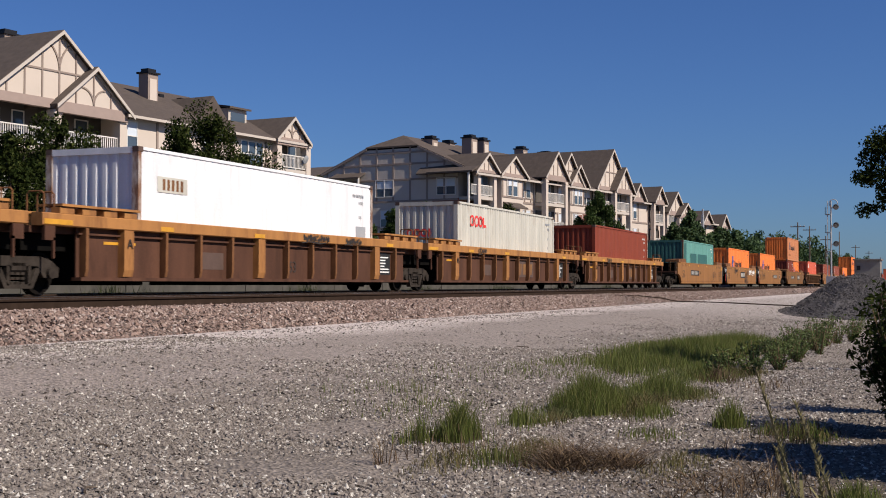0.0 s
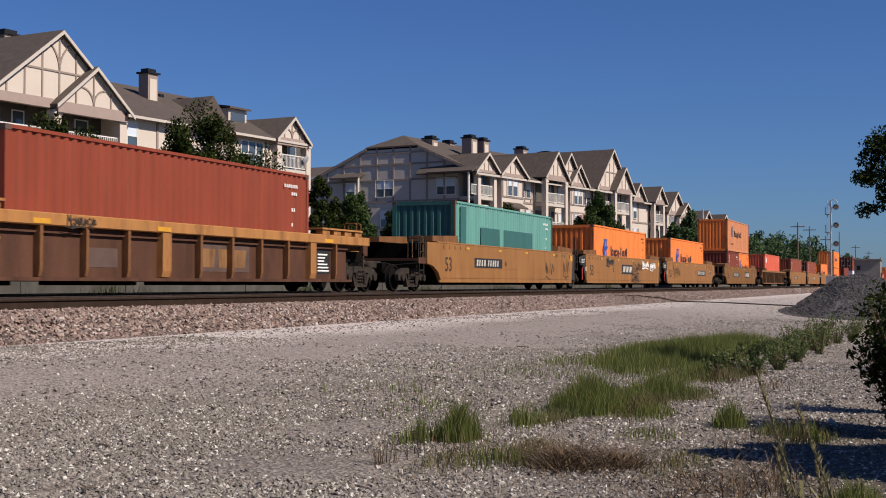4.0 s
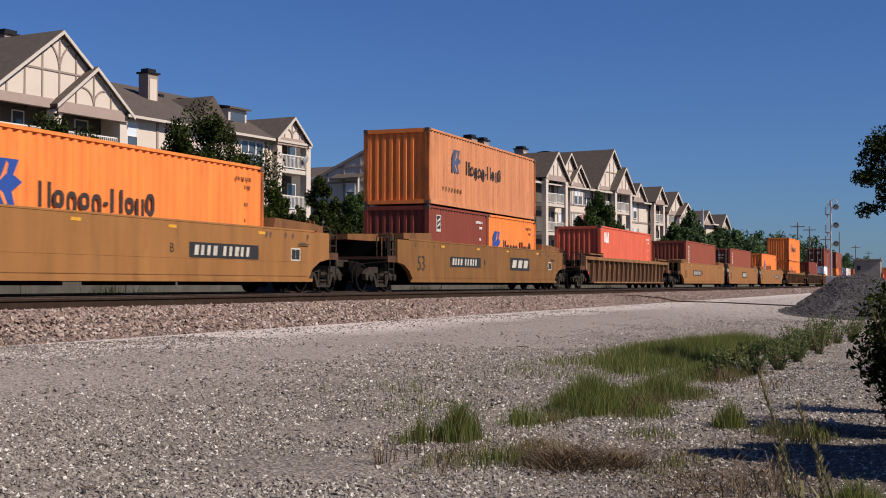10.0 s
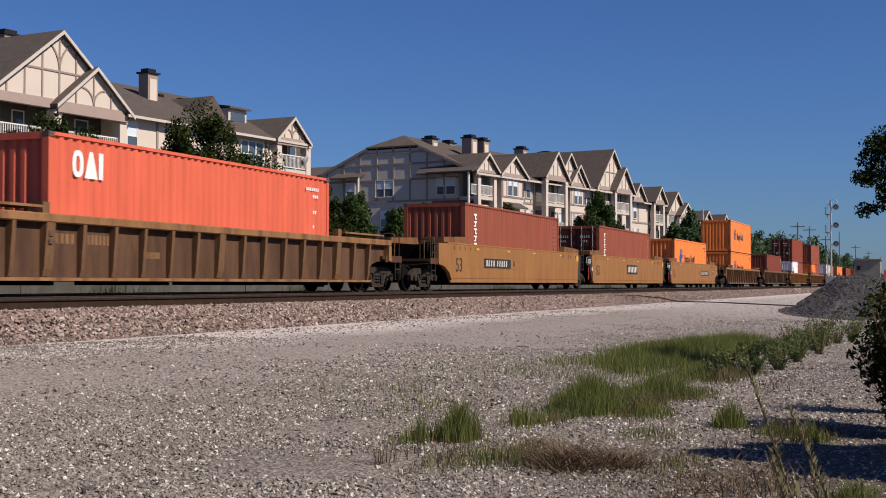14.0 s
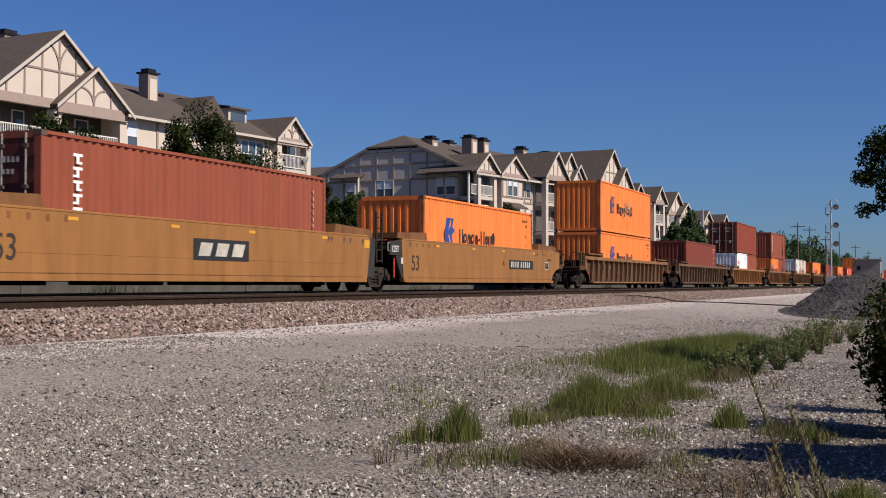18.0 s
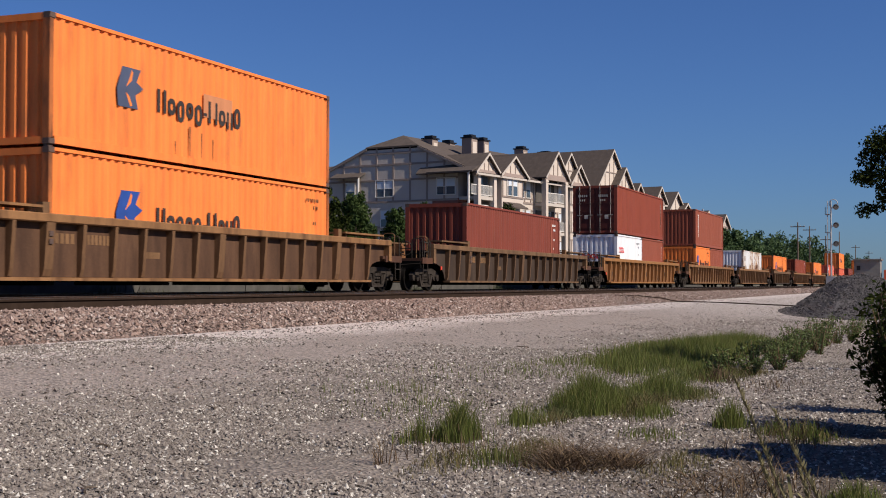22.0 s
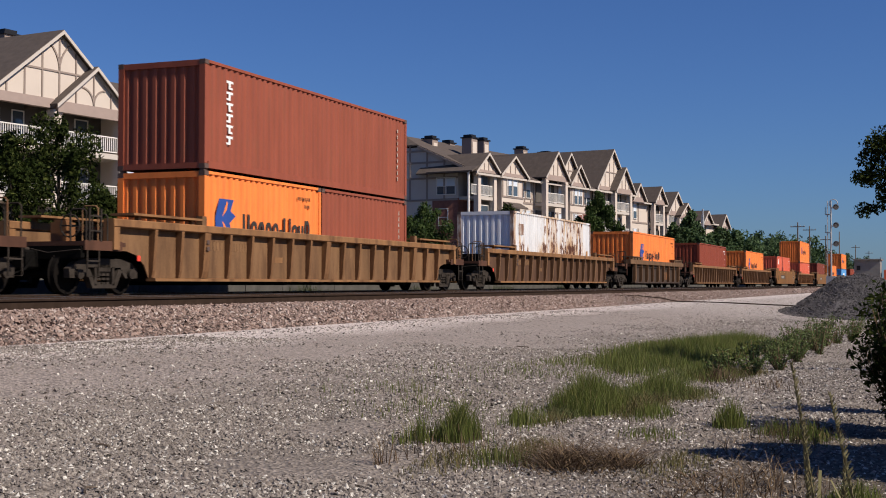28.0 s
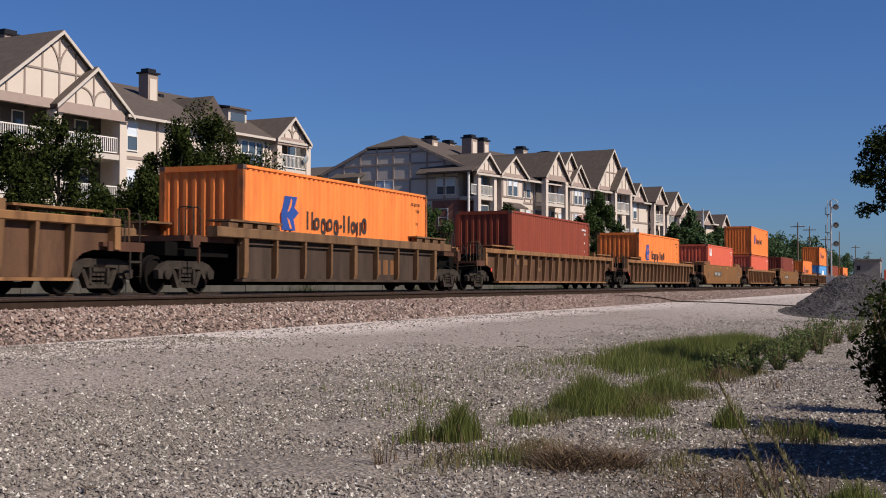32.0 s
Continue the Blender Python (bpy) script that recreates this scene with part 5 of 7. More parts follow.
def sill_car(seed, left_shared=True, right_shared=True, dark=False):
    """An older well car with a deep top sill and wide-set ribs over brown panels; the dark one is a shorter car on its own trucks."""
    sill, panel, rib = (M_GRIME_SILL, M_GRIME_PANEL, M_RIB_POST) if dark else (M_CAR_SILL, M_CAR_PANEL, M_CAR_TAN)
    car = thing("well_car", "grimy dark brown rail well car with deep top sill" if dark else "older brown rail well car with deep tan top sill", "rail car", group="well cars of the train")
    r = random.Random(seed)
    d = 1.85 if dark else 0.0
    for sy in (-1, 1):
        yy = lambda a, b: sorted((sy * a, sy * b))
        part("side_panel", cached(("old_panel", sy, d), panel, lambda: Build().box(-8.3 + d, 8.3 - d, *yy(1.29, 1.26), 0.33, 1.36)), None, car, "brown side sheet")
        part("top_sill", cached(("old_sill", sy, d), sill, lambda: Build().chamfer(-9.55 + d, 9.55 - d, *yy(1.47, 1.2), 1.33, 1.58, 0.02)), None, car, "tan painted deep top sill")
        part("mid_rail", cached(("old_rail", sy, d), panel, lambda: Build().box(-8.3 + d, 8.3 - d, *yy(1.36, 1.28), 1.19, 1.23)), None, car)
        part("bottom_sill", cached(("old_bottom", sy, d), panel, lambda: Build().box(-8.35 + d, 8.35 - d, *yy(1.46, 1.22), 0.27, 0.34)), None, car)
        count = 9 if dark else 12
        for k in range(count):
            x = (-8.15 + d) + k * (16.3 - 2 * d) / (count - 1) if dark else -8.15 + k * 1.41
            wide = k in ((0, 4, 8) if dark else (1, 5, 10))
            w = (0.2 if dark else 0.34) if wide else 0.09
            part("rib", cached(("old_rib", wide, sy, d), sill if wide and not dark else rib, lambda: Build().prism([(sy * 1.29, 0.34), (sy * 1.42, 0.36), (sy * 1.455, 0.5), (sy * 1.455, 1.33), (sy * 1.29, 1.33)], "x", -w / 2, w / 2)), None, car, at=pose(x, 0, 0))
        for sx in (-1, 1):
            part("walkway", cached(("old_walk", sx, sy, d), sill, lambda: Build().box(*sorted((sx * (6.4 - d), sx * (9.0 - d))), *yy(1.5, 0.85), 1.72, 1.77)), None, car, "pale worn walkway plate")
            for k in range(4):
                part("bracket", cached(("old_bracket", sy), sill, lambda: Build().box(-0.22, 0.22, *yy(1.46, 1.25), 1.58, 1.70)), None, car, at=pose(sx * (6.7 + 0.7 * k - d), 0, 0))
    for k, xx in enumerate(() if dark else (-9.5, -5.6, -1.5, 6.6)):
        part("reflector", Build().box(xx, xx + (0.85 if k == 0 else 0.5), -1.478, -1.47, 1.36, 1.46), M_YELLOW, car, "yellow reflective patch")
    well_floor(car, 8.2 - d)
    for sx in (-1, 1):
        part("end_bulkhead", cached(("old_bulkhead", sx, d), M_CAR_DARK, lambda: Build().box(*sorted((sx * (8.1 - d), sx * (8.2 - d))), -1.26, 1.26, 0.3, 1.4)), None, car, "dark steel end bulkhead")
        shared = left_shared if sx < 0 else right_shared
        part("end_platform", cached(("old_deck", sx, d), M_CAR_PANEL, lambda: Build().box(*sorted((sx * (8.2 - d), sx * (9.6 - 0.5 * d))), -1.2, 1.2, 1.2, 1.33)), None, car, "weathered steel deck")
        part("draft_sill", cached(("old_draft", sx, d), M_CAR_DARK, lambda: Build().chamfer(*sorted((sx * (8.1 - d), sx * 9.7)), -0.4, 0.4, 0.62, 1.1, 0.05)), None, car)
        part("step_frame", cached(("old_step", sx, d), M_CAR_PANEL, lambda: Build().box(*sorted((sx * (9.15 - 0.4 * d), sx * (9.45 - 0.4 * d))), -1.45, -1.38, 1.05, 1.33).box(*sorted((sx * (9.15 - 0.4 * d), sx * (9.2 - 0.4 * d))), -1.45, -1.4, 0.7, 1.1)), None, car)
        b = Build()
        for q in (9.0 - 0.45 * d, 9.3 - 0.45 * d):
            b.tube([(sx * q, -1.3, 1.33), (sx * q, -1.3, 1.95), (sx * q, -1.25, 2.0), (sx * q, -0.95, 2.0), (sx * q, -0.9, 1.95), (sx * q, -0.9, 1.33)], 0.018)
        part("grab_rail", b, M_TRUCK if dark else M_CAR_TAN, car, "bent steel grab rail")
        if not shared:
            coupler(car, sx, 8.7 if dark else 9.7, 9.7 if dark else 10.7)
        # added black plate in place of the shade above the wheels
        part("wheel_shroud", cached(("old_shade_plate", sx, d), M_CAR_DARK, lambda: Build().box(*sorted((sx * (8.25 - d), sx * (9.9 - 0.4 * d))), -1.0, 1.0, 0.86, 1.18)), None, car, "added black plate for the shade above the wheels")
    truck(car, -9.75 if left_shared else -8.4)
    if not right_shared:
        truck(car, 9.75 if left_shared else 8.4)
    if not dark:
        part("stencil", Build().box(-7.4, -6.3, -1.296, -1.291, 1.02, 1.08), M_YELLOW, car, "thin row of yellow bars")
        lettering("unit_letter", "A", 0.3, M_LOGO_DARK, car, pose(-6.83, -1.475, 0.95), "dark painted letter")
        p_ = part("data_panel", Build().box(6.42, 7.25, -1.296, -1.291, 0.5, 1.16), M_PLATE, car, "dark stencil panel with pale lines")
        b = Build()
        for k in range(6):
            b.box(6.5, 6.8 + 0.4 * r.random(), -1.299, -1.2965, 0.56 + 0.09 * k, 0.60 + 0.09 * k)
        part("panel_lines", b, M_LOGO_WHITE, p_, "pale stencilled lines")
        part("worn_panel", Build().box(-3.75, -2.7, -1.296, -1.291, 0.55, 0.95), M_CASTING, car, "dark worn painted rectangle")
    return car


# ---- train: make-up, by distance along the train ----
FLOOR_Z = RAIL_Z + 0.30
CARS = []      # (thing, distance)
LOADS = []     # (thing, distance, height of base)


def add_car(car, s):
    CARS.append((car, s))
    return car


def load(kind, s, z=0.0):
    LOADS.append((freight(kind), s, FLOOR_Z + z))


for s, ends, kind in ((-163.0, (True, True), "brown"), (-143.5, (True, True), "white"), (-123.95, (True, True), "cream"), (-104.45, (True, False), "brown")):
    car = add_car(sill_car(int(s), *ends), s)
    if kind != "white":
        q_ = part("sign_panel", Build().box(0.42, 2.75, -1.296, -1.291, 0.5, 1.15), M_CASTING, car, "dark panel with pale worn blocks")
        b = Build()
        for i in range(3):
            b.prism([(0.6 + i * 0.72, 0.6), (1.08 + i * 0.72, 0.6), (1.16 + i * 0.72, 1.04), (0.56 + i * 0.72, 1.04)], "y", -1.3, -1.2965)
        part("sign_inscription", b, M_RIB_SILL, q_, "worn pale blocks")
        scribble(car, -4.6, 1.34, 0.9, 0.22, M_LOGO_DARK, int(s), 0.025)
    else:
        scribble(car, 1.1, 1.35, 1.5, 0.2, M_LOGO_DARK, 5, 0.03)
        scribble(car, 3.7, 1.35, 1.05, 0.18, M_LOGO_DARK, 6, 0.03)
        lettering("size_lettering", "53", 0.42, M_LOGO_DARK, car, pose(0.6, -1.298, 0.52), "large dark painted number")
    load(kind, s)
for s, l, r_, letter, kind in ((-80.95, True, False, "A", "teal"), (-61.5, False, False, "C", "orange"), (-42.1, False, True, "B", "orange")):
    car = add_car(smooth_car(l, r_, letter, int(s), plate=letter != "C", logo=letter == "C"), s)
    load(kind, s)
    if letter == "A":
        scribble(car, 4.2, 0.55, 1.3, 0.85, M_LOGO_DARK, 31)
        scribble(car, 7.0, 0.6, 1.0, 0.75, M_LOGO_DARK, 32)
    if letter == "C":
        scribble(car, -4.45, 1.18, 1.6, 0.36, M_LOGO_DARK, 33, 0.045)
        scribble(car, 1.55, 0.85, 2.3, 0.62, M_LOGO_DARK, 34, 0.04)
        scribble(car, 1.2, 0.36, 1.85, 0.42, M_LOGO_DARK, 38, 0.045)
        scribble(car, 3.95, 1.15, 1.6, 0.38, M_LOGO_WHITE, 35, 0.055)
        scribble(car, 6.05, 1.05, 1.4, 0.48, M_LOGO_WHITE, 39, 0.06)
        lettering("unit_letter", "C", 0.32, M_LOGO_DARK, car, pose(-3.05, -1.476, 0.86), "dark painted letter")
        lettering("size_lettering", "53", 0.70, M_LOGO_DARK, car, pose(-7.75, -1.476, 0.66), "large dark painted number")
    if letter == "B":
        scribble(car, -6.6, 0.7, 2.4, 0.7, M_LOGO_DARK, 36)
s = -18.6
add_car(smooth_car(True, True, "A", 7, coat=M_CAR_DULL), s)
load("faded", s, STD + 0.05)
LOADS.append((freight("brown20"), s - 3.06, FLOOR_Z))
LOADS.append((freight("orange20"), s + 3.06, FLOOR_Z))
add_car(ribbed_car("brown", 8), 4.8)
load("coral", 4.8)
for s, l, r_, letter, kind in ((28.1, True, False, "B", "oxide"), (47.7, False, False, "C", "oxide_doors"), (67.2, False, True, "A", "orange")):
    car = add_car(smooth_car(l, r_, letter, int(s), plate=letter != "C", logo=letter == "C"), s)
    load(kind, s)
    if letter == "C":
        lettering("size_lettering", "53", 0.70, M_LOGO_DARK, car, pose(-7.75, -1.476, 0.66), "large dark painted number")
for s, style, kinds in ((91.0, "brown", ("orange_std", "orange_std")), (114.45, "grimy", ("maroon",)), (137.7, "yellow", ("white20", "oxide20", "red_doors")),
                        (161.15, "tan", ("orange20", "oxide20", "oxide_std")), (184.45, "brown", ("rusty",))):
    car = add_car(ribbed_car(style, int(s)), s)
    if style == "yellow":
        for k, xx in enumerate((-7.6, -4.8, -2.3, 0.2, 3.4)):
            scribble(car, xx, 0.5, 0.78, 0.62, M_LOGO_DARK, 60 + k, 0.028, -1.292)
        lettering("size_lettering", "53", 0.4, M_LOGO_DARK, car, pose(5.7, -1.30, 0.7), "large dark painted number")
    if len(kinds) == 1:
        load(kinds[0], s)
    elif len(kinds) == 2:
        load(kinds[0], s)
        load("orange_worn", s, STD + 0.05)
    else:
        LOADS.append((freight(kinds[0]), s - 3.06, FLOOR_Z))
        LOADS.append((freight(kinds[1]), s + 3.06, FLOOR_Z))
        load(kinds[2], s, STD + 0.05)
car = add_car(sill_car(9, False, False, True), 205.9)
load("orange", 205.9)
part("sign_inscription", Build().box(1.75, 2.1, -1.296, -1.291, 0.5, 0.95).box(2.3, 2.65, -1.296, -1.291, 0.5, 0.95).box(2.85, 3.1, -1.296, -1.291, 0.5, 0.95), M_CAR_TAN, car, "faint blocks of worn paint")
for s, style, low, high in ((227.2, "brown", "brown", None), (250.4, "brown", "orange", None), (273.7, "smooth", "coral", None), (297.0, "tan", "coral_std", "orange_std"),
                            (320.3, "smooth", "maroon", None), (343.6, "brown", "orange", None), (366.8, "brown", "blue", "orange_std"), (390.1, "smooth", "brown", None), (413.4, "brown", "orange", None)):
    add_car(smooth_car(True, True, "A", int(s), logo=False, coat=M_CAR_DULL) if style == "smooth" else ribbed_car(style, int(s)), s)
    load(low, s)
    if high:
        load(high, s, STD + 0.05)


def run(t):
    """How far the train has come at t seconds."""
    return 10.7802 * (t - 16) - 0.0014 * (t - 16) ** 2

# ---- apartment buildings ----
def window(b, x, z, w, h, y=0.0, blind=0.4, depth_dir=-1, rz=0.0, at=None):
    """A white-framed sash window on a wall facing -y; x, z: centre."""
    m = at if at is not None else pose(x, y, z, 0, 0, rz)
    fr = Build()
    t = 0.07
    fr.box(-w / 2 - t, w / 2 + t, -0.06, 0.02, h / 2, h / 2 + t).box(-w / 2 - t, w / 2 + t, -0.09, 0.02, -h / 2 - t, -h / 2)
    fr.box(-w / 2 - t, -w / 2, -0.06, 0.02, -h / 2, h / 2).box(w / 2, w / 2 + t, -0.06, 0.02, -h / 2, h / 2)
    fr.box(-w / 2, w / 2, -0.05, 0.02, -0.03, 0.03)
    win = part("window", cached(("window", round(w, 2), round(h, 2)), M_WHITE_TRIM, lambda: fr), None, b, "white-framed sash window", at=m)
    for k in (0, 1):
        z0, z1 = (-h / 2, -0.03) if k == 0 else (0.03, h / 2)
        part("pane", cached(("pane", round(w, 2), round(h, 2), k), M_BLIND if k and blind else M_GLASS, lambda: Build().box(-w / 2, w / 2, -0.02, 0.0, z0, z1)), None, win)
    return win


def railing(b, x0, x1, y0, zf, sides=0.0):
    """A balcony railing of white balusters along x at y0, on a floor zf."""
    q = Build()
    q.box(x0, x1, y0 - 0.04, y0 + 0.04, zf + 0.98, zf + 1.05).box(x0, x1, y0 - 0.03, y0 + 0.03, zf + 0.1, zf + 0.16)
    n = max(3, int((x1 - x0) / 0.16))
    rail = part("balcony_railing", q, M_WHITE_TRIM, b, "white balcony railing with balusters")
    stick = cached(("baluster",), M_WHITE_TRIM, lambda: Build().box(-0.025, 0.025, -0.02, 0.02, 0.155, 0.985))
    for i in range(n + 1):
        part("baluster", stick, None, rail, at=pose(x0 + (x1 - x0) * i / n, y0, zf))
    return rail


def slope_slab(q, a, b_, c, d, t=0.14):
    """A roof slab with the four upper corners given, t thick."""
    k = len(q.v)
    up = [Vector(p) for p in (a, b_, c, d)]
    q.v += [tuple(p) for p in up] + [tuple(p - Vector((0, 0, t))) for p in up]
    q.f += [(k, k + 1, k + 2, k + 3), (k + 7, k + 6, k + 5, k + 4)] + [(k + i, k + (i + 1) % 4, k + 4 + (i + 1) % 4, k + 4 + i) for i in range(4)]
    return q


def gable(b, xc, half, zb, zp, y, back, strips=5, arch=True, mid=0.45, over=0.35, beam=0.5):
    """A half-timbered gable facing -y with its own roof running back."""
    sl = (zp - zb) / half
    part("gable_wall", Build().prism([(xc - half, zb), (xc + half, zb), (xc, zp)], "y", y, y + 0.25), M_STUCCO, b, "cream stucco gable")
    part("gable_beam", Build().box(xc - half, xc + half, y - 0.08, y + 0.3, zb - beam, zb + 0.05), M_BEAM, b, "pale taupe beam under the gable")
    for s in (-1, 1):
        q = slope_slab(Build(), (xc, y - over, zp + 0.1), (xc + s * (half + over), y - over, zb - sl * over + 0.1), (xc + s * (half + over), back, zb - sl * over + 0.1), (xc, back, zp + 0.1))
        part("gable_roof", q, M_ROOF, b, "brown-grey shingle roof slope")
        rake = Build().prism([(xc, zp - 0.16), (xc, zp + 0.06), (xc + s * (half + over), zb - sl * over + 0.06), (xc + s * (half + over), zb - sl * over - 0.16)], "y", y - over - 0.05, y - over + 0.03)
        part("rake_board", rake, M_TRIM, b, "pale rake board")
    for i in range(strips):
        f = -1 + 2 * (i + 1) / (strips + 1)
        top = zb + (zp - zb) * (1 - abs(f)) - 0.1
        part("timber_strip", Build().box(xc + f * half - 0.055, xc + f * half + 0.055, y - 0.05, y - 0.002, zb, top), M_TIMBER, b)
    zm = zb + (zp - zb) * mid
    hm = half * (1 - mid) - 0.1
    if mid:
        part("timber_strip", Build().box(xc - hm, xc + hm, y - 0.055, y - 0.002, zm - 0.055, zm + 0.055), M_TIMBER, b)
    if arch:
        for s in (-1, 1):
            r_ = half * 0.34
            q = Build()
            pts = [(xc + s * r_ * (1 - math.cos(a)), zm + 0.05 + r_ * 1.05 * math.sin(a)) for a in [i * 0.157 * 1.25 for i in range(9)]]
            pts = [p for p in pts if p[1] < zb + (zp - zb) * (1 - abs(p[0] - xc) / half) - 0.05]
            for p0, p1 in zip(pts, pts[1:]):
                q.bar((p0[0], y - 0.03, p0[1]), (p1[0], y - 0.03, p1[1]), 0.1, 0.05)
            if len(pts) > 1:
                part("curved_timber", q, M_TIMBER, b)


def post(b, x, y, z0, z1, w=0.5):
    part("post", Build().box(x - w / 2, x + w / 2, y - w / 2, y + w / 2, z0, z1).box(x - w / 2 - 0.05, x + w / 2 + 0.05, y - w / 2 - 0.05, y + w / 2 + 0.05, z1 - 0.25, z1 - 0.1), M_STUCCO, b, "cream square post")


def chimney(b, x, y, z0, z1, w=1.5, d=1.2, panelled=False):
    c = part("chimney", Build().box(x - w / 2, x + w / 2, y - d / 2, y + d / 2, z0, z1), M_TIMBER if panelled else M_STUCCO, b, "taupe chimney with cream panel and black cap" if panelled else "stucco chimney with black cap")
    if panelled:
        part("chimney_panel", Build().box(x - w * 0.34, x + w * 0.34, y - d / 2 - 0.03, y - d / 2 - 0.004, z0, z1 - 0.35), M_STUCCO, c, "cream stucco panel")
    part("chimney_cap", Build().box(x - w / 2 - 0.12, x + w / 2 + 0.12, y - d / 2 - 0.12, y + d / 2 + 0.12, z1, z1 + 0.12).box(x - w / 2 + 0.1, x + w / 2 - 0.1, y - d / 2 + 0.1, y + d / 2 - 0.1, z1 + 0.12, z1 + 0.36), M_CAP, c, "black metal cap")


def roof_main(b, x0, x1, yf, yr, yb, ze, zr, hip0=0.0, hip1=0.0):
    """Main roof: eaves at yf and yb, ridge at yr; hip0, hip1: how far the ridge stops short of each end."""
    q = Build()
    a, c = (x0 + hip0, yr, zr), (x1 - hip1, yr, zr)
    slope_slab(q, (x0, yf, ze), (x1, yf, ze), c, a)
    part("roof_slope", q, M_ROOF, b, "brown-grey shingle roof slope")
    q = slope_slab(Build(), (x1, yb, ze), (x0, yb, ze), a, c)
    part("roof_slope", q, M_ROOF, b, "brown-grey shingle roof slope")
    for xx, hp, p in ((x0, hip0, a), (x1, hip1, c)):
        if hp:
            q = Build().loft([[(xx, yf, ze), (xx, yb, ze), p], [(xx, yf, ze - 0.14), (xx, yb, ze - 0.14), (p[0], p[1], p[2] - 0.14)]])
            part("roof_hip", q, M_ROOF, b, "shingled hip end")
    part("fascia", Build().box(x0, x1, yf - 0.06, yf + 0.02, ze - 0.19, ze - 0.02), M_TRIM, b, "pale eaves board")


def vents(b, pts):
    for x, y, z in pts:
        part("roof_vent", cached(("roof_vent",), M_CAP, lambda: Build().prism([(-0.22, -0.12), (0.22, 0.0), (0.2, 0.14), (-0.22, 0.12)], "x", -0.24, 0.24)), None, b, "dark roof vent", at=pose(x, y, z))


def near_building():
    b = thing("apartment_building", "cream half-timbered apartment building with shingle roofs", "building", pose(56.65, 47.95, 0, 0, 0, -7.7), group="apartment buildings")
    gz = 0.6
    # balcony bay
    part("wall", Build().box(-9.5, 9.3, 2.0, 16, gz, 11.4), M_BALC, b, "wall behind the balconies, shade painted in")
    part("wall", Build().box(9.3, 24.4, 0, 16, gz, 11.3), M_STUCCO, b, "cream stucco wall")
    part("wall", Build().box(24.4, 29.9, 1.25, 14, gz, 11.3), M_BALC, b, "wall behind the corner balconies, shade painted in")
    for zf in (2.9, 5.86, 8.82):
        part("balcony_floor", Build().box(-9.5, 9.3, -0.15, 2.0, zf - 0.32, zf), M_TRIM, b, "pale balcony slab edge")
        railing(b, -1.9, 3.3, -0.05, zf)
        railing(b, 3.95, 8.55, -0.05, zf)
        railing(b, -9.0, -2.4, -0.05, zf)
        for x in (0.7, 2.6, 5.4, 7.6, -4.5):
            window(b, x, zf + 1.15, 1.0 if x != 2.6 else 0.8, 1.9, 1.99, blind=0)
        part("balcony_floor", Build().box(24.5, 28.35, -0.4, 2.0, zf + 0.2, zf + 0.5), M_TRIM, b, "pale balcony slab edge")
        railing(b, 24.9, 27.9, -0.35, zf + 0.5)
        window(b, 26.3, zf + 1.6, 0.8, 1.9, 1.24, blind=0)
        window(b, 28.4, zf + 1.6, 0.9, 1.9, 1.24, blind=0)
        window(b, 9.9, zf + 1.3, 0.85, 1.75, 0, blind=1)
        for x in (14.3, 17.0):
            window(b, x, zf + 1.3, 0.9, 1.6, 0)
        for x in (21.1, 21.95, 22.8):
            window(b, x, zf + 1.25, 0.72, 1.7, 0, blind=0)
        part("timber_strip", Build().box(9.4, 24.3, -0.05, 0, zf - 0.15, zf + 0.05), M_TIMBER, b)
        for x in (12.2, 19.6, 23.6):
            part("timber_strip", Build().box(x - 0.09, x + 0.09, -0.052, 0, zf, zf + 2.35), M_TIMBER, b)
    for x in (-2.2, 3.6, 8.95):
        post(b, x, 0.1, gz, 11.0, 0.6)
    for x in (24.6, 28.2):
        post(b, x, -0.2, gz, 11.3, 0.55)
    gable(b, 3.85, 5.2, 11.55, 15.55, 0.0, 14.0, strips=7, mid=0.42)
    gable(b, 6.3, 2.85, 11.45, 13.75, -0.3, 4.0, strips=3, mid=0.0, beam=0.6)
    gable(b, 26.05, 1.85, 11.5, 13.05, -0.5, 7.0, strips=3, mid=0.0, over=0.3)
    roof_main(b, 8.9, 28.2, -0.6, 8.0, 16.6, 11.35, 15.0, 0, 3.5)
    roof_main(b, -9.5, -2.4, -0.6, 8.0, 16.6, 11.45, 16.0, 0, 0)
    chimney(b, 16.9, 5.0, 12.5, 15.35, 1.0, 0.85, True)
    chimney(b, 7.6, 8.5, 14.5, 16.75, 1.2, 1.0, True)
    d = part("dormer", Build().box(22.6, 24.7, 2.6, 6.0, 12.3, 13.6), M_TRIM, b, "small roof dormer with window")
    part("dormer_roof", slope_slab(Build(), (22.4, 2.3, 13.7), (24.9, 2.3, 13.7), (24.9, 7.0, 14.4), (22.4, 7.0, 14.4)), M_ROOF, d)
    part("dormer_pane", Build().box(22.85, 24.45, 2.56, 2.6, 12.5, 13.3), M_GLASS, d)
    part("dormer", Build().prism([(18.4, 12.3), (22.0, 12.3), (20.2, 14.1)], "y", 2.0, 7.0), M_ROOF, b, "shingled gable dormer")
    dish = part("satellite_dish", Build().loft([[(27.6 + r_ * math.cos(a), -0.62 + 0.5 * r_ * r_ - 0.35 * r_ * math.sin(a) - 0.08, 10.15 + r_ * math.sin(a)) for a in [6.28319 * i / 16 for i in range(16)]] for r_ in (0.02, 0.16, 0.3)], cap=False), M_GALV, b, "small grey satellite dish")
    part("dish_arm", Build().rod((27.55, -0.35, 9.9), (27.6, -0.72, 10.15), 0.025, 0.02, 6), M_GALV, dish)
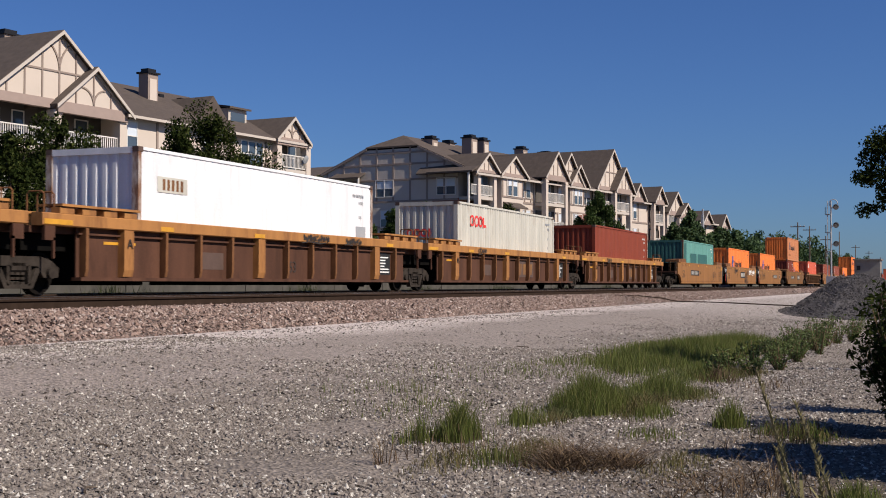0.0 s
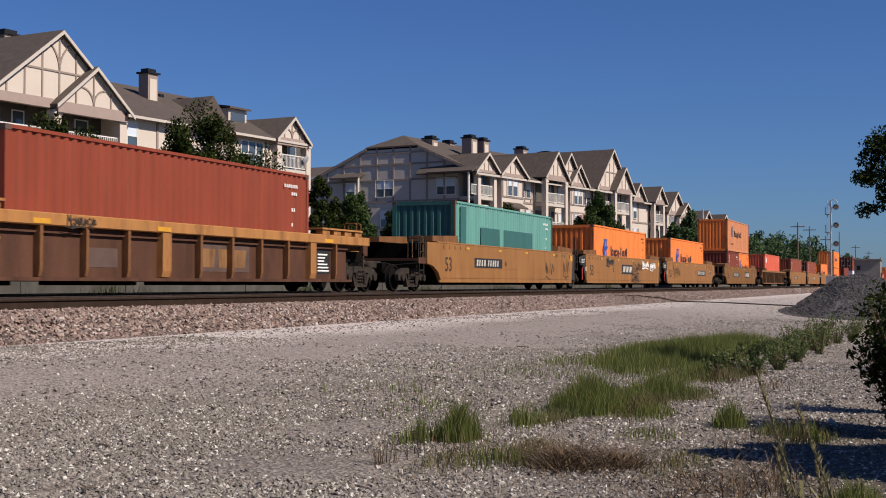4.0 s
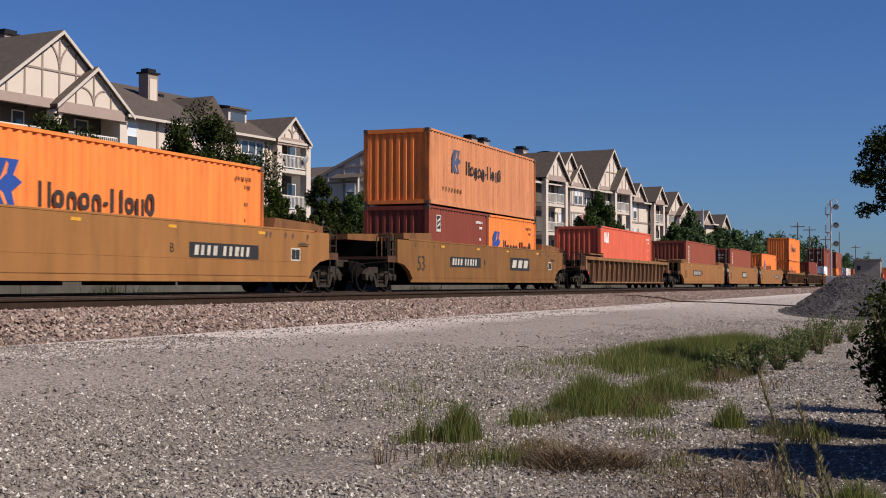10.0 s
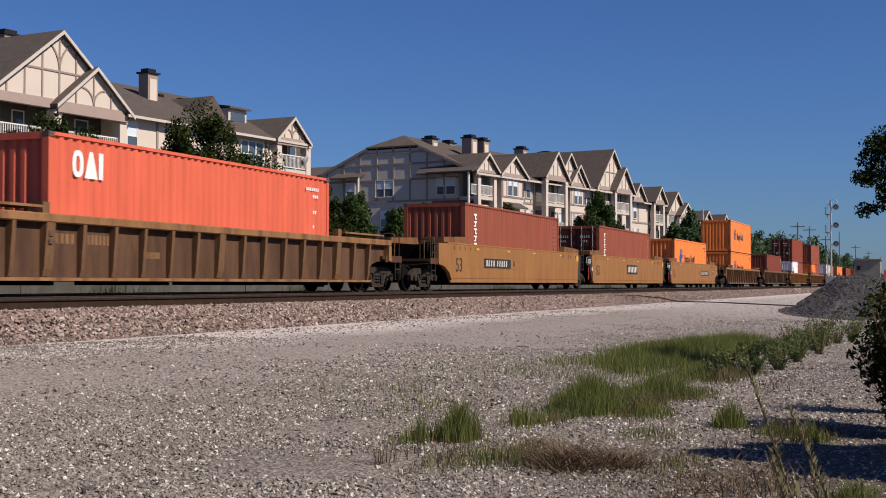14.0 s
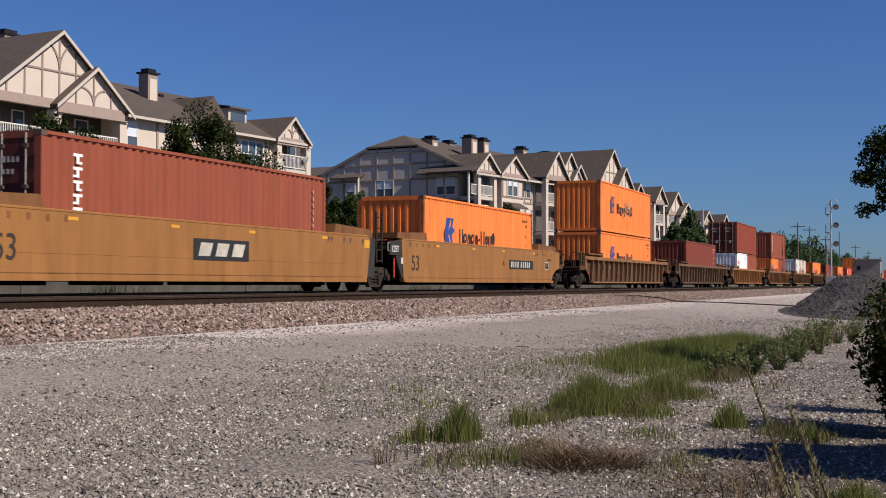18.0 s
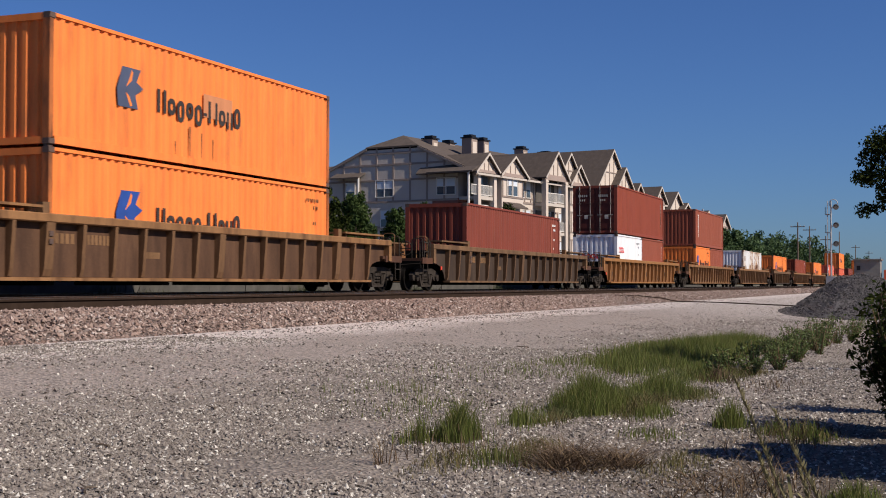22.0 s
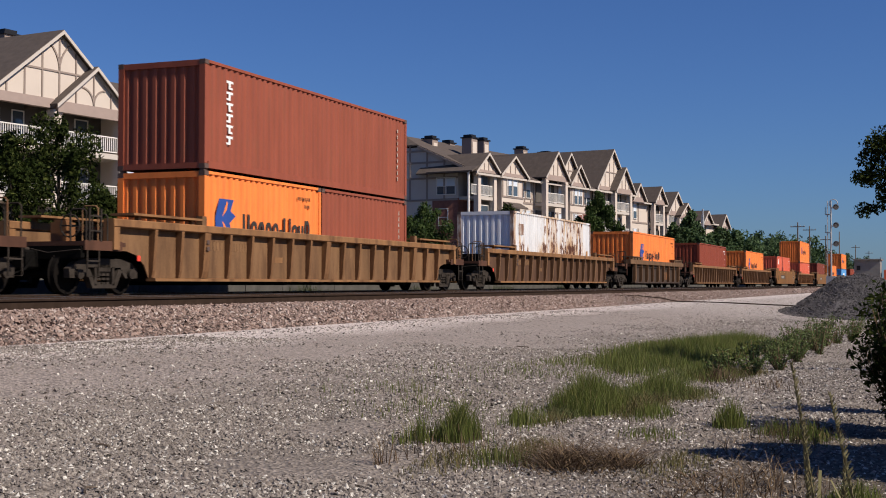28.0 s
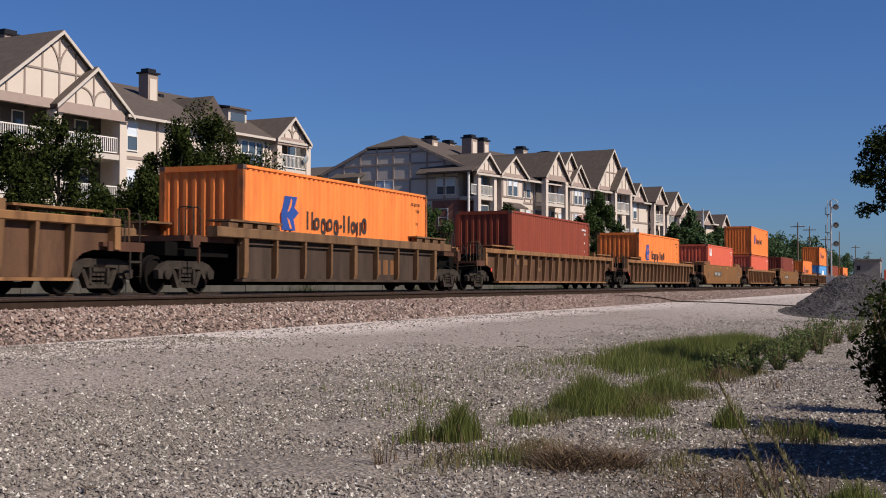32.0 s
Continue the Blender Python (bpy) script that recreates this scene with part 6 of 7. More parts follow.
    vents(b, [(x, 6.3, 14.3) for x in (19.5, 21.8, 24.2)] + [(-0.4, 4.5, 12.2 + 0.9 * k) for k in (0, 1, 2)])
    return b


near_building()


def square_off(b):
    """The end of the long building stands square to the tracks while its front runs at a slant: turn the end parts to suit."""
    def moved(x, y, z):
        if y <= 1.8 or x > 2.0:
            return (x, y, z)
        q = 1.8 + (y - 1.8) * 0.889
        return (x - 0.2 * (q - 1.8), q, 1.0 + (z - 1.0) * (1 - 0.0017 * (q - 1.8)))
    for ob in b.children:
        if ob.name.split(".")[0] == "window":
            m = ob.matrix_basis
            if m.translation.x < -0.3 and m.translation.y > 1.8:
                ob.matrix_basis = pose(*moved(*m.translation), 0, 0, -90 + 11.3)
        elif ob.data.users == 1:
            for v in ob.data.vertices:
                v.co = moved(*v.co)


def long_building():
    b = thing("apartment_building", "long half-timbered apartment building with repeated gables", "building", pose(110.56, 39.83, 0, 0, 0, -11.0), group="apartment buildings")
    gz = 0.6
    part("wall", Build().box(3.2, 34.2, 0.4, 18.2, gz, 11.3), M_STUCCO, b, "cream stucco wall")
    part("end_wall", Build().prism([(1.8, gz), (18.2, gz), (18.2, 11.3), (12.1, 13.88), (6.1, 13.88), (1.8, 12.02)], "x", -0.3, 3.2), M_SHADE_WALL, b, "stucco end wall toned down for shade, with timber grid")
    part("brick_base", Build().box(-0.36, 3.1, 1.78, 4.6, gz, 8.95), M_BRICK, b, "red-brown brick lower storeys")
    # timber grid of the end wall
    for y in (3.3, 5.2, 7.1, 9.0, 10.9, 12.8, 14.7, 16.6):
        top = min(14.2, 11.4 + 0.45 * min(y, 18.2 - y) )
        part("timber_strip", Build().box(-0.36, -0.3, y - 0.09, y + 0.09, 8.8, top), M_TIMBER, b)
    for z, y0, y1 in ((10.9, 1.8, 18.2), (12.4, 3.2, 15.9), (13.5, 5.2, 13.4), (8.85, 1.8, 18.2), (6.4, 4.6, 18.2)):
        part("timber_strip", Build().box(-0.37, -0.3, y0, y1, z - 0.09, z + 0.09), M_TIMBER, b)
    part("porch_roof", slope_slab(Build(), (-1.5, 12.2, 11.25), (-1.5, 15.6, 11.25), (-0.3, 15.6, 11.75), (-0.3, 12.2, 11.75)), M_ROOF, b, "small shingled porch roof")
    part("porch_roof", slope_slab(Build(), (-1.6, -0.5, 11.35), (-1.6, 4.5, 11.35), (-0.3, 4.5, 11.9), (-0.3, -0.5, 11.9)), M_ROOF, b, "small shingled porch roof")
    for y, z in ((9.5, 10.1), (10.5, 10.1), (13.9, 10.0), (3.6, 10.1), (2.6, 10.1), (9.9, 7.2), (3.4, 7.2)):
        window(b, 0, 0, 0.85, 1.5, at=pose(-0.33, y, z, 0, 0, -90))
    part("downpipe", Build().rod((-1.4, 0.0, gz), (-1.4, 0.0, 11.3), 0.11), M_WHITE_TRIM, b, "white downpipe")
    part("downpipe", Build().rod((-1.3, 12.3, 8.8), (-1.3, 12.3, 11.2), 0.1), M_WHITE_TRIM, b, "white downpipe")
    for zf in (3.3, 6.2, 9.1):
        part("timber_strip", Build().box(3.3, 34.2, 0.34, 0.4, zf - 0.2, zf), M_TIMBER, b)
        for x0, x1, y in ((-0.1, 3.0, -0.2), (11.9, 16.4, -0.9), (25.0, 28.6, -0.3), (29.0, 33.0, -0.7)):
            part("balcony_floor", Build().box(x0, x1, y, 2.0, zf - 0.3, zf), M_TRIM, b, "pale balcony slab edge")
            railing(b, x0 + 0.45, x1 - 0.4, y + 0.05, zf)
            # dark panel on the wall, painted as the shade of a recess
            part("recess_wall", Build().box(x0 + 0.3, x1 - 0.3, 0.3, 0.38, zf, zf + 2.2), M_BALC, b, "dark panel painted as the shade of a balcony recess")
            window(b, (x0 + x1) / 2 + 0.4, zf + 1.1, 1.3, 2.0, 0.29, blind=0)
        railing(b, -1.2, -0.2, -0.15, zf)
        for x in (4.4, 9.3, 10.6):
            window(b, x, zf + 1.25, 0.8, 1.6, 0.38)
        for x in (5.4, 6.5):
            window(b, x, zf + 1.3, 0.85, 1.9, -0.42, blind=1)
        for x in (17.6, 18.6, 23.2, 24.2):
            window(b, x, zf + 1.25, 0.85, 1.8, 0.38, blind=1)
        for x in (19.7, 20.8):
            window(b, x, zf + 1.2, 0.85, 1.8, -0.32)
        for x in (3.4, 3.9, 5.0, 8.6, 9.9, 11.2, 11.7, 17.0, 18.1, 22.3, 23.7, 24.7):
            part("timber_strip", Build().box(x - 0.09, x + 0.09, 0.335, 0.4, zf, zf + 2.1), M_TIMBER, b)
    part("bay", Build().box(4.0, 8.2, -0.4, 0.4, 8.0, 11.5), M_STUCCO, b, "projecting stucco window bay")
    part("bay", Build().box(18.6, 21.9, -0.3, 0.4, gz, 11.6), M_STUCCO, b, "projecting stucco window bay")
    part("bay_base", Build().box(20.2, 22.4, -0.36, 0.4, gz, 8.4), M_BRICK, b, "red-brown brick bay")
    for zf in (3.3, 6.2, 9.1):
        for x0, x1 in ((3.5, 4.0), (8.4, 11.7), (16.5, 18.4), (22.2, 24.8)):
            for dz in (0.38, 2.12):
                part("timber_strip", Build().box(x0, x1, 0.33, 0.4, zf + dz - 0.07, zf + dz + 0.07), M_TIMBER, b)
        for x0, x1, y in ((4.05, 8.15, -0.4), (18.65, 21.85, -0.3)):
            if zf > 8 or x0 > 10:
                for dz in (0.2, 2.28):
                    part("timber_strip", Build().box(x0, x1, y - 0.06, y, zf + dz - 0.08, zf + dz + 0.08), M_TIMBER, b)
                for k in range(5):
                    xx = x0 + 0.12 + (x1 - x0 - 0.24) * k / 4
                    part("timber_strip", Build().box(xx - 0.07, xx + 0.07, y - 0.055, y, zf + 0.2, zf + 2.28), M_TIMBER, b)
    part("entrance_awning", slope_slab(Build(), (4.2, -1.3, 8.3), (7.6, -1.3, 8.3), (7.6, -0.4, 8.8), (4.2, -0.4, 8.8)), M_ROOF, b, "small shingled awning")
    for x, y in ((0.0, -0.1), (2.9, -0.1), (12.0, -0.8), (16.3, -0.8), (25.0, -0.2), (28.8, -0.6), (32.9, -0.6)):
        post(b, x, y, gz, 11.4, 0.5)
    gable(b, 1.3, 2.0, 11.5, 13.1, -0.3, 6.0, strips=4, arch=False, mid=0.0)
    gable(b, 6.05, 2.4, 11.5, 13.2, -0.45, 6.0, strips=4, arch=False, mid=0.0)
    gable(b, 14.1, 2.35, 11.9, 14.3, -0.9, 9.0, strips=4, arch=False, mid=0.0)
    gable(b, 18.4, 2.9, 11.6, 14.6, -0.2, 9.0, strips=5, arch=False, mid=0.4)
    gable(b, 20.2, 1.95, 11.6, 13.5, -0.4, 6.0, strips=3, arch=False, mid=0.0)
    gable(b, 29.0, 4.0, 11.7, 15.9, -0.2, 9.0, strips=6, arch=False, mid=0.4)
    gable(b, 30.9, 2.3, 11.6, 14.0, -0.8, 6.0, strips=4, arch=False, mid=0.0)
    # main roof with a clipped end
    five = lambda pts: Build().loft([[(x, y, z - 0.14) for x, y, z in pts], pts])
    q = five([(-0.42, -0.6, 11.2), (34.5, -0.6, 11.2), (34.5, 9.1, 15.35), (1.6, 9.1, 15.35), (-0.42, 6.2, 14.11)])
    part("roof_slope", q, M_ROOF, b, "brown-grey shingle roof slope")
    q = five([(34.5, 18.8, 11.2), (-0.42, 18.8, 11.2), (-0.42, 12.0, 14.11), (1.6, 9.1, 15.35), (34.5, 9.1, 15.35)])
    part("roof_slope", q, M_ROOF, b, "brown-grey shingle roof slope")
    q = Build().poly([(-0.44, 6.2, 14.15), (-0.44, 12.1, 14.15), (1.6, 9.1, 15.4)]).poly([(-0.44, 6.2, 14.0), (-0.44, 12.1, 14.0), (1.6, 9.1, 15.2)])
    q.poly([(-0.44, 6.2, 14.0), (-0.44, 12.1, 14.0), (-0.44, 12.1, 14.15), (-0.44, 6.2, 14.15)])
    part("roof_hip", q, M_ROOF, b, "clipped gable end of the roof")
    for s, y0 in ((1, -0.6), (-1, 18.8)):
        part("rake_board", Build().prism([(y0, 10.9), (y0, 11.12), (9.1 - s * 2.9, 14.05), (9.1 - s * 2.9, 13.83)], "x", -0.48, -0.36), M_TIMBER, b, "taupe rake board")
    part("fascia", Build().box(-0.9, 34.4, -0.66, -0.58, 11.0, 11.18), M_TRIM, b, "pale eaves board")
    # cream chimneys; the taupe sides carry their shade, the panel the sunlit front
    for x, y, z1, w in ((5.4, 4.0, 15.15, 1.1), (7.7, 4.0, 15.1, 1.0), (3.0, 7.0, 15.0, 1.0), (8.6, 8.5, 15.2, 1.0), (21.2, 7.0, 15.65, 1.0), (25.2, 6.0, 15.4, 1.2), (29.0, 8.5, 15.8, 1.0)):
        chimney(b, x, y, 12.5, z1, w, 1.1, True)
    vents(b, [(x, 6.2, 14.15) for x in (10.0, 12.5, 15.5, 22.5, 25.0, 26.5)])
    part("side_roof", slope_slab(Build(), (-0.9, 18.6, 11.35), (-0.9, 22.6, 11.35), (2.5, 22.0, 12.9), (2.5, 18.0, 12.9)), M_ROOF, b, "low shingled roof beside the end wall")
    part("side_wall", Build().box(-0.2, 3.0, 18.3, 21.8, gz, 11.3), M_SHADE_WALL, b, "stucco side wall toned down for shade")
    square_off(b)
    return b


long_building()


def far_building(x0, segs, eave, ridge, deep, pitch_label):
    b = thing("apartment_building", pitch_label, "building", pose(110.56, 39.83, 0, 0, 0, -11.0), group="apartment buildings")
    x1 = segs[-1][0] + segs[-1][1]
    part("wall", Build().box(x0, x1, 0.4, deep, 0.6, eave), M_STUCCO, b, "cream stucco wall")
    for zf in (eave - 2.3, eave - 5.2, eave - 8.1):
        part("timber_strip", Build().box(x0, x1, 0.34, 0.4, zf - 0.2, zf), M_TIMBER, b)
        for i, (xc, half, zb, zp, y, balc) in enumerate(segs):
            if balc:
                part("balcony_floor", Build().box(xc - half, xc + half, y, 0.4, zf - 0.3, zf), M_TRIM, b, "pale balcony slab edge")
                # recess shade as a dark panel just proud of the wall
                part("recess_wall", Build().box(xc - half + 0.3, xc + half - 0.3, 0.3, 0.39, zf, zf + 2.2), M_BALC, b, "dark panel painted as the shade of a balcony recess")
                railing(b, xc - half + 0.3, xc + half - 0.3, y + 0.05, zf)
            else:
                for dx in (-0.6, 0.6):
                    window(b, xc + dx, zf + 1.2, 0.85, 1.7, 0.38, blind=1)
            for dx in (-half, half):
                part("timber_strip", Build().box(xc + dx - 0.12, xc + dx + 0.12, 0.33, 0.4, zf, zf + 2.1), M_TIMBER, b)
    for xc, half, zb, zp, y, balc in segs:
        gable(b, xc, half, zb, zp, y, deep * 0.5, strips=3, arch=False, mid=0.0)
        if balc:
            post(b, xc - half + 0.2, y + 0.2, 0.6, zb, 0.45)
            post(b, xc + half - 0.2, y + 0.2, 0.6, zb, 0.45)
    roof_main(b, x0 - 0.4, x1 + 0.4, -0.2, deep * 0.5, deep + 0.5, eave, ridge, 2.0, 3.0)
    return b


far_building(34.6, [(36.0, 1.6, 11.0, 12.6, -0.3, False), (42.1, 1.6, 11.0, 12.6, -0.4, True), (47.2, 2.7, 9.9, 12.3, -0.4, True), (49.2, 2.0, 9.6, 11.0, -0.9, True)], 10.6, 12.6, 14.0, "further half-timbered apartment wing with small gables")
far_building(55.0, [(58.0, 1.5, 9.2, 10.5, -0.3, False), (64.3, 1.5, 8.8, 10.3, -0.4, True)], 9.0, 10.4, 10.0, "small cream apartment wing among trees")

# ---- low concrete kerb behind the tracks ----
M_KERB = shade("stained grey concrete", (0.066, 0.061, 0.053), rough=0.95, var=0.3, scale=1.6, fine=30, bump=0.3, dirt=(0.04, 0.038, 0.033), dirt_amt=0.7, dirt_scale=1.1, streak=0.12)
kerb = thing("kerb_wall", "low stained grey concrete kerb behind the tracks", "kerb", kind="structure")
kerb_mesh = Build().chamfer(-1.19, 1.19, -0.12, 0.12, 0.25, 0.98, 0.02).mesh("concrete_block", M_KERB)
for i in range(52):
    part("concrete_block", kerb_mesh, None, kerb, at=pose(10 + i * 2.4, 23.3 + 0.012 * math.sin(i * 2.3), 0.1 + 0.012 * math.sin(i * 1.7)))

# ---- trackside fixtures ----
def signal_mast(x, y):
    m = thing("signal_mast", "tall galvanised railway signal mast with round heads", "signal", pose(x, y, 0.35))
    part("base_cabinet", Build().chamfer(-0.6, 0.6, -0.5, 0.5, 0, 1.5, 0.05), M_GALV, m, "pale grey steel cabinet")
    part("mast", Build().rod((0, 0, 1.5), (0, 0, 9.6), 0.095, 0.08, 10), M_GALV, m)
    b = Build()
    for k in (-0.2, 0.2):
        b.rod((-0.1 + k, 0.36, 0), (-0.1 + k, 0.36, 9.6), 0.03)
    for k in range(30):
        b.rod((-0.3, 0.36, 0.4 + k * 0.31), (0.1, 0.36, 0.4 + k * 0.31), 0.02)
    part("ladder", b, M_GALV, m, "galvanised ladder")
    for z in (5.0, 7.0, 8.95):
        h = part("signal_head", Build().rod((-0.05, -0.52, z), (0.35, -0.52, z), 0.22, 0.22, 14), M_CAP, m, "black signal lamp housing")
        part("target_disc", Build().rod((-0.09, -0.52, z), (-0.05, -0.52, z), 0.31, 0.31, 22), M_CONCRETE, h, "grey round backing disc")
        part("hood", Build().tube([(-0.3, -0.52 + 0.2 * math.cos(a), z + 0.2 * math.sin(a)) for a in [-0.5 + i * 0.42 for i in range(10)]], 0.05), M_CAP, h, "black lamp hood")
        part("bracket", Build().bar((0, 0, z - 0.1), (0, -0.5, z - 0.1), 0.1, 0.1), M_GALV, h)
        part("service_platform", Build().box(-0.6, 0.3, 0.05, 0.55, z - 0.85, z - 0.78), M_GALV, m, "grey grated platform")
        part("platform_rail", Build().tube([(-0.6, 0.1, z - 0.8), (-0.6, 0.55, z - 0.8), (-0.6, 0.55, z), (0.3, 0.55, z), (0.3, 0.55, z - 0.8)], 0.025), M_CAP, m, "dark platform guard rail")
    part("guard_hoop", Build().tube([(0.0, -0.25 + 0.45 * math.cos(a), 9.35 + 0.42 * math.sin(a)) for a in [i * 0.5236 for i in range(13)]], 0.05), M_GALV, m, "round guard hoop at the top")
    return m


signal_mast(143.0, 11.0)


def utility_pole(x, y, h, arms=1):
    p = thing("utility_pole", "weathered timber utility pole with crossarm", "utility pole", pose(x, y, 0.4), group="poles along the line")
    part("pole", Build().rod((0, 0, 0), (0, 0, h), 0.17, 0.11, 8), M_POLE, p)
    for k in range(arms):
        a = part("crossarm", Build().box(-0.07, 0.07, -1.3, 1.3, h - 0.9 - k * 0.9, h - 0.75 - k * 0.9), M_POLE, p)
        for q in (-1.2, -0.5, 0.5, 1.2):
            part("insulator", cached(("insulator",), M_GALV, lambda: Build().rod((0, 0, 0), (0, 0, 0.2), 0.06)), None, a, at=pose(0, q, h - 0.75 - k * 0.9))
    return p


for x, y, h, n in ((247, 25, 12.2, 1), (270, 25, 12.5, 1), (309, 25, 11.8, 1), (352, 25, 14.5, 0), (420, 25, 13.0, 1), (500, 25, 13.0, 1), (620, 26, 13, 1), (760, 27, 13, 1)):
    utility_pole(x, y, h, n)
lp = thing("light_pole", "slim pale grey lighting pole behind the train", "light pole", pose(162, 28, 0.7))
part("pole", Build().rod((0, 0, 0), (0, 0, 9.8), 0.16, 0.1, 10), M_GALV, lp)
part("antenna", Build().box(-0.3, 0.3, -0.12, 0.12, 7.0, 9.0), M_GALV, lp, "pale panel on the pole")

shed = thing("trackside_shed", "small flat-roofed grey trackside equipment shed", "shed", pose(150, 7.6, 0.25))
part("wall", Build().box(-2.2, 2.2, -1.35, 1.35, 0, 3.4), M_CONCRETE, shed, "grey steel wall")
part("roof", Build().box(-2.4, 2.4, -1.5, 1.5, 3.4, 3.55), M_CONCRETE, shed, "flat grey roof")
part("door", Build().box(-2.24, -2.2, -0.5, 0.5, 0.1, 2.2), M_CONCRETE, shed)
part("vent", Build().box(-2.24, -2.2, 0.7, 1.1, 2.3, 2.8), M_CAP, shed)
far_box = solid("storage_box", Build().chamfer(-3, 3, -0.5, 0.5, 0, 2.4, 0.05), M_CORAL, "red steel storage box beside the yard", "storage box", pose(152, 5.4, 0.2))

# dark edging strip across the crossing
strip = [(50.4, 5.2), (50.2, 6.4), (50.0, 7.6), (49.8, 8.8), (49.6, 9.6)]
solid("edging_strip", Build().tube([(x, y, ground_z(x, y) + 0.03) for x, y in strip] + [(49.2, 10.1, 0.46), (47.5, 10.6, 0.56), (45.0, 10.9, 0.6)], 0.022, 8), M_RAIL, "dark low pipe lying across the dusty road", "pipe")


def heap_rise(f):
    """Steep flank and a broad flat crest; f: 0 in the middle, 1 at the foot."""
    return min(1.0, 1.5 * max(0.0, 1 - f))


def gravel_heap(cx, cy, rx, ry, h):
    b = Build()
    n, mrows = 40, 16
    rings = []
    for j in range(mrows + 1):
        f = j / mrows
        rings.append([(cx + rx * f * math.cos(a) * (1 + 0.12 * noise.noise(Vector((math.cos(a) * 2, math.sin(a) * 2, f)))), cy + ry * f * math.sin(a),
                       heap_rise(f) * h * (1 + 0.2 * noise.noise(Vector((cx + rx * f * math.cos(a), cy + ry * f * math.sin(a), 2)))) + ground_z(cx + rx * f * math.cos(a), cy + ry * f * math.sin(a)) - 0.04) for a in [6.28319 * i / n for i in range(n)]])
    b.loft(rings, cap=False)
    return solid("gravel_heap", b, M_PILE, "heap of dark grey crushed gravel", "gravel heap", kind="structure")


gravel_heap(46.0, 2.6, 9.0, 2.2, 1.12)
gravel_heap(45.0, -1.2, 9.5, 3.6, 1.06)
r_ = np.random.default_rng(9)
n_ = 60000
a_, f_ = r_.random(n_) * 6.283, 1.12 * np.sqrt(r_.random(n_))
hx, hy = 46 + 9.0 * f_ * np.cos(a_), 2.6 + 2.2 * f_ * np.sin(a_)
hx[::2], hy[::2] = 45 + 9.5 * f_[::2] * np.cos(a_[::2]), -1.2 + 3.6 * f_[::2] * np.sin(a_[::2])
mound = lambda cx, cy, rx, ry, h: h * np.minimum(1.0, 1.5 * np.maximum(0, 1 - np.sqrt(((hx - cx) / rx) ** 2 + ((hy - cy) / ry) ** 2)))
hz = np.maximum(mound(46.0, 2.6, 9.0, 2.2, 1.12), mound(45.0, -1.2, 9.5, 3.6, 1.06)) * np.array([1 + 0.2 * noise.noise(Vector((p, q, 2))) for p, q in zip(hx, hy)]) + np.array([ground_z(p, q) for p, q in zip(hx, hy)]) + 0.015
tagged(new("heap_stones", scatter("heap_stones", np.stack([hx, hy, hz], -1), 0.011 + 0.03 * r_.random(n_) ** 2, M_PILE_STONE, 8, 0.8, True)), "dark crushed stones on the heap", "gravel", kind="stuff")


# ---- plants ----
def leaf_cloud(centres, radii, count, size, seed, squash=0.8, droop=0.3):
    """Small leaf quads spread in uneven clumps; returns vertices and faces."""
    rng = np.random.default_rng(seed)
    c = np.asarray(centres, dtype=float)
    r = np.asarray(radii, dtype=float)
    w = r ** 2 / np.sum(r ** 2)
    k = rng.choice(len(c), count, p=w)
    d = rng.normal(0, 1, (count, 3))
    d /= np.linalg.norm(d, axis=1)[:, None]
    rad = rng.random(count) ** 0.45
    p = c[k] + d * (r[k] * rad)[:, None] * np.array([1, 1, squash])
    u = rng.normal(0, 1, (count, 3))
    u[:, 2] -= droop
    u /= np.linalg.norm(u, axis=1)[:, None]
    nrm = d + rng.normal(0, 0.7, (count, 3)) + np.array([0, 0, 0.4])
    v = np.cross(nrm, u)
    v /= np.maximum(1e-6, np.linalg.norm(v, axis=1))[:, None]
    s = size * (0.6 + 0.8 * rng.random(count))
    a, b_, cc, dd = p - u * s[:, None], p + v * (s * 0.45)[:, None], p + u * s[:, None], p - v * (s * 0.45)[:, None]
    vs = np.stack([a, b_, cc, dd], 1).reshape(-1, 3)
    return vs, np.arange(count * 4).reshape(-1, 4)


